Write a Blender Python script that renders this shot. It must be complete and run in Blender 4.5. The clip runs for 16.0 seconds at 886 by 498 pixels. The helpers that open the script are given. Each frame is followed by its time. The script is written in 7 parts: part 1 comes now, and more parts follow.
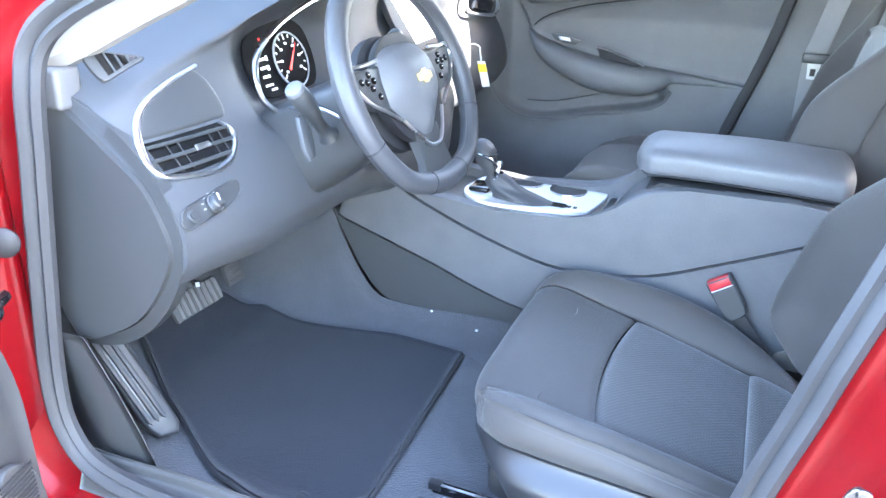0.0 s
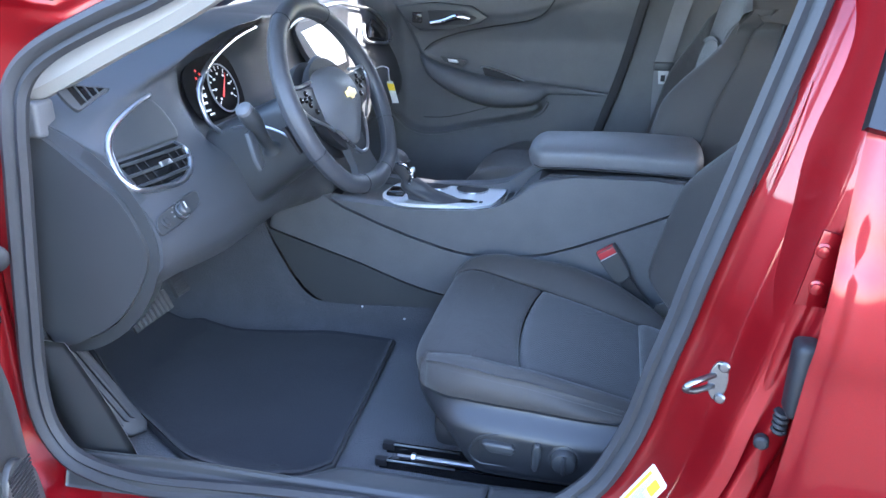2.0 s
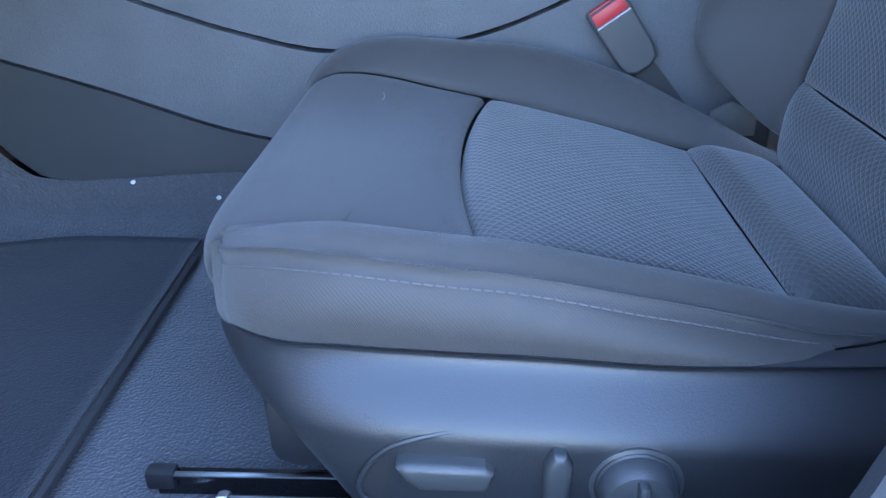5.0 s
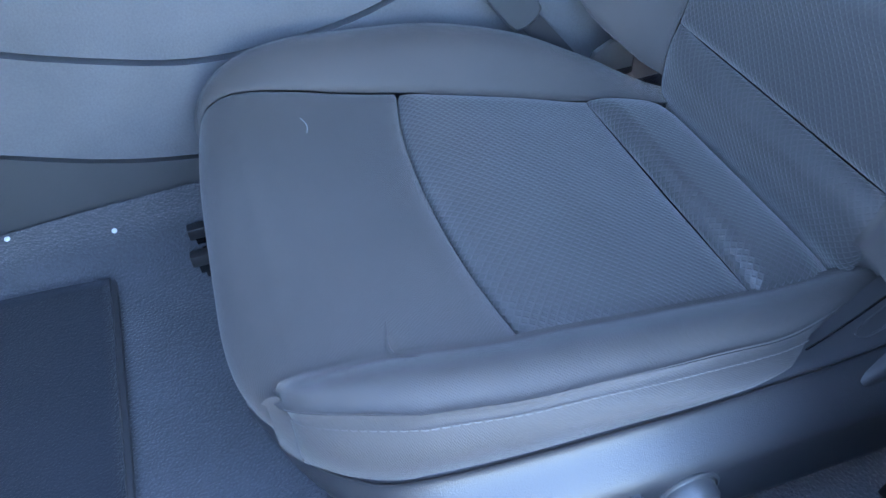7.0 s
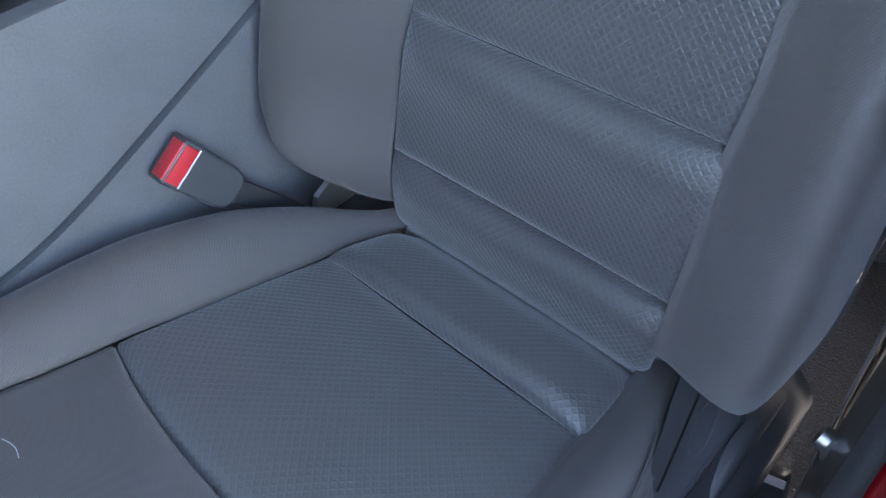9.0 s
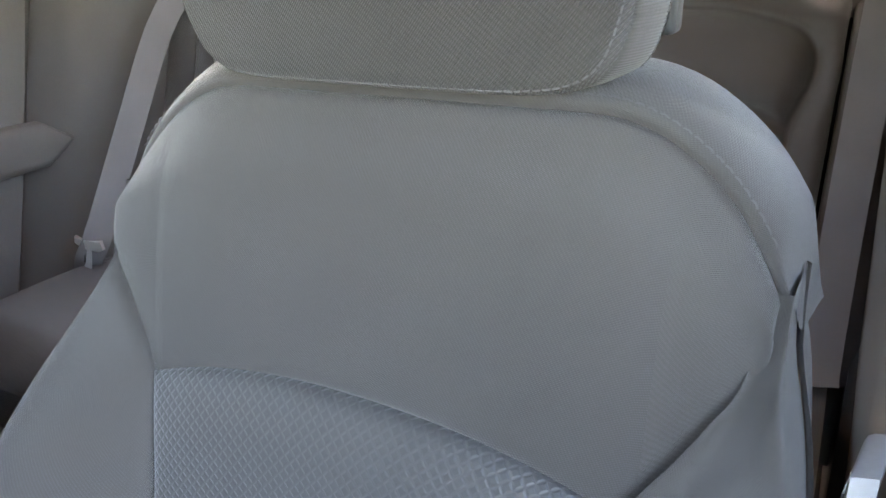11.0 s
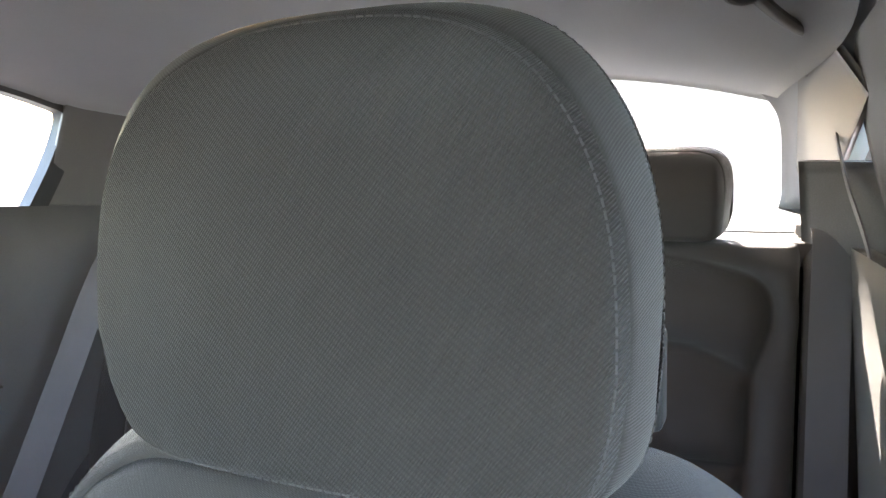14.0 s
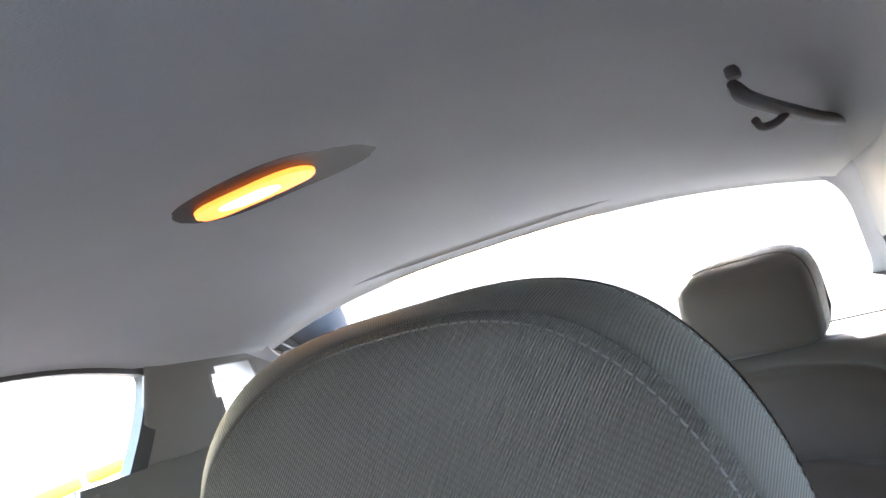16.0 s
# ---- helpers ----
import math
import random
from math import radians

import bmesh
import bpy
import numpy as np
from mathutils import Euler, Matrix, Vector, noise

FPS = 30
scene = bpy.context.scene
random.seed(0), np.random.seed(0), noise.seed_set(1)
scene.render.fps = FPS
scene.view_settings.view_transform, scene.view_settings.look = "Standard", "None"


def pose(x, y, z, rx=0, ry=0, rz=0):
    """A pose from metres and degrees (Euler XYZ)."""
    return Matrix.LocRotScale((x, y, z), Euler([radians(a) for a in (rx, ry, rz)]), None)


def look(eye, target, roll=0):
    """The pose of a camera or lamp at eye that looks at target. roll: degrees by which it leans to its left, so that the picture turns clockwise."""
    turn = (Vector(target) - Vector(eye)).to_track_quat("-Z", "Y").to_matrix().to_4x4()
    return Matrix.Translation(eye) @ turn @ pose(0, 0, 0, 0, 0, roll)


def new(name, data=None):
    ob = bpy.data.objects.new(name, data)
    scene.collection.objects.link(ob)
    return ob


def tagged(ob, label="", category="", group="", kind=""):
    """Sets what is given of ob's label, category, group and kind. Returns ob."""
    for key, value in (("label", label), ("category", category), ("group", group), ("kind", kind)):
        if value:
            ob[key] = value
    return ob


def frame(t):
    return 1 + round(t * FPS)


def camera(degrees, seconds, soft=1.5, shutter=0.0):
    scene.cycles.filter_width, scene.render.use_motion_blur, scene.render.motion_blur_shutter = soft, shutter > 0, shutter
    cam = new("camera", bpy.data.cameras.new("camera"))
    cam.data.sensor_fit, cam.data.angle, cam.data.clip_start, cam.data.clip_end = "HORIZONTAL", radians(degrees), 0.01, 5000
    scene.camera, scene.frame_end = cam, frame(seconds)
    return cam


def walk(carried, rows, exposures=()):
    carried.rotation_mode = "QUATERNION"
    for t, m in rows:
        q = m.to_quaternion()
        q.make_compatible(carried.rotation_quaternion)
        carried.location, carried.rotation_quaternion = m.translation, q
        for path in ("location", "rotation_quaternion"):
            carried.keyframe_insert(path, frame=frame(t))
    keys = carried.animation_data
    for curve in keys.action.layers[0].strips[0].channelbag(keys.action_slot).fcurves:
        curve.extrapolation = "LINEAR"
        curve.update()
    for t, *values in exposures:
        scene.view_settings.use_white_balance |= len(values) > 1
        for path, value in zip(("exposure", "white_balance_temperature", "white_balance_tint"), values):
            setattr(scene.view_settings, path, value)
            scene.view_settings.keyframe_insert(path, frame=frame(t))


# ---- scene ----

# The world: x towards the rear of the car, y towards its passenger side, z up from the ground.
cam = camera(61.42, 16.0)
PATH = [
    (0, (0.3192, -1.4231, 1.1379), (-0.3633, 0.2745, 0.3303), 1.71),
    (0.5, (0.3316, -1.5727, 1.1501), (-0.2364, 0.1895, 0.3938), 1.29),
    (1, (0.3247, -1.6585, 1.1581), (-0.1611, 0.1407, 0.4322), 1.05),
    (1.5, (0.3217, -1.6697, 1.1552), (-0.1217, 0.1449, 0.4408), 0.76),
    (2, (0.3170, -1.6495, 1.1475), (-0.0935, 0.1667, 0.4175), 0.09),
    (2.5, (0.3083, -1.5346, 1.0864), (-0.0568, 0.2791, 0.3268), -0.59),
    (3, (0.2706, -1.3384, 0.9467), (-0.0036, 0.4740, 0.1467), -0.68),
    (3.5, (0.2191, -1.1937, 0.7581), (0.0182, 0.6140, -0.0737), -0.93),
    (3.7, (0.2109, -1.1265, 0.6976), (0.0360, 0.6792, -0.1444), -1.04),
    (5.8, (0.1993, -0.9369, 0.6986), (0.1403, 0.7541, -0.3677), -2.70),
    (6, (0.1864, -0.9416, 0.7604), (0.1680, 0.7070, -0.3718), -2.75),
    (6.5, (0.1317, -0.9097, 0.8601), (0.2790, 0.6170, -0.4235), -3.33),
    (7, (0.0671, -0.8333, 0.8956), (0.4419, 0.5536, -0.4959), -4.34),
    (7.5, (0.0220, -0.7663, 0.9100), (0.5678, 0.4906, -0.5468), -5.44),
    (8, (0.0222, -0.7198, 0.9187), (0.7120, 0.4297, -0.5654), -5.66),
    (8.5, (0.0736, -0.6821, 0.9478), (0.8720, 0.3823, -0.5454), -5.92),
    (9, (0.1346, -0.6601, 0.9646), (1.1002, 0.3385, -0.4743), -4.20),
    (9.5, (0.1992, -0.6318, 0.9953), (1.3395, 0.2877, -0.3664), -2.13),
    (10, (0.2551, -0.6142, 1.0290), (1.5812, 0.2677, -0.1809), -0.99),
    (10.2, (0.2685, -0.6033, 1.0257), (1.6875, 0.2760, -0.0758), -1.06),
    (12.3, (0.3577, -0.5899, 1.1512), (2.0453, 0.3773, 0.6859), -1.74),
    (12.5, (0.3516, -0.5931, 1.1506), (2.0530, 0.3713, 0.7321), -1.55),
    (13, (0.3390, -0.5968, 1.1479), (2.0608, 0.3618, 0.8068), -1.44),
    (13.5, (0.3395, -0.5949, 1.1488), (2.0887, 0.3236, 0.8382), -1.60),
    (14, (0.3814, -0.5588, 1.1562), (2.1668, 0.2892, 0.8509), -2.08),
    (14.5, (0.4211, -0.5343, 1.1517), (2.2359, 0.2520, 0.8548), -3.15),
    (15, (0.4185, -0.5375, 1.1535), (2.2345, 0.2650, 0.9109), -6.22),
    (15.5, (0.4163, -0.5467, 1.1847), (2.2181, 0.3144, 1.0742), -11.31),
    (16, (0.4105, -0.5543, 1.2275), (2.1587, 0.4151, 1.2853), -17.88),
]
EXPOSURES = [(0.0, 5.6, 6700, 13), (1.0, 5.1, 6450, 14), (1.5, 4.65, 6150, 15), (2.0, 4.3, 6100, 15), (2.5, 3.75, 6050, 15), (3.0, 3.65, 6100, 14), (3.5, 4.05, 6200, 15), (5.8, 4.65, 5500, 14), (6.5, 4.9, 5600, 13),
             (8.0, 5.08, 6400, 14), (9.0, 5.0, 7200, 15), (10.2, 5.2, 8400, 17), (12.3, 5.1, 7600, 15), (13.5, 4.55, 7400, 14), (14.5, 4.65, 7300, 14), (15.0, 4.25, 7100, 14), (15.5, 4.42, 7000, 14), (16.0, 5.08, 6900, 13)]
walk(cam, [(t, look(eye, target, roll)) for t, eye, target, roll in PATH], EXPOSURES)

# ---- light: clear sky, low sun on the passenger side towards the rear ----
SUN_EL, SUN_AZ = radians(31), radians(60)          # azimuth from +y towards +x
world = bpy.data.worlds.new("sky")
scene.world = world
world.use_nodes = True
wn = world.node_tree
sky = wn.nodes.new("ShaderNodeTexSky")
sky.sky_type, sky.sun_disc = "NISHITA", False
sky.sun_elevation, sky.sun_rotation = SUN_EL, SUN_AZ
sky.air_density, sky.dust_density = 1.0, 1.5
wn.nodes["Background"].inputs["Strength"].default_value = 0.15
wn.links.new(sky.outputs["Color"], wn.nodes["Background"].inputs["Color"])
sun_way = Vector((math.sin(SUN_AZ) * math.cos(SUN_EL), math.cos(SUN_AZ) * math.cos(SUN_EL), math.sin(SUN_EL)))
sun_data = bpy.data.lights.new("sun", "SUN")
sun_data.energy, sun_data.angle, sun_data.color = 2.0, radians(0.6), (1.0, 0.97, 0.92)
sun = new("sun", sun_data)
sun.matrix_world = look(sun_way * 30, (0, 0, 0))

# ---- tools ----
def lerp(a, b, t):
    return a + (b - a) * t


def smooth(t):
    t = min(1.0, max(0.0, t))
    return t * t * (3 - 2 * t)


def curve1(points):
    """A smooth function through (x, y) pairs (monotone cubic)."""
    xs, ys = [p[0] for p in points], [p[1] for p in points]
    n = len(xs)
    d = [(ys[i + 1] - ys[i]) / (xs[i + 1] - xs[i]) for i in range(n - 1)]
    m = [d[0]] + [0.0 if d[i - 1] * d[i] <= 0 else 2 * d[i - 1] * d[i] / (d[i - 1] + d[i]) for i in range(1, n - 1)] + [d[-1]]

    def f(x):
        if x <= xs[0]:
            return ys[0] + m[0] * (x - xs[0])
        if x >= xs[-1]:
            return ys[-1] + m[-1] * (x - xs[-1])
        i = 0
        while x > xs[i + 1]:
            i += 1
        h = xs[i + 1] - xs[i]
        t = (x - xs[i]) / h
        return ((2 * t**3 - 3 * t**2 + 1) * ys[i] + (t**3 - 2 * t**2 + t) * h * m[i]
                + (3 * t**2 - 2 * t**3) * ys[i + 1] + (t**3 - t**2) * h * m[i + 1])
    return f


def spline(points, n, closed=False):
    """n points on a Catmull-Rom curve through the given ones."""
    p = [Vector(q) for q in points]
    segs = len(p) if closed else len(p) - 1
    out = []
    for k in range(n):
        s = k * segs / (n if closed else n - 1)
        i = min(int(s), segs - 1)
        t = s - i
        g = (lambda j: p[j % len(p)]) if closed else (lambda j: p[min(max(j, 0), len(p) - 1)])
        a, b, c, d = g(i - 1), g(i), g(i + 1), g(i + 2)
        out.append(0.5 * ((2 * b) + (c - a) * t + (2 * a - 5 * b + 4 * c - d) * t * t + (3 * b - a - 3 * c + d) * t**3))
    return out


def thing(name, label="", category="", group="", kind="", at=(0, 0, 0)):
    ob = new(name)
    ob.location = at
    ob.empty_display_size = 0.05
    return tagged(ob, label, category, group, kind)


def mesh_of(name, verts, faces, uvs=None, mat=None, flat=False):
    me = bpy.data.meshes.new(name)
    me.from_pydata([tuple(v) for v in verts], [], faces)
    if uvs is not None:
        layer = me.uv_layers.new(name="UVMap")
        for loop in me.loops:
            layer.data[loop.index].uv = uvs[loop.vertex_index]
    if mat:
        me.materials.append(mat)
    if not flat:
        me.polygons.foreach_set("use_smooth", [True] * len(me.polygons))
    me.update()
    return me


def place(name, me, parent=None, label="", m=None):
    ob = new(name, me)
    if parent is not None:
        ob.parent = parent
        ob.matrix_parent_inverse = Matrix.Translation(-Vector(parent.location))
    if m is not None:
        ob.matrix_basis = m
    if label:
        tagged(ob, label)
    return ob


def part(name, bm, mat, parent=None, label="", angle=35.0):
    """Links a bmesh as one mesh object under a thing or a part."""
    bmesh.ops.recalc_face_normals(bm, faces=bm.faces[:])
    for f in bm.faces:
        f.smooth = len(f.verts) < 9
    for e in bm.edges:
        if len(e.link_faces) == 2 and e.calc_face_angle(0) > radians(angle):
            e.smooth = False
    me = bpy.data.meshes.new(name)
    bm.to_mesh(me)
    bm.free()
    me.materials.append(mat)
    ob = new(name, me)
    if parent is not None:
        ob.parent = parent
        off = Vector(parent.location)
        ob.matrix_parent_inverse = Matrix.Translation(-off)
    if label:
        tagged(ob, label)
    return ob


def sheet(f, nu, nv, uvscale=None, wrap_u=False, thick=0.0):
    """Verts, faces, uvs of the grid f(a, b), a and b from 0 to 1; uvs in metres along the grid's middle lines."""
    us = [i / (nu if wrap_u else nu - 1) for i in range(nu)]
    vs = [j / (nv - 1) for j in range(nv)]
    p = [[Vector(f(a, b)) for b in vs] for a in us]
    mid_v, mid_u = nv // 2, nu // 2
    la, lb = [0.0], [0.0]
    for i in range(1, nu):
        la.append(la[-1] + (p[i][mid_v] - p[i - 1][mid_v]).length)
    for j in range(1, nv):
        lb.append(lb[-1] + (p[mid_u][j] - p[mid_u][j - 1]).length)
    verts = [p[i][j] for i in range(nu) for j in range(nv)]
    uvs = [(la[i], lb[j]) for i in range(nu) for j in range(nv)]
    faces = []
    for i in range(nu if wrap_u else nu - 1):
        k = (i + 1) % nu
        for j in range(nv - 1):
            faces.append((i * nv + j, k * nv + j, k * nv + j + 1, i * nv + j + 1))
    return verts, faces, uvs


def surf(name, f, nu, nv, mat, parent=None, label="", thick=0.0, wrap_u=False, flip=False):
    """A sheet as an object; thick > 0 gives it a back side that far behind (against its normal)."""
    verts, faces, uvs = sheet(f, nu, nv, wrap_u=wrap_u)
    if flip:
        faces = [tuple(reversed(q)) for q in faces]
    if thick:
        nor = [Vector((0, 0, 0)) for _ in verts]
        for q in faces:
            n = (verts[q[2]] - verts[q[0]]).cross(verts[q[3]] - verts[q[1]])
            for k in q:
                nor[k] += n
        count = len(verts)
        verts = verts + [v - n.normalized() * thick if n.length > 0 else v for v, n in zip(verts, nor)]
        uvs = uvs + uvs
        faces = faces + [tuple(k + count for k in reversed(q)) for q in faces]
        rim = []
        if not wrap_u:
            rim += [(j, j + 1) for j in range(nv - 1)] + [((nu - 1) * nv + j + 1, (nu - 1) * nv + j) for j in range(nv - 1)]
        rows = nu if wrap_u else nu - 1
        rim += [(((i + 1) % nu) * nv, i * nv) for i in range(rows)] + [(i * nv + nv - 1, ((i + 1) % nu) * nv + nv - 1) for i in range(rows)]
        for a, b in rim:
            q = (b, a, a + count, b + count)
            faces.append(tuple(reversed(q)) if flip else q)
    me = mesh_of(name, verts, faces, uvs, mat)
    ob = new(name, me)
    if parent is not None:
        ob.parent = parent
        off = Vector(parent.location)
        ob.matrix_parent_inverse = Matrix.Translation(-off)
    if label:
        tagged(ob, label)
    return ob


def pillow(f, depth, width, sides=(1, 1, 1, 1), puff=0.0):
    """Tucks the edges of the patch f(a, b) into seams: sides are a=0, a=1, b=0, b=1."""
    e = 1e-3

    def g(a, b):
        p = Vector(f(a, b))
        a0, a1, b0, b1 = max(a - e, 0), min(a + e, 1), max(b - e, 0), min(b + e, 1)
        du = (Vector(f(a1, b)) - Vector(f(a0, b))) / (a1 - a0)
        dv = (Vector(f(a, b1)) - Vector(f(a, b0))) / (b1 - b0)
        n = du.cross(dv)
        n = n.normalized() if n.length > 1e-9 else Vector((0, 0, 1))
        lu, lv = max(du.length, 1e-6), max(dv.length, 1e-6)
        drop = 0.0
        for on, dist in zip(sides, (a * lu, (1 - a) * lu, b * lv, (1 - b) * lv)):
            if on:
                t = min(1.0, dist / width)
                drop = max(drop, (1 - math.sqrt(max(0.0, 1 - (1 - t) ** 2))) * on)
        lift = puff * (4 * a * (1 - a)) ** 0.6 * (4 * b * (1 - b)) ** 0.6
        return p + n * (lift - depth * drop)
    return g


def dense(n, gather=0.55):
    """A spacing for 0..1 that gathers towards both ends."""
    return lambda t: t - gather * math.sin(2 * math.pi * t) / (2 * math.pi)


def patch(name, f, nu, nv, mat, parent, depth=0.006, width=0.014, sides=(1, 1, 1, 1), puff=0.0, label="", flip=False):
    g, s = pillow(f, depth, width, sides, puff), dense(1)
    return surf(name, lambda a, b: g(s(a), s(b)), nu, nv, mat, parent, label, flip=flip)


def tube_bm(points, radius, n=8, closed=False, flatten=1.0, up=None, caps=True):
    """A round (or flattened) rod along points; radius may be a list."""
    bm = bmesh.new()
    pts = [Vector(p) for p in points]
    rings = []
    ref = Vector(up) if up else Vector((0.13, 0.21, 0.97))
    for i, p in enumerate(pts):
        if closed:
            d = pts[(i + 1) % len(pts)] - pts[i - 1]
        else:
            d = pts[min(i + 1, len(pts) - 1)] - pts[max(i - 1, 0)]
        d.normalize()
        s = d.cross(ref)
        s = s.normalized() if s.length > 1e-4 else d.orthogonal().normalized()
        t = s.cross(d).normalized()
        r = radius[i] if isinstance(radius, (list, tuple)) else radius
        rings.append([bm.verts.new(p + s * r * math.cos(k * 2 * math.pi / n) + t * r * flatten * math.sin(k * 2 * math.pi / n)) for k in range(n)])
    for i in range(len(rings) if closed else len(rings) - 1):
        a, b = rings[i], rings[(i + 1) % len(rings)]
        for k in range(n):
            bm.faces.new((a[k], a[(k + 1) % n], b[(k + 1) % n], b[k]))
    if not closed and caps:
        bm.faces.new(rings[0])
        bm.faces.new(list(reversed(rings[-1])))
    return bm


def sweep_bm(points, profile, closed=False, up=(0, -1, 0)):
    """Sweeps the closed 2D profile (side, up) along points; up is the direction of its second coordinate."""
    bm = bmesh.new()
    pts, rings, u0 = [Vector(p) for p in points], [], Vector(up)
    for i, p in enumerate(pts):
        d = (pts[(i + 1) % len(pts)] - pts[i - 1]) if closed else (pts[min(i + 1, len(pts) - 1)] - pts[max(i - 1, 0)])
        d.normalize()
        s = d.cross(u0).normalized()
        t = s.cross(d).normalized()
        rings.append([bm.verts.new(p + s * q[0] + t * q[1]) for q in profile])
    n = len(profile)
    for i in range(len(rings) if closed else len(rings) - 1):
        a, b = rings[i], rings[(i + 1) % len(rings)]
        for k in range(n):
            bm.faces.new((a[k], a[(k + 1) % n], b[(k + 1) % n], b[k]))
    if not closed:
        bm.faces.new(rings[0])
        bm.faces.new(list(reversed(rings[-1])))
    return bm


def box_bm(lo, hi, r=0.004, seg=2, turn=None):
    """A box with rounded edges."""
    bm = bmesh.new()
    bmesh.ops.create_cube(bm, size=1)
    c, d = (Vector(lo) + Vector(hi)) / 2, Vector(hi) - Vector(lo)
    for v in bm.verts:
        v.co = Vector((v.co.x * d.x, v.co.y * d.y, v.co.z * d.z))
    r = min(r, min(d) * 0.45)
    if r > 0:
        bmesh.ops.bevel(bm, geom=bm.edges[:], offset=r, segments=seg, affect="EDGES", profile=0.5)
    for v in bm.verts:
        v.co = (turn @ v.co if turn is not None else v.co) + c
    return bm


def span_bm(p, q, r=0.004):
    """A rounded box between two opposite corners in any order."""
    return box_bm([min(a, b) for a, b in zip(p, q)], [max(a, b) for a, b in zip(p, q)], r)


def slab_bm(outline, normal, thick, r=0.003, seg=2):
    """A plate: the closed outline of 3D points, pushed along normal by thick, its front edge rounded."""
    bm = bmesh.new()
    n = Vector(normal).normalized()
    front = [bm.verts.new(Vector(p) + n * thick) for p in outline]
    back = [bm.verts.new(Vector(p)) for p in outline]
    top = bm.faces.new(front)
    bm.faces.new(list(reversed(back)))
    k = len(outline)
    for i in range(k):
        bm.faces.new((back[i], back[(i + 1) % k], front[(i + 1) % k], front[i]))
    if r > 0:
        bmesh.ops.bevel(bm, geom=list(top.edges), offset=r, segments=seg, affect="EDGES", profile=0.5)
    return bm


def lathe_bm(profile, centre, axis, n=32, ring=False):
    """Turns (radius, along) pairs about an axis through centre; ring leaves the middle open."""
    bm = bmesh.new()
    ax = Vector(axis).normalized()
    s = ax.orthogonal().normalized()
    t = ax.cross(s)
    c = Vector(centre)
    rings = []
    for r, h in profile:
        rings.append([bm.verts.new(c + ax * h + (s * math.cos(k * 2 * math.pi / n) + t * math.sin(k * 2 * math.pi / n)) * max(r, 1e-4)) for k in range(n)])
    for a, b in zip(rings, rings[1:]):
        for k in range(n):
            bm.faces.new((a[k], a[(k + 1) % n], b[(k + 1) % n], b[k]))
    if ring:
        for k in range(n):
            bm.faces.new((rings[-1][k], rings[-1][(k + 1) % n], rings[0][(k + 1) % n], rings[0][k]))
    else:
        bm.faces.new(rings[0])
        bm.faces.new(list(reversed(rings[-1])))
    return bm


def join_bm(bms):
    out = bmesh.new()
    for b in bms:
        me = bpy.data.meshes.new("tmp")
        b.to_mesh(me)
        b.free()
        out.from_mesh(me)
        bpy.data.meshes.remove(me)
    return out


def stitches(name, points, up, parent, mat, gap=0.006, length=0.0042, r=0.0006, label=""):
    """A row of thread stitches along points, as one joined part."""
    pts = [Vector(p) for p in points]
    verts, faces = [], []
    acc, u = 0.0, Vector(up)
    for a, b in zip(pts, pts[1:]):
        seg = (b - a).length
        if seg < 1e-6:
            continue
        d = (b - a) / seg
        s = d.cross(u).normalized()
        h = s.cross(d).normalized()
        while acc < seg:
            c = a + d * acc
            k = len(verts)
            for q, w in ((-0.5, 0.0), (0.0, 1.0), (0.5, 0.0)):
                o = c + d * length * q + h * r * (0.6 + 1.2 * w)
                verts += [o + s * r * 1.2, o + h * r, o - s * r * 1.2]
            for m in (0, 3):
                faces += [(k + m, k + m + 1, k + m + 4, k + m + 3), (k + m + 1, k + m + 2, k + m + 5, k + m + 4)]
            acc += gap
        acc -= seg
    ob = place(name, mesh_of(name, verts, faces, None, mat), None, label)
    ob.parent = parent
    off = Vector(parent.location)
    ob.matrix_parent_inverse = Matrix.Translation(-off)
    return tagged(ob, kind="stuff")


# ---- materials ----
def material(name, colour, rough=0.6, metal=0.0, spec=0.5, coat=0.0, sheen=0.0):
    m = bpy.data.materials.new(name)
    m.use_nodes = True
    b = m.node_tree.nodes["Principled BSDF"]
    b.inputs["Base Color"].default_value = (*colour, 1)
    b.inputs["Roughness"].default_value = rough
    b.inputs["Metallic"].default_value = metal
    b.inputs["Specular IOR Level"].default_value = spec
    b.inputs["Coat Weight"].default_value = coat
    b.inputs["Coat Roughness"].default_value = 0.04
    b.inputs["Sheen Weight"].default_value = sheen
    b.inputs["Sheen Roughness"].default_value = 0.5
    return m


def add(m, kind, **inputs):
    n = m.node_tree.nodes.new(kind)
    for k, v in inputs.items():
        n.inputs[k.replace("_", " ")].default_value = v
    return n


def wire(m, a, b):
    m.node_tree.links.new(a, b)


def maths(m, op, a, b=None):
    n = m.node_tree.nodes.new("ShaderNodeMath")
    n.operation = op
    for k, v in enumerate((a, b)):
        if v is None:
            continue
        if isinstance(v, (int, float)):
            n.inputs[k].default_value = v
        else:
            wire(m, v, n.inputs[k])
    return n.outputs[0]


def bumped(m, height, strength, distance):
    bump = add(m, "ShaderNodeBump", Strength=strength, Distance=distance)
    wire(m, height, bump.inputs["Height"])
    wire(m, bump.outputs["Normal"], m.node_tree.nodes["Principled BSDF"].inputs["Normal"])


def tinted(m, factor, dark, light):
    ramp = add(m, "ShaderNodeMix")
    ramp.data_type = "RGBA"
    ramp.inputs["A"].default_value, ramp.inputs["B"].default_value = (*dark, 1), (*light, 1)
    wire(m, factor, ramp.inputs["Factor"])
    wire(m, ramp.outputs["Result"], m.node_tree.nodes["Principled BSDF"].inputs["Base Color"])
    return ramp


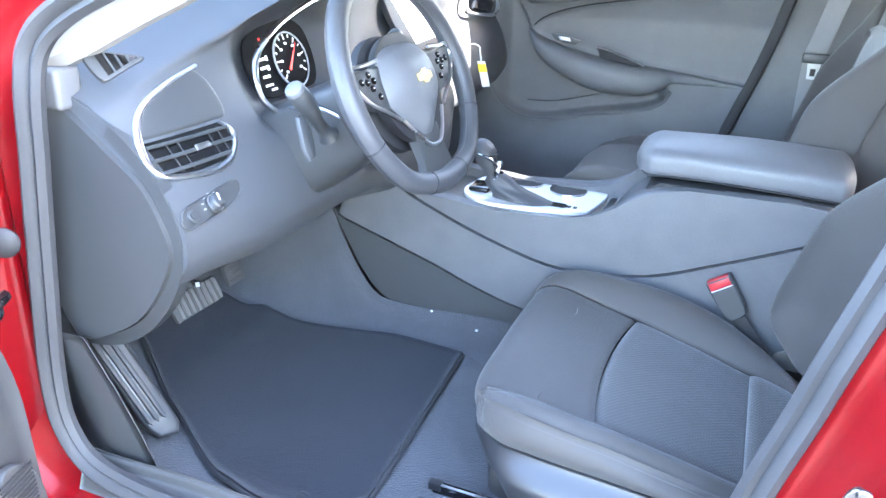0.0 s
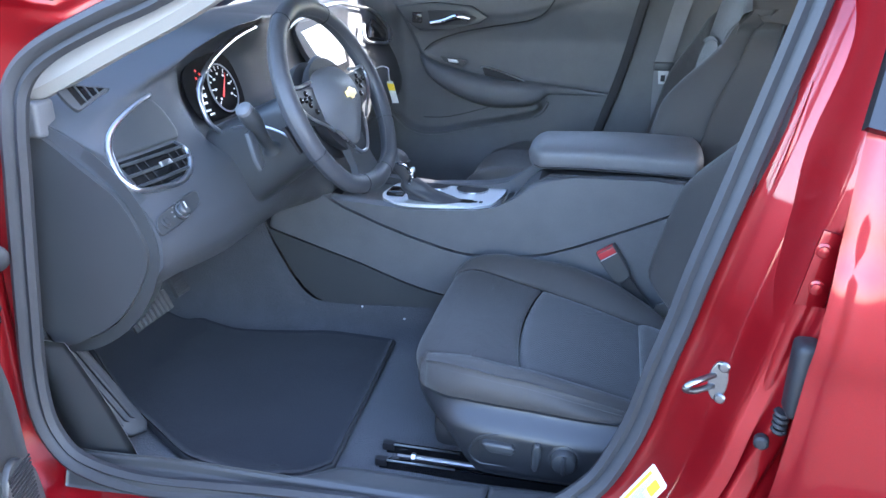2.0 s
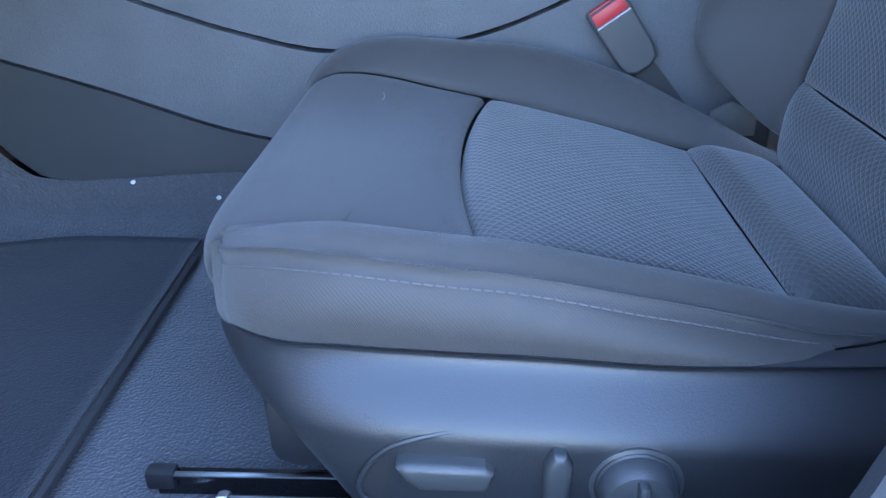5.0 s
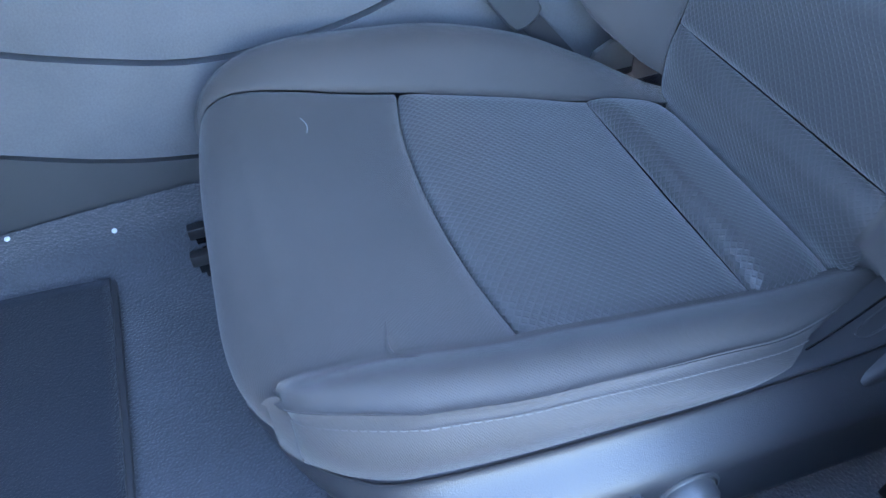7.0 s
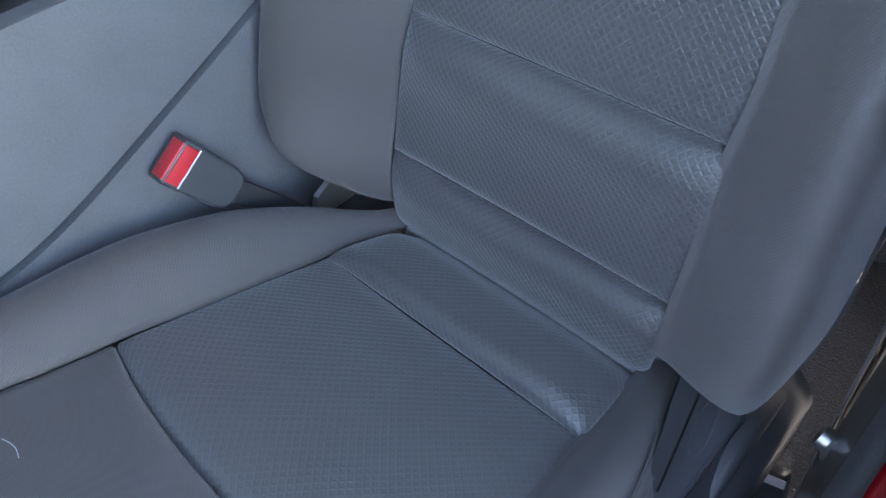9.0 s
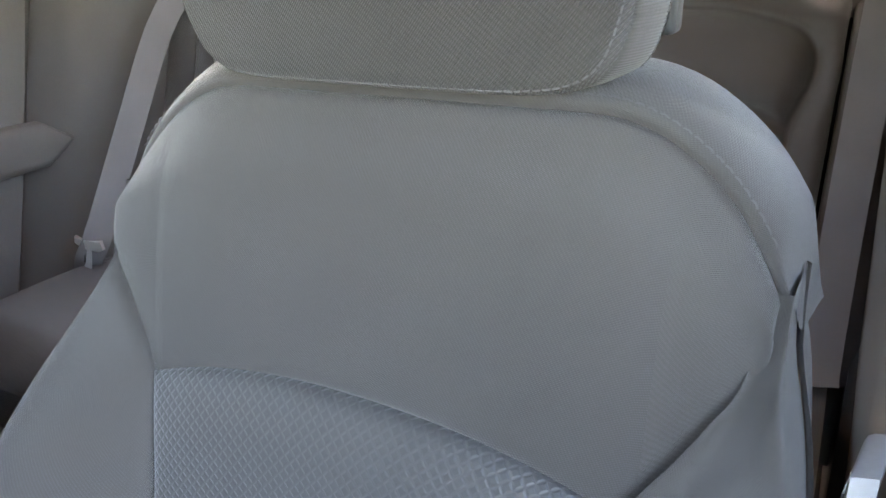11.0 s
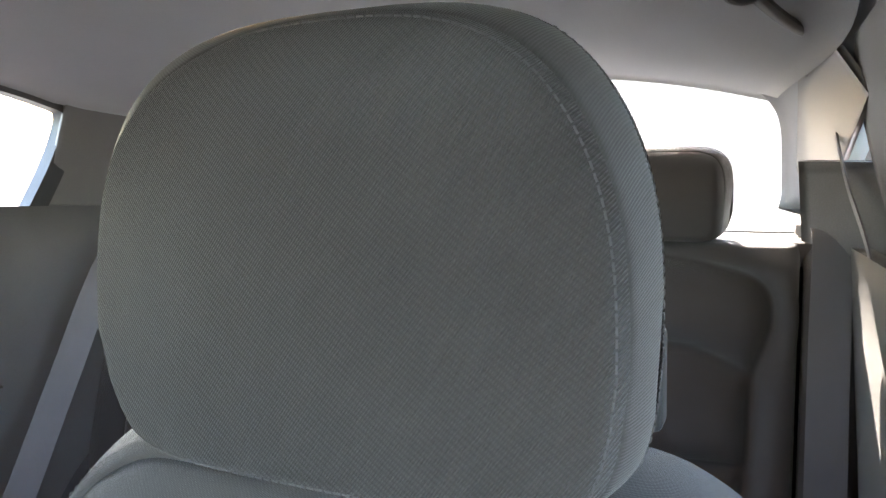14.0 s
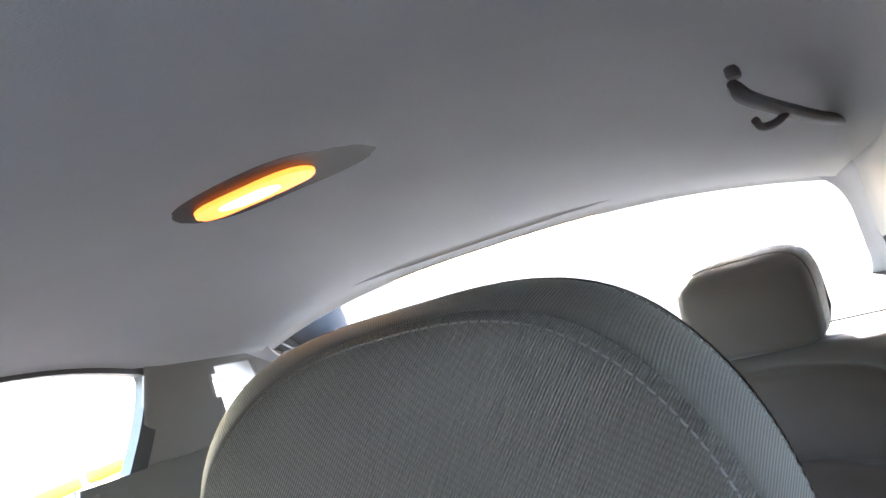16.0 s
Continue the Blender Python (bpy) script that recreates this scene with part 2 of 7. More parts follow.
def speckled(name, colour, rough, grain, depth, spread=0.25, metal=0.0, blotch=9.0, spec=0.5, coat=0.0, sheen=0.0, strength=0.5):
    """A surface with a fine grain (relief) and broad, faint blotches (colour and gloss)."""
    m = material(name, colour, rough, metal, spec, coat, sheen)
    co = add(m, "ShaderNodeTexCoord")
    fine = add(m, "ShaderNodeTexNoise", Scale=grain, Detail=3.0)
    broad = add(m, "ShaderNodeTexNoise", Scale=blotch, Detail=4.0)
    wire(m, co.outputs["Object"], fine.inputs["Vector"])
    wire(m, co.outputs["Object"], broad.inputs["Vector"])
    mixed = maths(m, "ADD", maths(m, "MULTIPLY", fine.outputs["Fac"], 0.5), maths(m, "MULTIPLY", broad.outputs["Fac"], 0.5))
    tinted(m, mixed, [c * (1 - spread) for c in colour], [min(1, c * (1 + spread)) for c in colour])
    gloss = maths(m, "ADD", maths(m, "MULTIPLY", broad.outputs["Fac"], 0.2), rough - 0.1)
    wire(m, gloss, m.node_tree.nodes["Principled BSDF"].inputs["Roughness"])
    bumped(m, fine.outputs["Fac"], strength, depth)
    return m


def woven(name, colour, pitch=0.0011, angle=35.0, depth=0.0006, sheen=0.25, dots=0.0, ribs=False, rough=0.62, spec=0.6, lo=0.55, hi=1.5):
    """Seat cloth: diagonal twill (or ribs), or a lattice of small diamonds at the given pitch."""
    m = material(name, colour, rough, 0.0, spec, 0.0, sheen)
    uv = add(m, "ShaderNodeTexCoord")
    sep = add(m, "ShaderNodeSeparateXYZ")
    wire(m, uv.outputs["UV"], sep.inputs[0])
    u, v = sep.outputs["X"], sep.outputs["Y"]
    broad = add(m, "ShaderNodeTexNoise", Scale=7.0, Detail=5.0)
    wire(m, uv.outputs["Object"], broad.inputs["Vector"])
    fuzz = add(m, "ShaderNodeTexNoise", Scale=420.0, Detail=2.0)
    wire(m, uv.outputs["Object"], fuzz.inputs["Vector"])
    if dots:
        far = []
        for sign in (1.0, -1.0):
            slant = maths(m, "ADD", maths(m, "DIVIDE", u, dots), maths(m, "MULTIPLY", v, sign / (dots * 0.92)))
            far.append(maths(m, "ABSOLUTE", maths(m, "SUBTRACT", maths(m, "FRACT", slant), 0.5)))
        near = maths(m, "MAXIMUM", far[0], far[1])
        height = add(m, "ShaderNodeMapRange")
        height.interpolation_type = "SMOOTHSTEP"
        wire(m, near, height.inputs["Value"])
        height.inputs["From Min"].default_value, height.inputs["From Max"].default_value = 0.22, 0.47
        weave = height.outputs["Result"]
        tone = maths(m, "ADD", maths(m, "MULTIPLY", weave, 0.5), maths(m, "MULTIPLY", broad.outputs["Fac"], 0.5))
        relief = maths(m, "ADD", weave, maths(m, "MULTIPLY", fuzz.outputs["Fac"], 0.3))
    else:
        a = radians(angle)
        k = 2 * math.pi / pitch
        along = maths(m, "ADD", maths(m, "MULTIPLY", u, math.cos(a) * k), maths(m, "MULTIPLY", v, math.sin(a) * k))
        across = maths(m, "ADD", maths(m, "MULTIPLY", u, -math.sin(a) * k * 0.45), maths(m, "MULTIPLY", v, math.cos(a) * k * 0.45))
        one = maths(m, "ADD", maths(m, "MULTIPLY", maths(m, "SINE", along), 0.5), 0.5)
        two = maths(m, "ADD", maths(m, "MULTIPLY", maths(m, "SINE", across), 0.5), 0.5)
        weave = one if ribs else maths(m, "MULTIPLY", one, maths(m, "ADD", maths(m, "MULTIPLY", two, 0.5), 0.5))
        tone = maths(m, "ADD", maths(m, "MULTIPLY", weave, 0.42), maths(m, "MULTIPLY", broad.outputs["Fac"], 0.58))
        relief = maths(m, "ADD", weave, maths(m, "MULTIPLY", fuzz.outputs["Fac"], 0.6))
    tinted(m, tone, [c * lo for c in colour], [c * hi for c in colour])
    rumple = add(m, "ShaderNodeTexNoise", Scale=26.0, Detail=3.0)
    wire(m, uv.outputs["Object"], rumple.inputs["Vector"])
    bumped(m, maths(m, "ADD", relief, maths(m, "MULTIPLY", rumple.outputs["Fac"], 3.0)), 0.7, depth)
    return m


CLOTH = woven("charcoal_seat_cloth", (0.0440, 0.0392, 0.0364), pitch=0.00085, angle=38, depth=0.0003, sheen=0.17, lo=0.55, hi=1.45)
TWILL = woven("charcoal_twill_cloth", (0.0335, 0.0296, 0.0268), pitch=0.00125, angle=38, depth=0.0011, sheen=0.1, lo=0.12, hi=2.05)
# Front seat cloth lightened to stand in for stray light over the rear seats.
HAZE_CLOTH = woven("haze_lit_rear_cloth", (0.066, 0.062, 0.060), pitch=0.0012, angle=38, depth=0.0004, sheen=0.3, lo=0.6, hi=1.4)
RIB = woven("charcoal_ribbed_cloth", (0.0370, 0.0332, 0.0305), pitch=0.0016, angle=0, depth=0.00028, ribs=True, sheen=0.12, lo=0.68, hi=1.3)
MESH = woven("dimpled_seat_cloth", (0.036, 0.035, 0.035), dots=0.0084, depth=0.00045, sheen=0.3, lo=0.72, hi=1.28, rough=0.52, spec=0.8)
THREAD = material("grey_thread", (0.095, 0.093, 0.092), 0.8)
THREAD_PALE = material("pale_lint", (0.32, 0.33, 0.35), 0.9)
VINYL = speckled("soft_black_vinyl", (0.105, 0.106, 0.111), 0.50, 480, 0.0007, 0.36, blotch=16)
# Rib rubber paler than the black pad, to carry the highlights on the ribs.
PAD = speckled("highlit_pedal_rubber", (0.075, 0.075, 0.078), 0.5, 300, 0.0005, 0.3)
DASH = speckled("charcoal_dash_skin", (0.058, 0.061, 0.067), 0.50, 620, 0.0006, 0.28)
FLANK = speckled("charcoal_console_skin", (0.086, 0.088, 0.094), 0.50, 420, 0.0009, 0.40, blotch=20)
SHIELD = speckled("satin_black_plastic", (0.022, 0.023, 0.026), 0.41, 900, 0.0004, 0.25, spec=0.6)
DISPLAY = material("display_black", (0.006, 0.006, 0.007), 0.85, spec=0.15)
PLASTIC = speckled("black_grained_plastic", (0.042, 0.044, 0.046), 0.37, 900, 0.0004, 0.22)
DARK = speckled("matt_black_plastic", (0.014, 0.014, 0.016), 0.6, 500, 0.0004, 0.25)
GLOSS = material("gloss_black_plastic", (0.008, 0.008, 0.009), 0.12)
LEATHER = speckled("black_leather", (0.045, 0.046, 0.051), 0.48, 260, 0.0006, 0.2)
CARPET = speckled("charcoal_carpet", (0.056, 0.060, 0.069), 0.95, 340, 0.0035, 0.55, blotch=14, spec=0.15, sheen=0.3, strength=0.9)
MATCLOTH = speckled("black_mat_carpet", (0.022, 0.025, 0.031), 0.97, 420, 0.0022, 0.4, blotch=12, spec=0.06, sheen=0.12, strength=0.8)
RUBBER = speckled("black_rubber", (0.030, 0.031, 0.034), 0.62, 240, 0.0005, 0.25)
SILVER = speckled("satin_silver_trim", (0.66, 0.67, 0.69), 0.30, 300, 0.0001, 0.06, metal=1.0)
CHROME = material("polished_chrome", (0.85, 0.85, 0.86), 0.07, 1.0)
STEEL = speckled("galvanised_steel", (0.55, 0.56, 0.57), 0.33, 90, 0.0006, 0.2, metal=1.0)
ZINC = speckled("zinc_plated_steel", (0.22, 0.225, 0.23), 0.30, 90, 0.0004, 0.25, metal=1.0)
HEADLINER = speckled("grey_headliner_cloth", (0.42, 0.435, 0.455), 0.95, 500, 0.0008, 0.12, spec=0.2)
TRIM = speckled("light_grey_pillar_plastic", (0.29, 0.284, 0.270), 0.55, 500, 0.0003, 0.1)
WEBBING = woven("grey_belt_webbing", (0.17, 0.17, 0.18), pitch=0.0022, angle=0, depth=0.0004, sheen=0.1, ribs=True)
SHELF = speckled("grey_shelf_carpet", (0.12, 0.13, 0.142), 0.9, 400, 0.0008, 0.15, spec=0.2)
# Black trim plastic made paler in the rear cabin, for the stray light there.
HAZE_TRIM = speckled("haze_lit_trim_plastic", (0.15, 0.148, 0.145), 0.55, 480, 0.0006, 0.25, blotch=12)
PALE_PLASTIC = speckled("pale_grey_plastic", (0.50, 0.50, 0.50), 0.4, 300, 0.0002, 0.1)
WHITE = speckled("white_paper_label", (0.52, 0.53, 0.53), 0.5, 60, 0.0001, 0.05)
YELLOW = material("yellow_print", (0.80, 0.55, 0.02), 0.5)
INK = material("grey_print", (0.30, 0.31, 0.33), 0.6)
RED_BUTTON = material("red_button_plastic", (0.42, 0.02, 0.025), 0.4)
GOLD = material("gold_badge", (0.80, 0.62, 0.28), 0.22, 1.0)


def paint():
    m = material("red_metallic_paint", (0.30, 0.004, 0.010), 0.36, 0.5, 0.3, 0.75)
    co = add(m, "ShaderNodeTexCoord")
    flake = add(m, "ShaderNodeTexNoise", Scale=900.0, Detail=2.0)
    broad = add(m, "ShaderNodeTexNoise", Scale=3.0, Detail=3.0)
    wire(m, co.outputs["Object"], flake.inputs["Vector"])
    wire(m, co.outputs["Object"], broad.inputs["Vector"])
    both = maths(m, "ADD", maths(m, "MULTIPLY", flake.outputs["Fac"], 0.6), maths(m, "MULTIPLY", broad.outputs["Fac"], 0.4))
    tinted(m, both, (0.16, 0.0012, 0.0035), (0.29, 0.003, 0.008))
    return m


def glass(name, tone):
    m = bpy.data.materials.new(name)
    m.use_nodes = True
    t = m.node_tree
    t.nodes.remove(t.nodes["Principled BSDF"])
    clear = t.nodes.new("ShaderNodeBsdfTransparent")
    clear.inputs["Color"].default_value = (*tone, 1)
    shine = t.nodes.new("ShaderNodeBsdfGlossy")
    shine.inputs["Roughness"].default_value = 0.02
    fres = t.nodes.new("ShaderNodeFresnel")
    fres.inputs["IOR"].default_value = 1.45
    mix = t.nodes.new("ShaderNodeMixShader")
    t.links.new(fres.outputs[0], mix.inputs[0])
    t.links.new(clear.outputs[0], mix.inputs[1])
    t.links.new(shine.outputs[0], mix.inputs[2])
    t.links.new(mix.outputs[0], t.nodes["Material Output"].inputs["Surface"])
    return m


def glowing(name, colour, strength):
    m = material(name, colour, 0.4)
    b = m.node_tree.nodes["Principled BSDF"]
    b.inputs["Emission Color"].default_value = (*colour, 1)
    b.inputs["Emission Strength"].default_value = strength
    return m


RED = paint()
GLASS = glass("car_glass", (0.90, 0.92, 0.91))
# Added tint, darker than plain windscreen glass, to cut light into the cabin.
DIMMED = glass("dimmed_windscreen_glass", (0.36, 0.395, 0.395))
LAMP_GLOW = glowing("warm_lamp_lens", (1.0, 0.24, 0.04), 0.10)
LAMP_CORE = glowing("lamp_core", (1.0, 0.58, 0.18), 0.30)
DIAL_WHITE = glowing("lit_dial_mark", (0.9, 0.92, 0.95), 0.03)
DIAL_RED = glowing("lit_red_needle", (1.0, 0.05, 0.04), 0.05)
ASPHALT = speckled("grey_asphalt", (0.088, 0.086, 0.083), 0.9, 160, 0.004, 0.4, blotch=0.6)

# ---- front seats ----
Z_CUSH = curve1([(-0.02, 0.470), (0.03, 0.489), (0.09, 0.494), (0.2, 0.488), (0.3, 0.466), (0.41, 0.438), (0.52, 0.424)])
W_IN = curve1([(0.0, 0.143), (0.1, 0.152), (0.2, 0.164), (0.41, 0.150), (0.52, 0.145)])
W_TUN = curve1([(-0.01, 0.212), (0.03, 0.205), (0.06, 0.195), (0.10, 0.183), (0.15, 0.175), (0.20, 0.170), (0.30, 0.160), (0.41, 0.153), (0.48, 0.135), (0.52, 0.125)])
TUN_LIFT = curve1([(-0.01, 0.012), (0.03, 0.019), (0.06, 0.020), (0.10, 0.017), (0.15, 0.009), (0.20, 0.003), (0.26, 0.0), (0.55, 0.0)])
TUN_RISE = curve1([(-0.01, 0.006), (0.03, 0.018), (0.07, 0.029), (0.15, 0.042), (0.20, 0.048), (0.28, 0.056), (0.35, 0.053), (0.42, 0.036), (0.50, 0.010), (0.55, 0.004)])
TUN_OUT = curve1([(-0.01, 0.226), (0.05, 0.243), (0.15, 0.262), (0.25, 0.263), (0.33, 0.255), (0.40, 0.238), (0.50, 0.175), (0.55, 0.16)])
SEAM_BACK = 0.410


def half_in(y, x):
    """Half width of the centre panels: outboard for y < 0, towards the tunnel for y > 0."""
    return (W_IN if y < 0 else W_TUN)(max(x, 0.0)) + 0.004


def x_arc(y):
    return 0.184 + 0.021 * min(1.0, abs(y) / 0.164) ** 2.2


def back_x(z):
    return 0.512 + 0.262 * (z - 0.517)


W_BACK = curve1([(0.43, 0.143), (0.50, 0.154), (0.57, 0.155), (0.65, 0.148), (0.74, 0.143), (0.81, 0.148), (0.865, 0.180), (0.897, 0.204), (0.94, 0.205)])
W_OUT = curve1([(0.43, 0.215), (0.46, 0.240), (0.55, 0.254), (0.65, 0.250), (0.75, 0.242), (0.84, 0.230), (0.90, 0.214), (0.95, 0.203)])


def z_arc(y):
    return 0.812 + 0.023 * (1 - min(1.0, abs(y) / 0.145) ** 2.4)


def yoke_top(y):
    """Height of the front piping along the top of the backrest."""
    return 0.993 - 0.075 * max(0.0, (abs(y) - 0.105) / 0.1) ** 2.0


def front_seat(name, cy, m, label, switches):
    """A front seat; cy is its middle, m = 1 where the cabin's middle lies towards +y."""
    seat = thing(name, label, "car seat", "front seats", at=(0.25, cy, 0.30))

    def w(x, y, z):
        return Vector((x, cy + m * y, z))
    fl = m < 0

    # cushion, in local x (rearwards) and y (towards the tunnel)
    NOSE = [(0.014, 0.424), (0.001, 0.438), (-0.005, 0.454), (-0.001, 0.469), (0.015, 0.482), (0.045, 0.4915)]

    def run(s, x_end):
        """The cushion's long profile: s up to 1 round the nose, then on to x_end at 1.6."""
        if s <= 1.0:
            k = s * (len(NOSE) - 1)
            i = min(int(k), len(NOSE) - 2)
            p = [NOSE[max(i - 1, 0)], NOSE[i], NOSE[i + 1], NOSE[min(i + 2, len(NOSE) - 1)]]
            t = k - i
            return tuple(0.5 * (2 * p[1][q] + (p[2][q] - p[0][q]) * t + (2 * p[0][q] - 5 * p[1][q] + 4 * p[2][q] - p[3][q]) * t * t + (3 * p[1][q] - p[0][q] - 3 * p[2][q] + p[3][q]) * t**3) for q in (0, 1))
        x = lerp(0.045, x_end, (s - 1) / 0.6)
        return x, Z_CUSH(x)

    def nose(a, b):
        y = lerp(-1, 1, b)
        x, z = run(a * 1.6, x_arc(y * 0.16))
        yy = y * half_in(y, x)
        up = smooth(a * 1.6 / 0.8)
        if y < 0:
            yy = y * lerp(0.156, W_IN(max(x, 0.0)), smooth(a * 1.6 / 0.9))
            x += 0.038 * y**4 * max(0.0, 1 - a * 1.25)
        else:
            z += TUN_LIFT(x) * y**2.5 * up
            x += 0.022 * y**4 * max(0.0, 1 - a * 1.4)
        return w(x, yy, z + 0.004 * (1 - y * y) * a)
    patch("front_panel", nose, 60, 44, CLOTH, seat, 0.008, 0.016, (0, 1, 1, 0.45), flip=fl)

    def middle(a, b):
        y = lerp(-1, 1, b)
        x0 = x_arc(y * 0.163)
        x = lerp(x0, SEAM_BACK, a)
        return w(x, y * half_in(y, x), Z_CUSH(x) + (TUN_LIFT(x) * y**2.5 if y > 0 else 0) + 0.003 * math.sin(math.pi * a) - 0.003 * (1 - y * y))
    patch("insert", middle, 54, 52, MESH, seat, 0.011, 0.020, (1, 0.45, 1, 0.45), puff=0.006, flip=fl, label="dimpled charcoal cloth centre panel")

    def rear(a, b):
        y = lerp(-1, 1, b)
        x = lerp(SEAM_BACK - 0.006, 0.515, a)
        return w(x, y * half_in(y, x), Z_CUSH(x) + 0.021 * math.sin(math.pi * (a / 0.4 if a < 0.20 else 0.5 + 0.5 * (a - 0.20) / 0.80)) ** 0.7 * (1 - 0.95 * abs(y) ** 7)
                 - 0.003 * (1 - smooth(a / 0.06)) - 0.020 * smooth((x - 0.458) / 0.05) ** 1.8)
    patch("rear_panel", rear, 44, 40, MESH, seat, 0.008, 0.014, (0.55, 0, 1, 0.4), flip=fl)

    # bolsters: inner seam, ridge, outer seam
    def inner_bolster(a, b):
        if a >= 0.4545:
            x = lerp(0.045, 0.505, (a - 0.4545) / 0.5455)
            z = Z_CUSH(x)
        else:
            x, z = run(a / 0.4545, 0.5)
        wi, wo = W_TUN(x), TUN_OUT(x)
        up = smooth(a / 0.4545 / 0.8)
        y = lerp(wi, wo, 1 - (1 - b) ** 1.35)
        h = TUN_LIFT(x) * up + TUN_RISE(x) * (0.3 + 0.7 * up) * math.sin(math.pi * min(1.0, b * 1.02)) ** 0.8 - 0.008 * b - 0.055 * smooth((b - 0.72) / 0.28) ** 1.5
        if b < 0.5:
            x += 0.022 * max(0.0, 1 - a / 0.4545 * 0.875) * (1 - b)
        back = 0.030 * b**2.5 * (1 - smooth((x + 0.01) / 0.06))
        return w(x + back, y, z + h)
    patch("inner_bolster", inner_bolster, 64, 28, CLOTH, seat, 0.003, 0.008, (0, 0, 1, 0), flip=not fl)

    def ob_edge(a, b):
        x = lerp(0.030, 0.540, a)
        open_ = min(1.0, max(0.0, (x - 0.030) / 0.085)) ** 0.55
        wi = W_IN(x) - 0.002
        tail = 1 - 0.6 * smooth((x - 0.36) / 0.15)
        y = -(wi + (0.002 + (0.054 - 0.030 * smooth((x - 0.37) / 0.16)) * open_) * b)
        h = 0.022 * open_ * tail * math.sin(math.pi * 0.80 * b) - 0.002 * b - 0.010 * b * (1 - open_)
        return w(x, y, Z_CUSH(x) + h)
    patch("outer_bolster", ob_edge, 64, 18, CLOTH, seat, 0.004, 0.008, (0, 0, 1, 1), flip=fl)

    # cloth skirt under the stitched seam, wrapping round the front corner
    PATH_Y = curve1([(0.0, 0.110), (0.018, 0.146), (0.037, 0.174), (0.066, 0.201), (0.105, 0.219), (0.2, 0.227), (0.34, 0.229), (0.39, 0.222), (0.44, 0.207), (0.50, 0.190), (0.60, 0.178)])
    Z_TOP = curve1([(0.0, 0.430), (0.03, 0.438), (0.07, 0.448), (0.12, 0.455), (0.22, 0.453), (0.32, 0.447), (0.42, 0.450), (0.56, 0.478)])

    def skirt(a, b):
        x = lerp(0.004, 0.540, a)
        if x < 0.034:
            t = (x - 0.004) / 0.030
            q0, q1 = nose(lerp(0.42, 0.60, t), 0.0), ob_edge(0.01, 1.0)
            p = q0.lerp(q1, smooth(t)) + Vector((0, 0.003 * m, 0.001))
            x = p.x
        else:
            p = ob_edge((x - 0.030) / 0.510, 1.0)
        y, z0 = (p.y - cy) * m, p.z
        z1 = min(Z_TOP(x) - 0.002, z0 - 0.004)
        out = 0.008 * math.sin(math.pi * b) * smooth(x / 0.05)
        return w(x, lerp(y, min(-PATH_Y(x), y), b**0.8) - out, lerp(z0, z1, b))
    patch("side_skirt", skirt, 60, 18, CLOTH, seat, 0.004, 0.008, (0, 0, 1, 0.15), flip=fl)
    line = [skirt(0.055 + 0.92 * i / 90, 0.13) + Vector((0, -0.0016 * m, 0.0002)) for i in range(91)]
    stitches("seam_stitching", line, (0, -0.9 * m, 0.4), seat, THREAD, 0.0066, 0.0050, 0.0005)
    fold = part("pull_fold", tube_bm(spline([ob_edge(0.19, 0.16) + Vector((0, 0, 0.0008)), ob_edge(0.165, 0.02) + Vector((-0.004, 0.006 * m, 0.0005)), nose(0.80, 0.12) + Vector((0, 0, 0.0002))], 10), [0.0003 + 0.0016 * math.sin(math.pi * k / 9) for k in range(10)], 6, flatten=0.6), CLOTH, seat)
    # plastic side shield
    WRAP = spline([(0.016, 0.19, 0), (0.006, 0.06, 0), (0.006, -0.08, 0), (0.020, -0.128, 0), (0.037, -0.166, 0), (0.064, -0.197, 0), (0.105, -0.2185, 0), (0.2, -0.227, 0), (0.35, -0.229, 0), (0.56, -0.232, 0)], 81)

    def shield(a, b):
        k = a * 80
        i = min(int(k), 79)
        p = WRAP[i].lerp(WRAP[i + 1], k - i)
        side = smooth((-p.y - 0.10) / 0.10) * smooth((p.x - 0.012) / 0.09)
        zt = Z_TOP(p.x)
        z = lerp(zt, 0.334, b)
        y = p.y - side * (0.029 * smooth(b / 0.34) - 0.008 * smooth((b - 0.86) / 0.14))
        x = p.x + 0.050 * b**1.7 * (1 - smooth((p.x - 0.05) / 0.12)) - 0.006 * math.sin(math.pi * min(1, b * 2)) * (1 - side)
        y += 0.03 * b**1.7 * (1 - smooth((p.x - 0.05) / 0.10)) * smooth((-p.y - 0.05) / 0.1)
        return w(x, y, z)
    surf("side_shield", shield, 90, 34, SHIELD, seat, "satin black plastic side shield", thick=0.004, flip=fl)

    def ledge(a, b):
        x = lerp(0.33, 0.57, a)
        z = Z_TOP(x)
        return w(x, lerp(-PATH_Y(x) + 0.012, -0.2315, b), z - 0.004 * (1 - b) - 0.001 + 0.004 * math.sin(math.pi * b))
    shelf_ = surf("shield_ledge", ledge, 30, 10, SHIELD, seat, "flat top of the side shield", flip=fl)
    part("ledge_joint", tube_bm([ledge(lerp(0.30, 0.95, k / 20), 0.36) + Vector((0, 0, 0.0004)) for k in range(21)], 0.0010, 5), GLOSS, shelf_)
    slot = spline([ledge(a, b) + Vector((0, 0, 0.001)) for a, b in ((0.50, 0.55), (0.62, 0.50), (0.66, 0.62), (0.62, 0.74), (0.50, 0.80), (0.46, 0.68))], 24, True)
    part("ledge_recess", tube_bm(slot, 0.0009, 5, True), PLASTIC, shelf_)

    def shield_y(x, z):
        """Across-car place of the shield's flank at x and z, beside the switches."""
        b = (Z_TOP(x) - z) / (Z_TOP(x) - 0.334)
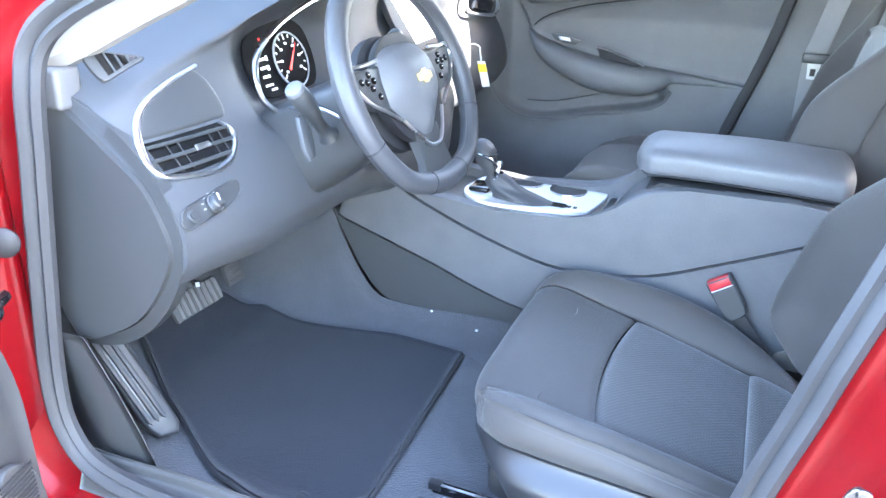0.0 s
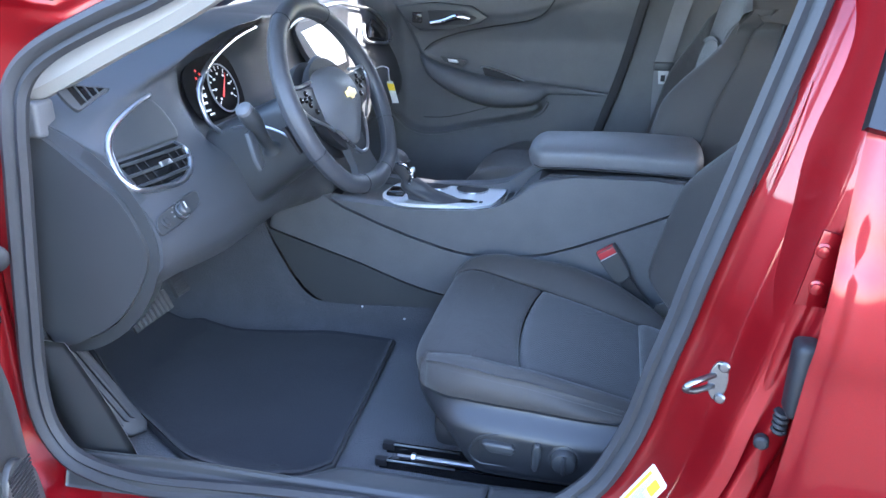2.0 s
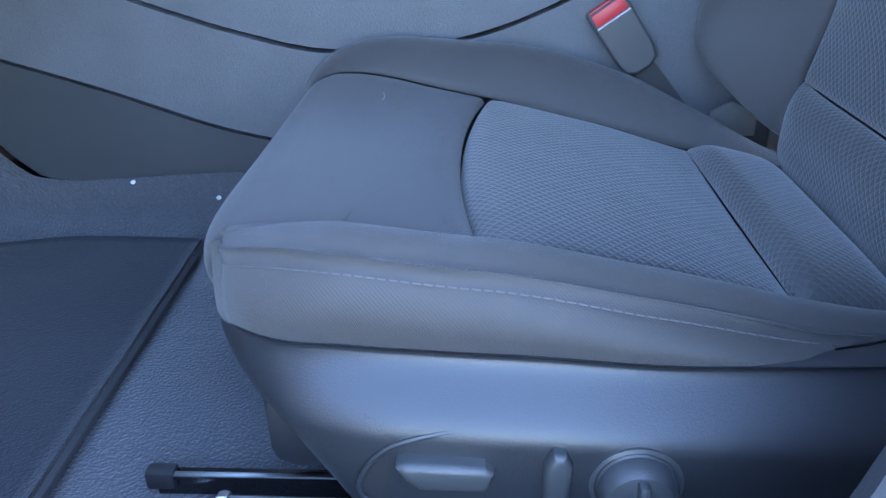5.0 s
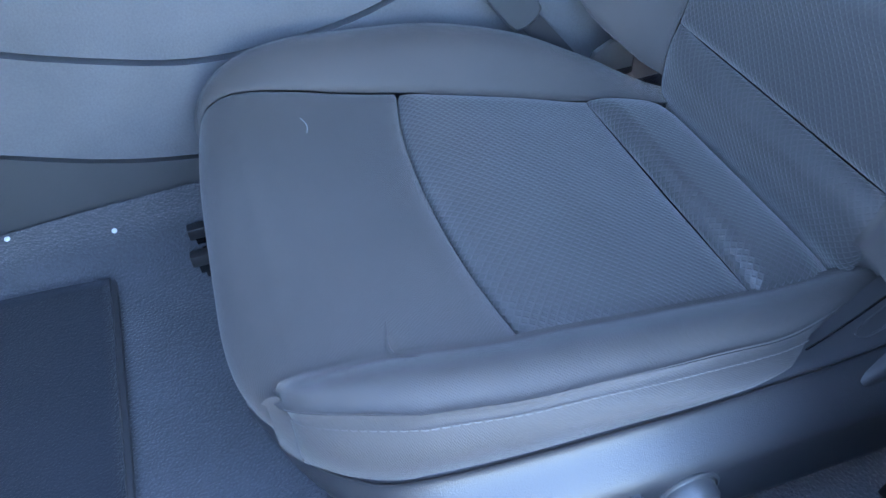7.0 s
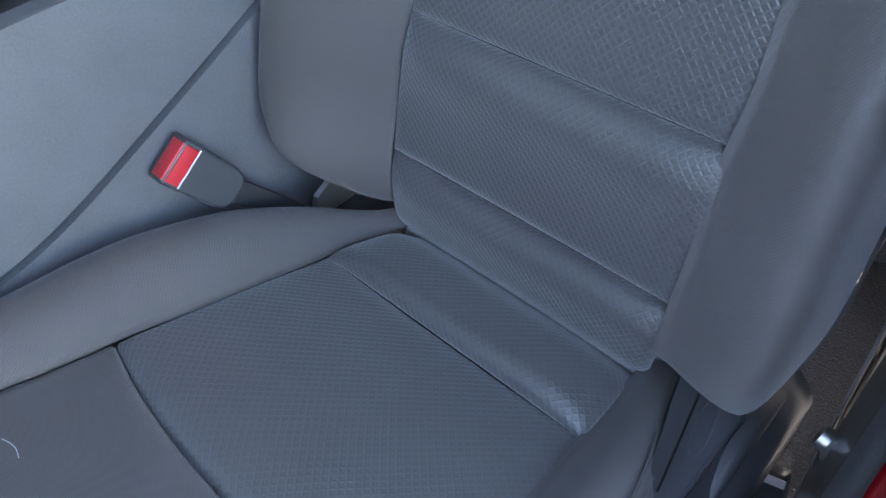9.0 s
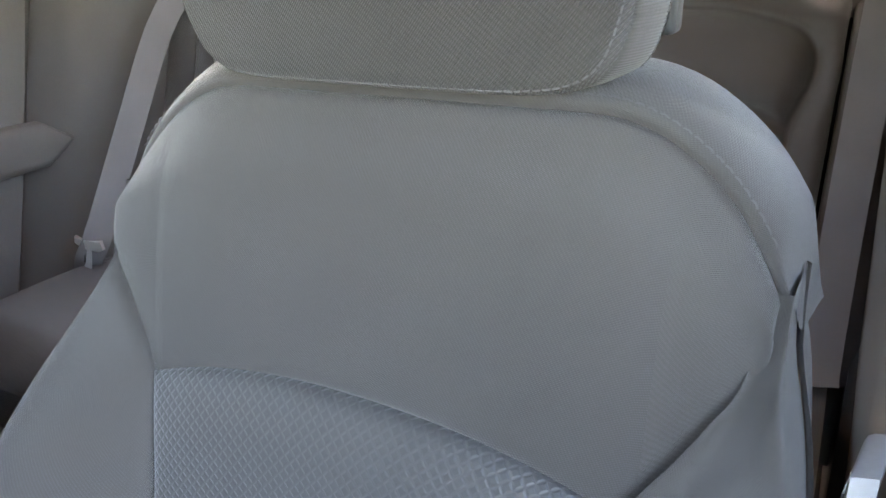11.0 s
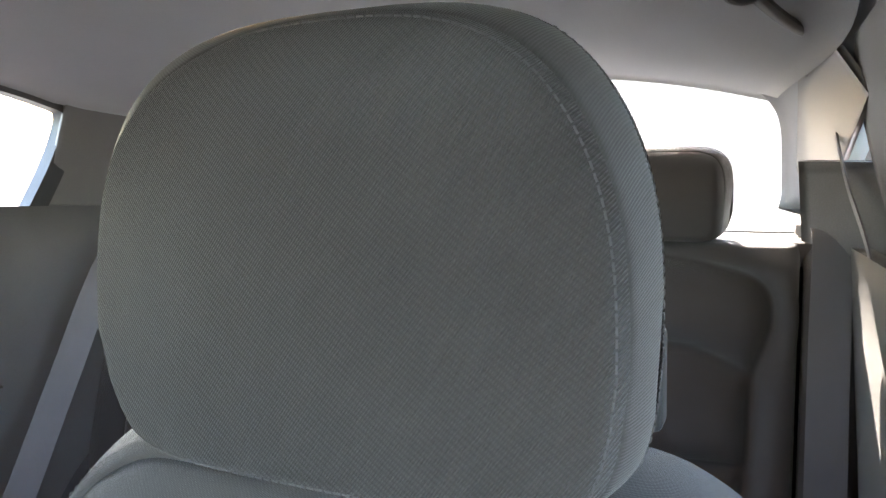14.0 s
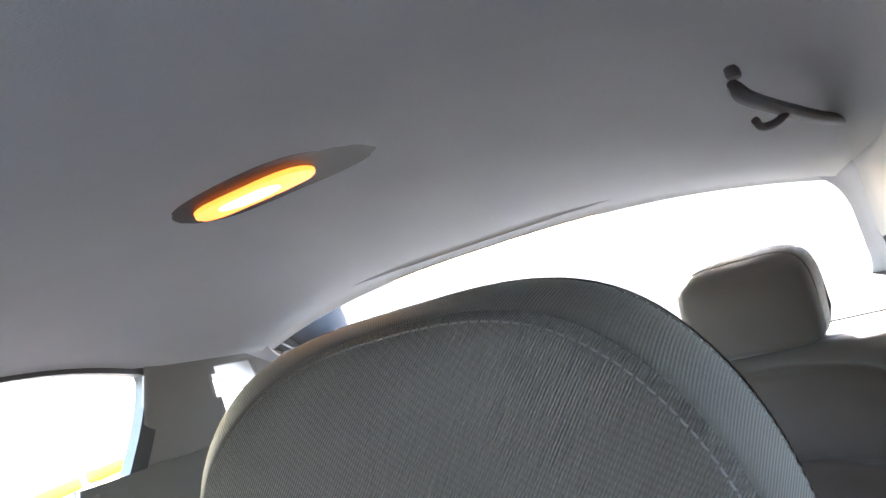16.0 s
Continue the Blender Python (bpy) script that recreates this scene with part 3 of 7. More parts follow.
        return -lerp(0.2265, 0.2295, (x - 0.13) / 0.24) - 0.029 * smooth(b / 0.34) + 0.008 * smooth((b - 0.86) / 0.14)
    if switches:
        yo = -0.257
        TD_L = curve1([(0.357, 0.150), (0.364, 0.139), (0.379, 0.131), (0.397, 0.138), (0.410, 0.151), (0.418, 0.172), (0.4225, 0.203)])
        TD_R = curve1([(0.357, 0.340), (0.362, 0.358), (0.370, 0.364), (0.385, 0.356), (0.398, 0.332), (0.408, 0.296), (0.416, 0.250), (0.4225, 0.207)])

        def bezel(a, b):
            z = lerp(0.357, 0.4225, b)
            x = lerp(TD_L(z), TD_R(z), a)
            return w(x, shield_y(x, z) - 0.0012, z)
        bez = surf("switch_bezel", bezel, 40, 20, DARK, seat, "matt black switch bezel", flip=fl)
        rim = [bezel(0, k / 24) for k in range(25)] + [bezel(1, 1 - k / 24) for k in range(25)] + [bezel(1 - k / 30, 0) for k in range(1, 30)]
        part("bezel_rim", tube_bm([p + Vector((0, -0.0004 * m, 0)) for p in rim], 0.0021, 8, True), SHIELD, bez)
        slid = [(0.154, 0.401), (0.160, 0.404), (0.204, 0.402), (0.209, 0.397), (0.207, 0.388), (0.203, 0.384), (0.168, 0.385), (0.160, 0.391)]
        part("slide_switch", slab_bm([w(x, yo + 0.001, z + 0.003) for x, z in slid], (0, -m, 0), 0.014, 0.0045, 3), PLASTIC, seat)
        tilt = [(0.236, 0.364), (0.240, 0.359), (0.247, 0.361), (0.250, 0.372), (0.252, 0.402), (0.248, 0.411), (0.241, 0.412), (0.236, 0.402)]
        part("recline_switch", slab_bm([w(x, yo + 0.001, z + 0.003) for x, z in tilt], (0, -m, 0), 0.014, 0.0045, 3), PLASTIC, seat)
        lumbar = part("lumbar_knob", lathe_bm([(0.026, 0), (0.0262, 0.003), (0.0240, 0.004), (0.0225, 0.003), (0.0215, 0.004), (0.0210, 0.012), (0.018, 0.0165), (0.010, 0.0185), (0.001, 0.019)],
                                              w(0.288, yo - 0.002, 0.389), (0, -m, 0), 36), PLASTIC, seat)
        part("knob_grip", span_bm(w(0.285, yo - 0.026, 0.372), w(0.291, yo - 0.014, 0.406), 0.0025), PLASTIC, lumbar)

    # floor rails
    for y, z, nm in ((-0.196, -0.003, "outer_rail"), (0.212, 0.022, "inner_rail")):
        rail = part(nm, span_bm(w(-0.035, y - 0.026, 0.276 + z), w(0.50, y + 0.026, 0.285 + z), 0.001), GLOSS, seat, "black painted steel seat rail")
        for dy in (-0.024, 0.023):
            part("rail_flange", span_bm(w(-0.040, y + dy - 0.0025, 0.284 + z), w(0.50, y + dy + 0.0025, 0.308 + z), 0.001), GLOSS, rail)
            part("rail_lip", span_bm(w(-0.042, y + dy - 0.005, 0.3075 + z), w(0.50, y + dy + 0.005, 0.3105 + z), 0.0008), GLOSS, rail)
            # Steel strip laid on the lip to draw the highlight along its edge.
            part("rail_highlight", span_bm(w(-0.036, y + dy - 0.0054, 0.3104 + z), w(0.10, y + dy - 0.0006, 0.3117 + z), 0.0003), STEEL, rail, "bright strip drawn as the highlight on the rail")
            part("rail_end_cap", span_bm(w(-0.046, y + dy - 0.0065, 0.298 + z), w(-0.024, y + dy + 0.0065, 0.3135 + z), 0.002), DARK, rail)
        part("drive_screw", tube_bm([w(-0.012, y, 0.3035 + z), w(0.018, y, 0.3035 + z), w(0.019, y, 0.3035 + z), w(0.20, y, 0.3035 + z)], [0.003, 0.003, 0.0052, 0.0052], 10), STEEL, rail)
        part("screw_nut", lathe_bm([(0.008, -0.004), (0.009, 0), (0.008, 0.004)], w(0.018, y, 0.3035 + z), (1, 0, 0), 6), STEEL, rail)
        part("rail_bolt", lathe_bm([(0.008, 0), (0.008, 0.005), (0.004, 0.007)], w(-0.018, y + 0.003, 0.288 + z), (0, 0, 1), 6), STEEL, rail)
    # pan under the cushion
    part("seat_pan", span_bm(w(0.055, -0.205, 0.335), w(0.50, 0.215, 0.405), 0.02), DARK, seat, "black underside of the seat")

    # backrest
    def outboard(y, z):
        """Shifts the seams of the outboard side outwards above the middle of the backrest."""
        if y >= 0:
            return y
        return y - 0.011 * smooth((z - 0.60) / 0.10) * smooth(-y / 0.14) * (1 - smooth((-y - 0.165) / 0.07))

    def fwd(z, side):
        top, z0, zd = (0.060, 0.42, 0.13) if side < 0 else (0.098, 0.430, 0.11)
        return top * smooth((z - z0) / zd) * (1 - (0.80 if side < 0 else 1.0) * smooth((z - 0.70) / 0.19))

    def panel(z0, z1, puff):
        def f(a, b):
            y = lerp(-1, 1, b)
            lo = z0(y * 0.15) if callable(z0) else z0
            hi = z1(y * 0.15) if callable(z1) else z1
            z = lerp(lo, hi, a)
            roll = 0.018 * (1 - smooth((z - 0.405) / 0.05)) ** 1.6
            side = 1 - abs(y) ** 9
            return w(back_x(z) + 0.004 * (1 - y * y) - puff * math.sin(math.pi * a**3.0) * side + roll, outboard(y * (W_BACK(max(z, 0.425)) + 0.008), z), z - 0.003 * (1 - y * y))
        return f
    patch("lower_panel", panel(0.385, 0.508, 0.014), 40, 48, MESH, seat, 0.009, 0.014, (0, 1, 1, 1), flip=not fl)
    patch("middle_panel", panel(0.504, 0.644, 0.015), 44, 48, MESH, seat, 0.009, 0.014, (1.0, 1, 1, 1), flip=not fl, puff=0.003)
    patch("upper_panel", panel(0.639, lambda y: z_arc(y) + 0.004, 0.008), 48, 48, MESH, seat, 0.009, 0.014, (1.0, 1, 1, 1), flip=not fl, puff=0.003)

    def wing(side):
        def f(a, b):
            z = lerp(0.425, 0.922, a)
            wi = W_BACK(z) if z < 0.897 else 0.204
            wo = max(W_OUT(z) + (0.014 * (1 - smooth((z - 0.62) / 0.18)) - 0.012 * smooth((z - 0.78) / 0.1) if side > 0 else 0.0), wi + 0.012) - (0.105 * smooth((0.585 - z) / 0.15) + 0.020 * smooth((z - 0.80) / 0.12) if side > 0 else 0.008 * smooth((0.50 - z) / 0.08))
            y = lerp(wi, wo, 1 - (1 - b) ** 1.5)
            top = smooth((z - 0.865) / 0.055)
            if top > 0:
                y = lerp(lerp(wi, 0.196, top), lerp(wo, 0.211, top), 1 - (1 - b) ** 1.5)
            k = fwd(z, side) * (1 - top)
            lift = k * math.sin(math.pi * 0.5 * min(1.0, b / 0.62)) if b < 0.62 else k * (1 - 0.75 * ((b - 0.62) / 0.38) ** 2)
            back = 0.042 * smooth((b - 0.80) / 0.20) ** 1.6
            tuck = 0.03 * smooth((0.47 - z) / 0.045)
            return w(back_x(z) - lift + back + tuck + 0.024 * top, outboard(side * y, z), z)
        return f
    patch("inner_wing", wing(1), 56, 34, CLOTH, seat, 0.007, 0.012, (0, 0, 1, 0), flip=fl)
    patch("outer_wing", wing(-1), 56, 34, CLOTH, seat, 0.007, 0.012, (0, 0, 1, 0), flip=not fl)

    def yoke(a, b):
        y = lerp(-1, 1, b)
        q = abs(y) * 0.205
        if q < 0.147:
            z0 = z_arc(q)
        else:
            lo, hi = 0.805, 0.900
            for _ in range(24):
                mid = (lo + hi) / 2
                lo, hi = (mid, hi) if W_BACK(mid) < q else (lo, mid)
            z0 = lo - 0.012
        z = lerp(z0 - 0.004, yoke_top(y * 0.205), a)
        x = back_x(z) + 0.006 * (1 - y * y) + 0.012 * smooth((a - 0.7) / 0.3) - 0.004 * math.sin(math.pi * a)
        return w(x + 0.014 * abs(y) ** 6, outboard(y * 0.208, z), z)
    patch("yoke", yoke, 44, 60, CLOTH, seat, 0.006, 0.012, (1, 1, 1, 1), flip=not fl)

    def cap(a, b):
        y = lerp(-1, 1, b)
        p = yoke(1.0, b)
        x0, z0 = p.x, p.z
        d = a * math.pi / 2
        return Vector((x0 + 0.098 * math.sin(d) ** 1.0 * (0.25 + 0.75 * a), p.y + 0.013 * y * m * math.sin(d), z0 + 0.026 * math.sin(math.pi * min(1, a * 0.9)) * (1 - 0.5 * y**4) - 0.012 * a - 0.030 * smooth((abs(y) - 0.92) / 0.08) * smooth(a / 0.35)))
    patch("top_panel", cap, 22, 60, CLOTH, seat, 0.004, 0.008, (1, 0, 0, 0), flip=not fl)
    edge = [cap(0.10, i / 80) for i in range(3, 78)]
    stitches("top_stitching", edge, (-0.3, 0, 1), seat, THREAD, 0.0062, 0.0048, 0.0006)

    def flank(side):
        def f(a, b):
            z = lerp(0.425, 0.922, a)
            p = wing(side)(a, 1.0)
            q = Vector((back_x(z) + 0.125, p.y - side * m * 0.004, z))
            return p.lerp(q, b)
        return f
    for s, nm in ((1, "inner_flank"), (-1, "outer_flank")):
        patch(nm, flank(s), 40, 12, CLOTH, seat, 0.003, 0.006, (0, 0, 1, 0), flip=(s > 0) != (m < 0))

    def shell(a, b):
        y = lerp(-1, 1, b)
        z = lerp(0.40, 1.0, a)
        half = (0.97 * W_OUT(min(z, 0.95)) - 0.012 * smooth((z - 0.80) / 0.08)) * (1 - 0.35 * smooth((z - 0.93) / 0.08))
        return w(back_x(z) + 0.128 - 0.03 * abs(y) ** 5 - 0.03 * smooth((z - 0.93) / 0.07), y * half, z)
    surf("back_shell", shell, 30, 24, PLASTIC, seat, "black backrest shell", thick=0.006, flip=fl)
    # hinge cover beside the cushion
    part("recliner_cover", slab_bm([w(x, -0.226, z) for x, z in ((0.40, 0.40), (0.43, 0.437), (0.47, 0.455), (0.53, 0.460), (0.57, 0.44), (0.57, 0.40), (0.5, 0.37))], (0, -m, 0), 0.024, 0.008, 3), DARK, seat)
    part("hinge_core", span_bm(w(0.505, -0.224, 0.35), w(0.60, -0.12, 0.418), 0.01), DARK, seat)
    part("hinge_plate", slab_bm([w(x, 0.205, z) for x, z in ((0.432, 0.435), (0.442, 0.462), (0.462, 0.472), (0.49, 0.46), (0.49, 0.435))], (0, m, 0), 0.008, 0.002), STEEL, seat, "bare steel hinge plate")
    return seat


def headrest(name, x0, cy, z0, z1, half, low, depth, label, m=1, cloth=None, detail=True, group="front headrests", shift=0.0):
    """A padded headrest: face at x0, a side strip between two stitched seams, and two posts."""
    h = thing(name, label, "headrest", group, at=(x0 + depth / 2, cy, z0))
    cloth = cloth or TWILL
    zc, hh = (z0 + z1) / 2, (z1 - z0) / 2

    zw = z0 + 0.29 * (z1 - z0)

    def outline(t, k=0.0):
        """The pad's outline; k = 0 at the face seam, 1 at the rear seam."""
        c, s = math.cos(t), math.sin(t)
        out_ = c * m < 0
        e = (lerp(0.73 if out_ else 0.79, 0.58 if out_ else 0.63, k) if detail else 0.42) if s > 0 else 0.30
        wx = math.copysign(abs(c) ** e, c)
        wz = math.copysign(abs(s) ** e, s)
        h = half * lerp(0.902, 1.0 - 0.055 * smooth(s * 1.3) if out_ and detail else 1.0, k)
        lo = (low if c > 0 or not detail else low + (0.012 + 0.010 * k) * m) * lerp(0.95, 1.0, k)
        wide = h if s > 0 else lerp(h, lo, smooth(-wz))
        return (wx * wide + shift * k, zw + wz * ((z1 - 0.006 * (1 - k) - zw) if s > 0 else (zw - z0)))

    def face(a, b):
        t = 2 * math.pi * a
        y, z = outline(t)
        y, z = y * b, zc + (z - zc) * b
        dome = -0.017 * (1 - (y / half) ** 2) * (1 - 0.55 * ((z - zc) / hh) ** 2) + 0.026 * smooth((z - z0 - 0.62 * (z1 - z0)) / (0.5 * (z1 - z0))) ** 2
        tuck = 0.007 * smooth((b - 0.965) / 0.035)
        return Vector((x0 + 0.006 + dome + tuck + 0.09 * (z - zc), cy + y, z))
    def face_uv(a, b):
        return face(a, b)
    n = 96 if detail else 48
    verts, faces, _ = sheet(face, n, 30 if detail else 14, wrap_u=True)
    uvs = [(v.y, v.z) for v in verts]
    place_in(h, "face_panel", mesh_of("face_panel", verts, [tuple(reversed(f)) for f in faces], uvs, cloth), "")

    def strip(a, b):
        t = 2 * math.pi * a
        p = face(a, 1.0)
        y, z = outline(t, math.sin(math.pi * 0.5 * b) ** 0.8)
        x = lerp(p.x, x0 + depth * 0.50 + 0.09 * (z - zc), b)
        return Vector((x, cy + y, z))
    patch("side_strip", strip, n, 16, RIB if detail else cloth, h, 0.002, 0.005, (0, 0, 1, 1), flip=True)

    def rear_cap(a, b):
        t = 2 * math.pi * a
        p = strip(a, 1.0)
        k = 1 - b
        return Vector((p.x + (depth * 0.42) * math.sqrt(max(0.0, 1 - b * b)) ** 0.9, cy + (p.y - cy) * b, zc + (p.z - zc) * b))
    verts, faces, uvs = sheet(rear_cap, n, 14, wrap_u=True)
    place_in(h, "rear_pad", mesh_of("rear_pad", verts, faces, uvs, cloth), "")
    if detail:
        seam = [face(i / 240, 0.974) + Vector((-0.0002, 0, 0)) for i in (range(50, 200) if m > 0 else range(-80, 70))]
        stitches("face_stitching", seam, (-1, 0, 0), h, THREAD, 0.0048, 0.0036, 0.00045)
        lo, hi = (84, 170) if m > 0 else (-50, 36)
        seam = [strip(i / 240, 0.86) for i in range(lo, hi)]
        stitches("strip_stitching", seam, (-0.5, -0.8 * m, 0.2), h, THREAD, 0.0048, 0.0036, 0.0004)
        by = -1 if m > 0 else 1
        xb = x0 + depth * 0.60
        yb = cy + shift + by * (half - 0.011)
        part("release_button", box_bm((xb - 0.004, min(yb, yb + by * 0.0085), z0 + 0.024), (xb + 0.014, max(yb, yb + by * 0.0085), z0 + 0.070), 0.0035, 3), PLASTIC, h)
    for s in (-1, 1):
        part("post", tube_bm([(x0 + depth * 0.55, cy + s * 0.062, z0 - 0.12), (x0 + depth * 0.55, cy + s * 0.062, z0 + 0.05)], 0.006, 12), STEEL, h)
    return h


def place_in(parent, name, me, label=""):
    ob = new(name, me)
    ob.parent = parent
    off = Vector(parent.location)
    ob.matrix_parent_inverse = Matrix.Translation(-off)
    if label:
        tagged(ob, label)
    return ob


front_seat("driver_seat", -0.37, 1, "charcoal cloth driver seat with dimpled centre panels and power switches", True)
headrest("driver_headrest", 0.650, -0.365, 0.998, 1.217, 0.155, 0.126, 0.092, "charcoal twill headrest with stitched ribbed side strip", shift=0.008)
ps = front_seat("passenger_seat", 0.37, -1, "charcoal cloth front passenger seat beside the console", False)
ps.location.z += 0.12
ps.location.x -= 0.04
riser = thing("seat_riser", "black steel riser under the passenger seat", "seat riser", at=(0.25, 0.37, 0.29))
for y in (0.16, 0.55):
    part("riser_beam", box_bm((-0.02, y - 0.03, 0.300), (0.50, y + 0.03, 0.412), 0.006), DARK, riser)
headrest("passenger_headrest", 0.610, 0.370, 1.116, 1.320, 0.138, 0.118, 0.086, "charcoal twill headrest of the passenger seat", m=-1)
lint = part("lint_thread", tube_bm(spline([(0.098, -0.221, 0.5035), (0.103, -0.228, 0.5035), (0.106, -0.240, 0.5030), (0.104, -0.250, 0.5025)], 12), 0.0004, 5), THREAD_PALE)
tagged(lint, "short pale lint thread lying on the driver cushion", "lint thread")

# ---- ground and distance ----
def quad_sheet(name, corners, nu, nv, mat, parent=None, label="", thick=0.0, flip=False, bow=0.0, hole=None):
    """A sheet between four corners (a0b0, a1b0, a0b1, a1b1), bowed along its normal; hole(a, b) leaves cells out."""
    c = [Vector(q) for q in corners]
    n = (c[1] - c[0]).cross(c[2] - c[0]).normalized()

    def f(a, b):
        return c[0].lerp(c[1], a).lerp(c[2].lerp(c[3], a), b) + n * bow * 16 * a * (1 - a) * b * (1 - b)
    if hole is None:
        return surf(name, f, nu, nv, mat, parent, label, thick, flip=flip)
    verts, faces, uvs = sheet(f, nu, nv)
    keep = []
    for q in faces:
        i, j = divmod(q[0], nv)
        if not hole((i + 0.5) / (nu - 1), (j + 0.5) / (nv - 1)):
            keep.append(q)
    count = len(verts)
    sgn = -1 if flip else 1
    verts2 = verts + [v - n * thick * sgn for v in verts]
    edges = {}
    for q in keep:
        for k in range(4):
            e = (q[k], q[(k + 1) % 4])
            if (e[1], e[0]) in edges:
                del edges[(e[1], e[0])]
            else:
                edges[e] = 1
    all_faces = keep + [tuple(k + count for k in reversed(q)) for q in keep] + [(b, a, a + count, b + count) for a, b in edges]
    return place_in(parent, name, mesh_of(name, verts2, all_faces, uvs + uvs, mat, flat=False), label)


ground = surf("ground", lambda a, b: (lerp(-150, 150, a), lerp(-150, 150, b), 0.0), 3, 3, ASPHALT)
tagged(ground, "weathered grey asphalt car park surface", "ground", kind="structure")
for k, (x0, x1) in enumerate(((5.5, 6.25), (6.5, 7.3))):
    kerb = thing("kerb_block", "yellow painted concrete kerb block on the asphalt", "kerb block", "yellow kerb blocks", at=((x0 + x1) / 2, 8.95, 0))
    part("block", box_bm((x0, 8.8, 0.0), (x1, 9.1, 0.16), 0.02), YELLOW, kerb)

# ---- car body ----
body = thing("car_body", "red metallic sedan body with open driver side", "car", at=(0.5, 0, 0.3))


def Zr(x):
    return ROOF(x)


ROOF = curve1([(-0.25, 1.27), (-0.05, 1.325), (0.3, 1.375), (0.7, 1.396), (1.0, 1.388), (1.3, 1.333), (1.56, 1.254)])
RAIL = curve1([(-0.25, 1.18), (0.0, 1.245), (0.35, 1.295), (0.8, 1.305), (1.1, 1.283), (1.32, 1.235), (1.62, 1.185)])


def liner(a, b):
    x, y = lerp(-0.20, 1.56, a), lerp(-1, 1, b)
    half = 0.61 - 0.08 * smooth((x - 1.2) / 0.4) - 0.04 * smooth((0.2 - x) / 0.4)
    z = lerp(ROOF(x), RAIL(x), abs(y) ** 2.6)
    return Vector((x, y * half, z))


roof_in = surf("ceiling", liner, 50, 40, HEADLINER, None, thick=0.012)
tagged(roof_in, "grey woven headliner over the cabin", "ceiling", kind="structure")


def skin(a, b):
    x, y = lerp(-0.28, 1.66, a), lerp(-1, 1, b)
    half = 0.66 - 0.08 * smooth((x - 1.2) / 0.4)
    z = lerp(ROOF(x) + 0.045, RAIL(x) + 0.03, abs(y) ** 2.6)
    return Vector((x, y * half, z))


surf("roof", skin, 40, 30, RED, body, thick=0.01)
for s in (-1, 1):
    part("footwell_side", box_bm((-1.02, min(s * 0.735, s * 0.75), 0.262), (-0.60 if s > 0 else -0.655, max(s * 0.735, s * 0.75), 0.98), 0.004), DARK, body)
# glass
windscreen = surf("windscreen", lambda a, b: (lerp(-1.02, -0.20, a), lerp(-1, 1, b) * lerp(0.70, 0.57, a), lerp(0.965, 1.30, a) + 0.05 * (1 - (2 * b - 1) ** 2) * (1 - 0.4 * a)), 14, 18, DIMMED, body, "greenish windscreen glass darkened to cut light into the cabin")
windscreen.visible_shadow = False
backlight = surf("rear_window", lambda a, b: (lerp(1.57, 2.02, a) - 0.06 * (2 * b - 1) ** 2, lerp(-1, 1, b) * lerp(0.54, 0.60, a), lerp(1.238, 0.955, a) - lerp(0.02, 0.0, a) * (2 * b - 1) ** 4), 12, 18, GLASS, body, "clear rear window glass")
backlight.visible_shadow = False
# front closing panels
quad_sheet("firewall", ((-1.0, -0.74, 0.28), (-1.0, 0.74, 0.28), (-1.02, -0.74, 0.97), (-1.02, 0.74, 0.97)), 4, 4, DARK, body, thick=0.02)
surf("bonnet", lambda a, b: (lerp(-1.02, -1.95, a), lerp(-1, 1, b) * lerp(0.80, 0.72, a), lerp(0.965, 0.78, a) + 0.05 * (1 - (2 * b - 1) ** 2) - 0.12 * a**4), 14, 12, RED, body, thick=0.012)
quad_sheet("nose_panel", ((-1.97, -0.74, 0.25), (-1.97, 0.74, 0.25), (-1.94, -0.72, 0.70), (-1.94, 0.72, 0.70)), 6, 6, RED, body, thick=0.03, bow=0.08)
surf("boot_lid", lambda a, b: (lerp(1.98, 2.55, a), lerp(-1, 1, b) * lerp(0.66, 0.60, a), lerp(0.90, 0.885, a) + 0.02 * (1 - (2 * b - 1) ** 2) - 0.05 * a**5), 10, 10, RED, body, thick=0.012)
quad_sheet("tail_panel", ((2.58, -0.70, 0.28), (2.58, 0.70, 0.28), (2.56, -0.62, 0.92), (2.56, 0.62, 0.92)), 6, 6, RED, body, thick=0.03, flip=True)
part("underbody", box_bm((-1.9, -0.76, 0.20), (2.5, 0.76, 0.262), 0.02), DARK, body)
# passenger flank: skin with window openings left clear above the waist
for nm, x0, x1, yb in (("front_wing_panel", -1.95, -0.60, 0.84), ("front_door_skin", -0.595, 0.53, 0.875), ("rear_door_skin", 0.535, 1.42, 0.875), ("quarter_panel", 1.425, 2.56, 0.84)):
    surf(nm, lambda a, b, x0=x0, x1=x1, yb=yb: (lerp(x0, x1, a), yb - 0.07 * (2 * b - 1) ** 2 - (0.06 * max(0, abs(lerp(x0, x1, a) - 0.4) - 1.1) ** 2), lerp(0.24, 1.0 - 0.10 * max(0.0, -0.9 - lerp(x0, x1, a)), b)), 10, 12, RED, body, thick=0.02, flip=True)
for nm, x0, x1, yb in (("front_wing_panel", -1.95, -0.665, 0.84), ("quarter_panel", 1.425, 2.56, 0.84)):
    surf(nm, lambda a, b, x0=x0, x1=x1, yb=yb: (lerp(x0, x1, a), -(yb - 0.07 * (2 * b - 1) ** 2 - (0.06 * max(0, abs(lerp(x0, x1, a) - 0.4) - 1.1) ** 2)), lerp(0.24, 1.0 - 0.10 * max(0.0, -0.9 - lerp(x0, x1, a)), b)), 10, 12, RED, body, thick=0.02)
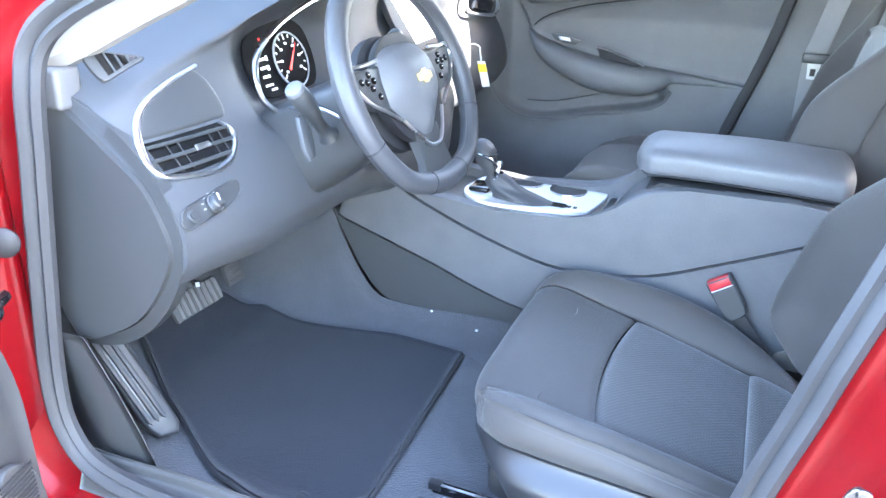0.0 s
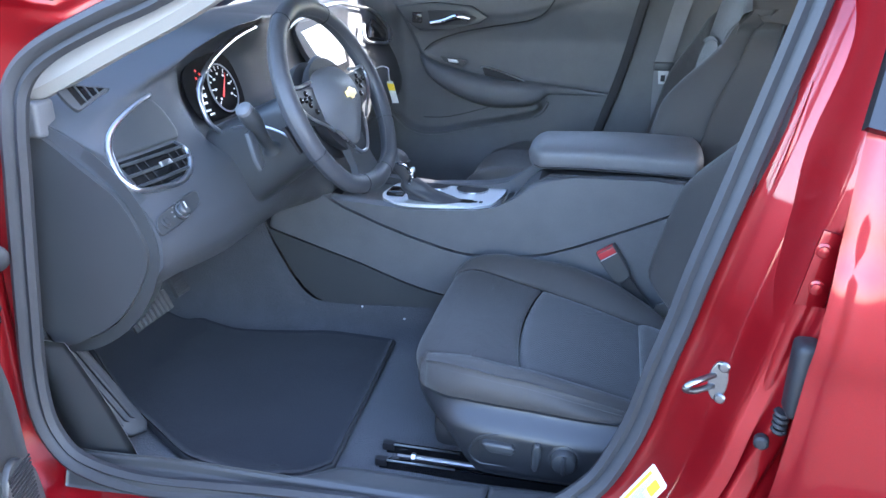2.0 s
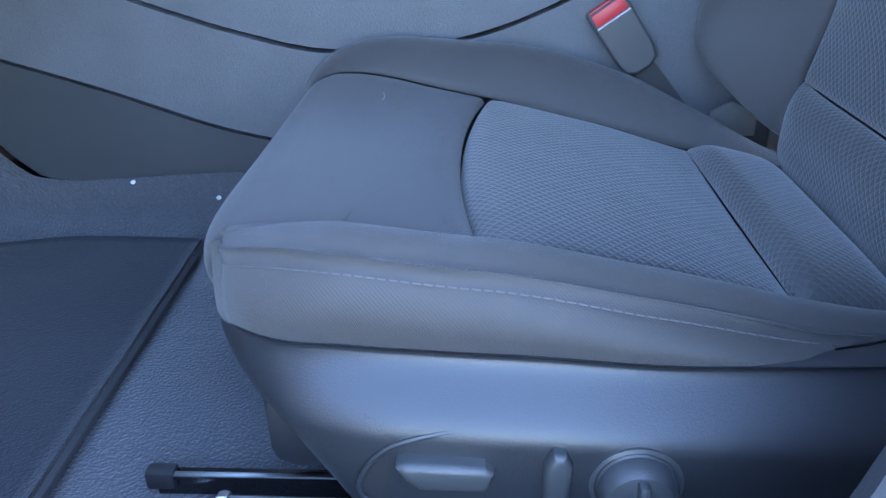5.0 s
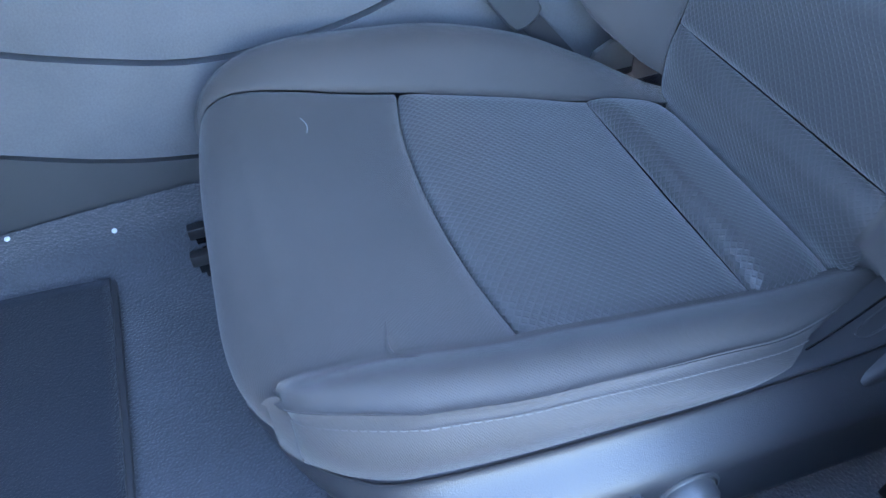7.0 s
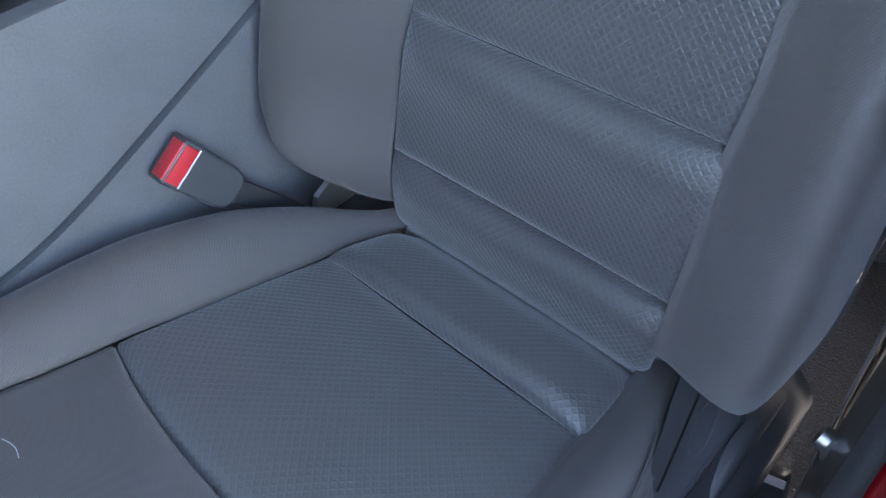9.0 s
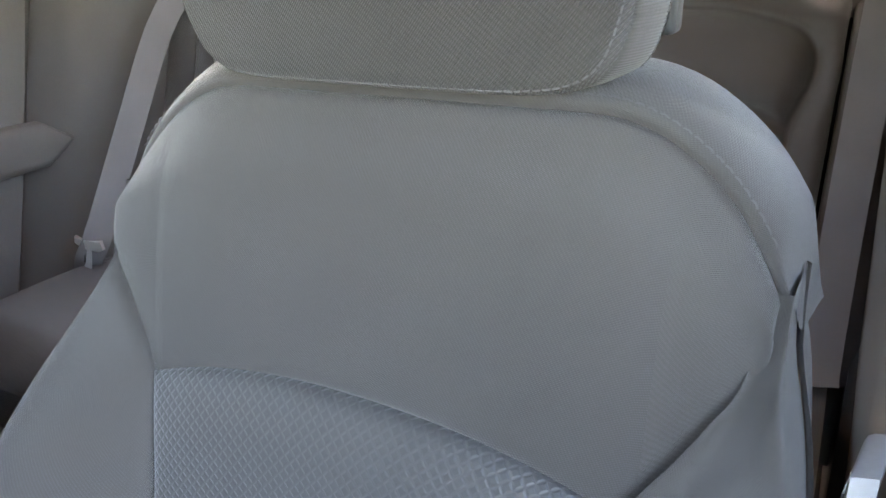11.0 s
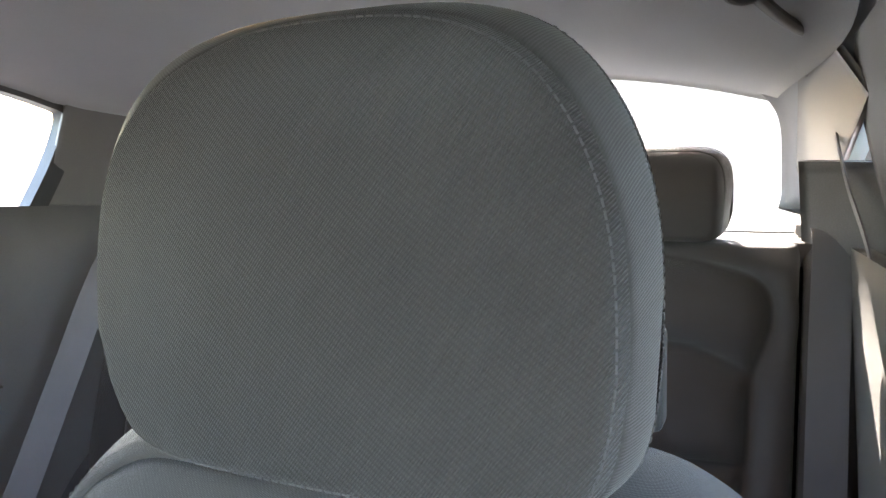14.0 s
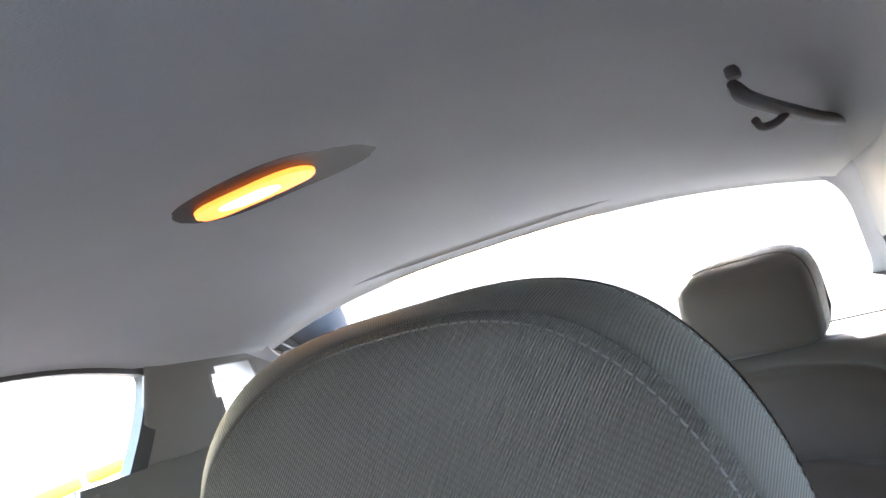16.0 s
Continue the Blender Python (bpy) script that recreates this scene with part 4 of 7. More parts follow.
for x in (-1.32, 1.50):
    for s in (-1, 1):
        wheel = thing("road_wheel", "black tyre on a grey alloy wheel under the car", "wheel", "road wheels", at=(x, s * 0.72, 0.0))
        part("tyre", lathe_bm([(0.20, -0.10), (0.30, -0.10), (0.325, -0.08), (0.33, 0.0), (0.325, 0.08), (0.30, 0.10), (0.20, 0.10)], (x, s * 0.74, 0.33), (0, 1, 0), 48), RUBBER, wheel)
        part("rim", lathe_bm([(0.02, -0.07), (0.19, -0.09), (0.205, -0.09), (0.205, 0.09), (0.19, 0.09), (0.02, 0.07)], (x, s * 0.74, 0.33), (0, 1, 0), 40), STEEL, wheel)

# driver side: hinge pillar, sill, centre pillar and roof rail in red, with the door seal on them
SEAL = [(-0.286, -0.700, 1.104), (-0.366, -0.720, 1.069), (-0.450, -0.740, 1.026), (-0.490, -0.752, 0.985), (-0.503, -0.760, 0.929), (-0.514, -0.762, 0.85), (-0.524, -0.765, 0.772),
        (-0.540, -0.768, 0.65), (-0.555, -0.770, 0.533), (-0.552, -0.775, 0.450), (-0.532, -0.778, 0.400), (-0.499, -0.780, 0.368), (-0.44, -0.780, 0.348), (-0.362, -0.780, 0.342), (-0.25, -0.780, 0.350), (-0.156, -0.780, 0.358),
        (0.007, -0.780, 0.366), (0.12, -0.778, 0.368), (0.201, -0.774, 0.376), (0.250, -0.764, 0.386), (0.290, -0.755, 0.401), (0.325, -0.745, 0.428), (0.353, -0.735, 0.462), (0.385, -0.720, 0.531), (0.408, -0.710, 0.619), (0.430, -0.700, 0.695),
        (0.446, -0.698, 0.764), (0.487, -0.690, 0.919), (0.524, -0.680, 1.058), (0.540, -0.668, 1.121), (0.552, -0.645, 1.20), (0.53, -0.625, 1.265), (0.45, -0.615, 1.30), (0.30, -0.617, 1.305), (0.10, -0.63, 1.275), (-0.10, -0.66, 1.20)]
loop = spline(SEAL, 200, True)
seal = part("door_seal", sweep_bm(loop, [(-0.017, -0.004), (-0.019, 0.006), (-0.012, 0.014), (-0.004, 0.010), (-0.001, 0.016), (0.007, 0.021), (0.015, 0.017), (0.019, 0.007), (0.017, -0.004)], True), RUBBER, body, "black rubber door seal")
edge = []
for i, p in enumerate(loop):
    d = (loop[(i + 1) % len(loop)] - loop[i - 1]).normalized()
    edge.append((p, d.cross(Vector((0, -1, 0))).normalized()))
cent = Vector((0.0, -0.75, 0.8))


def frame_band(a, b):
    """The painted flange round the doorway, from the seal outwards."""
    i = int(round(a * len(loop))) % len(loop)
    p, s = edge[i]
    out = s if s.dot(p - cent) > 0 else -s
    out = Vector((out.x, 0, out.z)).normalized()
    low = smooth((0.45 - p.z) / 0.1)
    rear = smooth((p.x - 0.25) / 0.15) * (1 - low)
    front = smooth((-0.40 - p.x) / 0.08) * (1 - low)
    reach = 0.03 + 0.085 * front + 0.035 * low + 0.055 * rear
    drop = 0.012 + 0.055 * front + 0.030 * low + 0.078 * rear
    prof = [(0.0, 0.004), (0.12, 0.004), (0.28, -0.006 / 0.1 * 0.1), (0.6, -0.5 * drop), (0.82, -0.94 * drop), (1.0, -1.0 * drop)]
    k = b * (len(prof) - 1)
    j = min(int(k), len(prof) - 2)
    t = k - j
    r, dy = lerp(prof[j][0], prof[j + 1][0], t), lerp(prof[j][1], prof[j + 1][1], t)
    return p + out * (reach * r * 1.3 + 0.005) + Vector((0, dy, 0))


surf("doorway_frame", frame_band, 200, 22, RED, body, "glossy red painted doorway flange", wrap_u=True, flip=True)
surf("sill_panel", lambda a, b: (lerp(-0.66, 0.55, a), lerp(-0.826, -0.848, smooth(b * 2)) + 0.05 * max(0, b - 0.6), lerp(0.300, 0.20, b)), 8, 12, RED, body, "glossy red sill below the doorway", thick=0.02)
part("rear_sill", box_bm((0.44, -0.80, 0.25), (1.42, -0.70, 0.385), 0.012), PLASTIC, body, "black plastic rear sill trim")
# hinge pillar behind the flange, with plugs and the check strap
surf("hinge_pillar", lambda a, b: (lerp(-0.575, -0.68, a) + 0.02 * (b - 0.5), lerp(-0.775, -0.855, smooth(a * 1.4)), lerp(0.30, 1.0, b)), 12, 14, RED, body, thick=0.01, flip=True)
for x, y, z in ((-0.531, -0.822, 0.885), (-0.533, -0.822, 0.742)):
    plug = part("body_plug", lathe_bm([(0.021, 0.0), (0.021, 0.003), (0.017, 0.0075), (0.008, 0.010), (0.0005, 0.0105)], (x, y, z), (0.55, -0.84, 0), 28), DARK, body, "round black rubber plug")
part("door_check", join_bm([tube_bm([(-0.545, -0.83, 0.665), (-0.52, -0.87, 0.668), (-0.495, -0.91, 0.675)], 0.010, 8), lathe_bm([(0.014, -0.006), (0.016, 0), (0.014, 0.006)], (-0.515, -0.872, 0.669), (0.3, -0.9, 0), 12)]), GLOSS, body, "black door check arm")

# centre pillar: painted post between the seal and the rear door
def post(a, b):
    z = lerp(0.36, 1.25, b)
    xs = lerp(0.395, 0.545, smooth((z - 0.36) / 0.95)) + 0.035 * smooth((z - 0.4) / 0.25)
    ys = -0.700 + 0.04 * smooth((z - 0.9) / 0.3) - 0.03 * (1 - smooth((z - 0.36) / 0.2))
    x = xs + 0.165 * a
    y = ys - 0.09 * smooth(a * 2.4) - 0.016 * smooth((a - 0.46) / 0.07) + 0.010 * smooth((a - 0.66) / 0.07)
    return Vector((x, y, z))


surf("centre_pillar", post, 60, 30, RED, body, "glossy red centre pillar", thick=0.012)
# striker
plate = part("striker_plate", slab_bm([(0.472 + 0.012 * c, -0.800, 0.664 + 0.027 * s) for c, s in [(math.cos(k * math.pi / 8), math.sin(k * math.pi / 8)) for k in range(16)]], (-0.25, -1, 0), 0.005, 0.0015), ZINC, body, "bright steel door striker")
part("striker_loop", tube_bm(spline([(0.466, -0.803, 0.672), (0.448, -0.822, 0.674), (0.434, -0.832, 0.671), (0.431, -0.832, 0.664), (0.444, -0.822, 0.658), (0.466, -0.803, 0.657)], 22), 0.0040, 10), ZINC, plate)
for dz in (-0.022, 0.022):
    part("striker_bolt", lathe_bm([(0.007, 0), (0.007, 0.003), (0.005, 0.005), (0.001, 0.0052)], (0.476, -0.805, 0.664 + dz), (-0.25, -1, 0), 12), ZINC, plate)
# tyre and safety label
lc, lu, lv = Vector((0.394, -0.8065, 0.477)), Vector((0.0490, -0.002, 0.083)).normalized(), Vector((0.021, 0.0, -0.034)).normalized()
ln = Vector((0, -1, 0.02))


def on_label(u, v, d=0.0):
    return lc + lu * u * 0.67 + lv * v * 0.72 + ln * d


label = part("tyre_label", slab_bm([on_label(u, v) for u, v in ((-0.072, -0.0235), (-0.068, -0.0275), (0.068, -0.0275), (0.072, -0.0235), (0.072, 0.0235), (0.068, 0.0275), (-0.068, 0.0275), (-0.072, 0.0235))], ln, 0.0012, 0.0003, 1), WHITE, body, "white tyre label with yellow bars")
for u0, u1, v0, v1, mt in ((-0.044, 0.058, -0.0225, -0.0155, YELLOW), (0.026, 0.058, -0.002, 0.018, YELLOW)):
    part("yellow_bar", slab_bm([on_label(u, v, 0.0013) for u, v in ((u0, v0), (u1, v0), (u1, v1), (u0, v1))], ln, 0.0004, 0), mt, label)
for k in range(16):
    v = -0.0125 + 0.0022 * k
    end = 0.022 if -0.002 < v + 0.001 < 0.019 else 0.058
    part("text_bar", slab_bm([on_label(u, q, 0.0013) for u, q in ((-0.044, v), (end - 0.004 * (k % 3), v), (end - 0.004 * (k % 3), v + 0.0009), (-0.044, v + 0.0009))], ln, 0.0003, 0), INK, label)
part("tyre_mark", lathe_bm([(0.0048, 0), (0.0068, 0), (0.0068, 0.0006), (0.0048, 0.0006)], on_label(-0.058, -0.004, 0.0013), ln, 24, True), DARK, label)
for z in (0.852, 0.807):
    part("hinge_bolt", lathe_bm([(0.009, 0), (0.009, 0.003), (0.006, 0.004), (0.006, 0.008), (0.001, 0.009)], (0.560, -0.803, z - 0.008), (-0.2, -1, 0), 14), RED, body)
part("hinge_leaf", slab_bm([(0.540, -0.800, 0.775), (0.574, -0.800, 0.773), (0.580, -0.800, 0.862), (0.556, -0.800, 0.868)], (-0.1, -1, 0), 0.004, 0.003), RED, body)
part("cable_boot", box_bm((0.545, -0.838, 0.640), (0.575, -0.800, 0.738), 0.009, 3), DARK, body, "black rubber cable boot")
for k in range(4):
    part("boot_fold", lathe_bm([(0.008, -0.003), (0.010, 0.0), (0.008, 0.003)], (0.548, -0.810, 0.634 - 0.008 * k), (0.1, -0.2, 1), 14), DARK, body)
part("lower_bumper", lathe_bm([(0.009, 0), (0.009, 0.010), (0.006, 0.013), (0.001, 0.0135)], (0.531, -0.808, 0.592), (-0.2, -1, 0), 20), DARK, body)

# rear door, closed
rear_door = thing("rear_door", "closed glossy red rear door with bright window trim", "car door", at=(1.0, -0.85, 0.3))


def rear_skin(a, b):
    z = lerp(0.24, 0.990, b)
    x = lerp(0.519 + 0.060 * ((z - 0.24) / 0.75), 1.42, a)
    return Vector((x, -0.868 + 0.075 * (2 * b - 1) ** 2 * (0.6 if b > 0.5 else 1.0) + 0.022 * (1 - smooth(a / 0.03)) - 0.006 * smooth((b - 0.62) / 0.05) * (1 - smooth((b - 0.75) / 0.08)), z))


surf("door_skin", rear_skin, 60, 40, RED, rear_door, thick=0.012)
part("waist_trim", sweep_bm([(lerp(0.60, 1.42, k / 20), -0.848, 0.992) for k in range(21)], [(-0.009, -0.004), (-0.009, 0.005), (0.009, 0.005), (0.009, -0.004)]), CHROME, rear_door, "bright window trim strip")
part("window_frame", sweep_bm([(0.585, -0.845, 0.985), (0.612, -0.79, 1.10), (0.635, -0.735, 1.21), (0.67, -0.70, 1.262), (0.9, -0.69, 1.285), (1.1, -0.688, 1.265), (1.30, -0.69, 1.21), (1.385, -0.76, 1.09), (1.41, -0.845, 0.99)], [(-0.022, -0.01), (-0.022, 0.006), (0.022, 0.006), (0.022, -0.01)]), GLOSS, rear_door, "gloss black window frame")
wl = quad_sheet("window_pane", ((0.60, -0.835, 0.98), (1.40, -0.835, 0.98), (0.65, -0.69, 1.26), (1.28, -0.69, 1.225)), 8, 6, GLASS, rear_door, bow=0.02)
wl.visible_shadow = False
quad_sheet("inner_panel", ((0.62, -0.70, 0.30), (1.36, -0.70, 0.30), (0.64, -0.69, 0.995), (1.34, -0.69, 0.995)), 8, 8, VINYL, rear_door, "black rear door trim", thick=0.03, flip=True)

# ---- cabin floor ----
def toe(x):
    return 0.62 * max(0.0, -0.60 - x) ** 1.25 * 1.3


def floor_at(x, y):
    return 0.288 + toe(x)


TUNNEL_TOP = curve1([(-1.0, 0.66), (-0.55, 0.66), (-0.483, 0.606), (-0.44, 0.505), (-0.399, 0.430), (-0.37, 0.393), (-0.343, 0.376), (-0.29, 0.371), (-0.227, 0.372), (-0.051, 0.384), (0.3, 0.384), (1.4, 0.384)])


def carpet(a, b):
    x = lerp(-1.0, 1.30, a)
    s = b
    if s < 0.62:
        y = lerp(-0.73, -0.205, s / 0.62)
        z = floor_at(x, y)
    else:
        t = (s - 0.62) / 0.38
        top = TUNNEL_TOP(x)
        y = -0.205 + 0.086 * (1 - (1 - min(1, t * 1.3)) ** 2.0)
        z = lerp(floor_at(x, -0.2), max(top, floor_at(x, -0.2) + 0.05), t**1.7)
    wob = 0.004 * noise.noise(Vector((x * 7, y * 7 + z * 5, 3.1)))
    return Vector((x, y, z + wob))


floor = surf("floor", carpet, 150, 60, CARPET, None, flip=True)
tagged(floor, "charcoal carpet of the driver footwell and tunnel side", "floor carpet", kind="structure")
far_floor = surf("floor_passenger", lambda a, b: (lerp(-1.0, 1.30, a), lerp(0.13, 0.73, b), floor_at(lerp(-1.0, 1.30, a), 0) + 0.02), 30, 8, CARPET, None, flip=True)
tagged(far_floor, "charcoal carpet of the passenger footwell", "floor carpet", kind="structure")

# floor mat
MAT_L = curve1([(-0.82, -0.385), (-0.65, -0.490), (-0.5, -0.585), (-0.35, -0.672), (-0.25, -0.694), (-0.17, -0.668), (-0.112, -0.615)])
MAT_R = curve1([(-0.82, -0.29), (-0.70, -0.215), (-0.655, -0.205), (-0.62, -0.165), (-0.52, -0.186), (-0.39, -0.167), (-0.28, -0.146), (-0.141, -0.154)])
mat = thing("floor_mat", "black carpeted floor mat with bound edge in the footwell", "floor mat", at=(-0.4, -0.4, 0.295))


def mat_top(a, b):
    x = lerp(-0.82, -0.118, a)
    y0, y1 = MAT_L(x), MAT_R(x)
    y = lerp(y0, y1, b)
    x = x - 0.022 * smooth((a - 0.9) / 0.1) * b
    up = 0.006 * smooth((-0.655 - y) / 0.03)
    return Vector((x, y, floor_at(x, y) + 0.0125 + up + 0.0015 * noise.noise(Vector((x * 9, y * 9, 0)))))


surf("carpet_top", mat_top, 50, 34, MATCLOTH, mat, thick=0.008, flip=True)
rim = [mat_top(1, k / 30) for k in range(31)] + [mat_top(1 - k / 50, 1) for k in range(1, 51)] + [mat_top(0, 1 - k / 12) for k in range(1, 13)] + [mat_top(k / 50, 0) for k in range(1, 50)]
part("bound_edge", tube_bm([p - Vector((0, 0, 0.002)) for p in rim], 0.0055, 8, True), RUBBER, mat, "raised black edge binding")
for x, y in ((-0.239, -0.188), (-0.213, -0.660)):
    z = floor_at(x, y) + 0.0135 + (0.004 if y < -0.6 else 0)
    clip = part("mat_clip", lathe_bm([(0.013, 0), (0.013, 0.002), (0.010, 0.0035), (0.006, 0.0015), (0.001, 0.0015)], (x, y, z), (0, 0, 1), 24), DARK, mat, "round black mat fastener")
    part("clip_bar", box_bm((x - 0.007, y - 0.002, z + 0.002), (x + 0.007, y + 0.002, z + 0.005), 0.001), DARK, clip)
for nm, (x, y, z) in (("crumb", (-0.120, -0.128, 0.350)), ("crumb", (-0.226, -0.121, 0.368))):
    c = part(nm, lathe_bm([(0.0005, -0.001), (0.0028, -0.0006), (0.0032, 0.0006), (0.0014, 0.002), (0.0003, 0.002)], (x, y, z), (0.1, -0.5, 0.85), 7), WHITE)
    tagged(c, "small white crumb lying on the grey carpet", "crumb", "white crumbs")

# sill plate
def plate_wall(x):
    return lerp(-0.752, -0.708, smooth((x + 0.135) / 0.09))


def lerp2(p, q, x):
    t = smooth((x - 0.05) / 0.12)
    return (lerp(p[0], q[0], t), lerp(p[1], q[1], t))


def scuff(x0, x1):
    def f(a, b):
        x = lerp(x0, x1, a)
        w0 = plate_wall(x)
        lift = 0.012 * smooth((x - 0.12) / 0.3) + 0.05 * smooth((x - 0.26) / 0.25) ** 2
        top = 0.380 + lift - 0.010 * smooth((-0.3 - x) / 0.2)
        prof = [(w0 + 0.034, 0.286), (w0 + 0.016, 0.33), (w0 + 0.006, top - 0.012), (w0 - 0.006, top), (-0.757, top + 0.001), (-0.764, top - 0.004), (-0.767, top - 0.016), lerp2((-0.790, top - 0.020), (-0.768, top - 0.022), x), lerp2((-0.80, top - 0.045), (-0.767, top - 0.035), x)]
        k = b * (len(prof) - 1)
        j = min(int(k), len(prof) - 2)
        t = k - j
        return Vector((x, lerp(prof[j][0], prof[j + 1][0], t), lerp(prof[j][1], prof[j + 1][1], t)))
    return f


sill = thing("sill_plate", "black grained plastic sill trim along the doorway", "sill trim", at=(0, -0.74, 0.33))
surf("front_plate", scuff(-0.52, 0.1785), 60, 33, PLASTIC, sill, thick=0.003, flip=True)
surf("rear_plate", scuff(0.1805, 0.47), 30, 33, PLASTIC, sill, thick=0.003, flip=True)


def kick(a, b):
    z = lerp(0.285, 0.575, b)
    x = lerp(-0.70, -0.40 - 0.10 * b**1.5, a)
    y = -0.700 - 0.060 * smooth(a * 1.3) + 0.02 * (1 - b)
    return Vector((x, y, z))


kp = surf("kick_panel", kick, 16, 20, PLASTIC, None, thick=0.0015, flip=False)
tagged(kp, "black plastic kick panel beside the footrest", "kick panel")

# footrest
fr = thing("footrest", "ribbed black plastic dead pedal on the footwell wall", "footrest", at=(-0.54, -0.62, 0.29))
f0, fu = Vector((-0.622, -0.664, 0.502)), (Vector((-0.510, -0.652, 0.326)) - Vector((-0.622, -0.664, 0.502)))
fw = Vector((0.018, 0.044, 0.008))
fnm = fu.cross(fw).normalized()
fnm = fnm if fnm.z > 0 else -fnm


def on_rest(u, v, d=0.0):
    return f0 + fu * u + fw * v + fnm * d


part("base", slab_bm([on_rest(u, v, -0.02) for u, v in ((-0.02, 0.0), (0.0, -0.02), (0.95, -0.04), (1.06, 0.15), (1.10, 0.75), (1.02, 1.0), (0.0, 1.0))], fnm, 0.020, 0.006, 3), PLASTIC, fr)
for v in (0.05, 0.30, 0.55):
    part("rib", slab_bm([on_rest(u, q, 0.0) for u, q in ((0.03, v), (0.90, v), (0.93, v + 0.09), (0.90, v + 0.17), (0.03, v + 0.17))], fnm, 0.008, 0.003), RUBBER, fr)

# pedals
ped = thing("brake_pedal", "black ribbed rubber brake pedal with a worn white mark", "pedal", "pedals", at=(-0.55, -0.46, 0.49))
pc, pu, pv = Vector((-0.55, -0.464, 0.488)), Vector((0.10, 1.0, 0.02)).normalized(), Vector((-0.45, 0.02, 0.9)).normalized()
pn = pv.cross(pu).normalized()
pn = pn if pn.x > 0 else -pn


def on_pedal(u, v, d=0.0):
    return pc + pu * u + pv * v + pn * d


part("pad", slab_bm([on_pedal(u, v, -0.008) for u, v in ((-0.058, -0.024), (0.050, -0.022), (0.058, -0.010), (0.058, 0.016), (0.050, 0.024), (-0.050, 0.026), (-0.060, 0.010))], pn, 0.008, 0.003), RUBBER, ped)
for k in range(8):
    u = -0.047 + 0.0135 * k
    part("grip_bar", slab_bm([on_pedal(u + q, v) for q, v in ((-0.0035, -0.020), (0.0035, -0.020), (0.0035, 0.022), (-0.0035, 0.022))], pn, 0.005, 0.0015), PAD, ped)
part("worn_mark", slab_bm([on_pedal(u, v, 0.0052) for u, v in ((0.004, 0.020), (0.012, 0.018), (0.014, 0.026), (0.006, 0.028))], pn, 0.001, 0), WHITE, ped, "white worn corner")
part("pedal_arm", tube_bm(spline([tuple(pc - pn * 0.008), (-0.60, -0.455, 0.56), (-0.66, -0.45, 0.70)], 10), 0.010, 10), DARK, ped)
acc = thing("accelerator_pedal", "black ribbed accelerator pedal above the mat", "pedal", "pedals", at=(-0.57, -0.36, 0.50))
ac = Vector((-0.562, -0.362, 0.505))
part("pad", slab_bm([ac + pu * u + pv * v for u, v in ((-0.018, -0.034), (0.024, -0.034), (0.026, 0.030), (-0.012, 0.034))], pn, 0.010, 0.003), RUBBER, acc)
for k in range(6):
    part("grip_bar", slab_bm([ac + pu * u + pv * (-0.028 + 0.010 * k + q) + pn * 0.010 for u, q in ((-0.014, 0), (0.021, 0), (0.021, 0.004), (-0.014, 0.004))], pn, 0.003, 0.001), RUBBER, acc)
part("pedal_arm", tube_bm([tuple(ac), (-0.63, -0.36, 0.60), (-0.70, -0.36, 0.70)], 0.008, 8), DARK, acc)

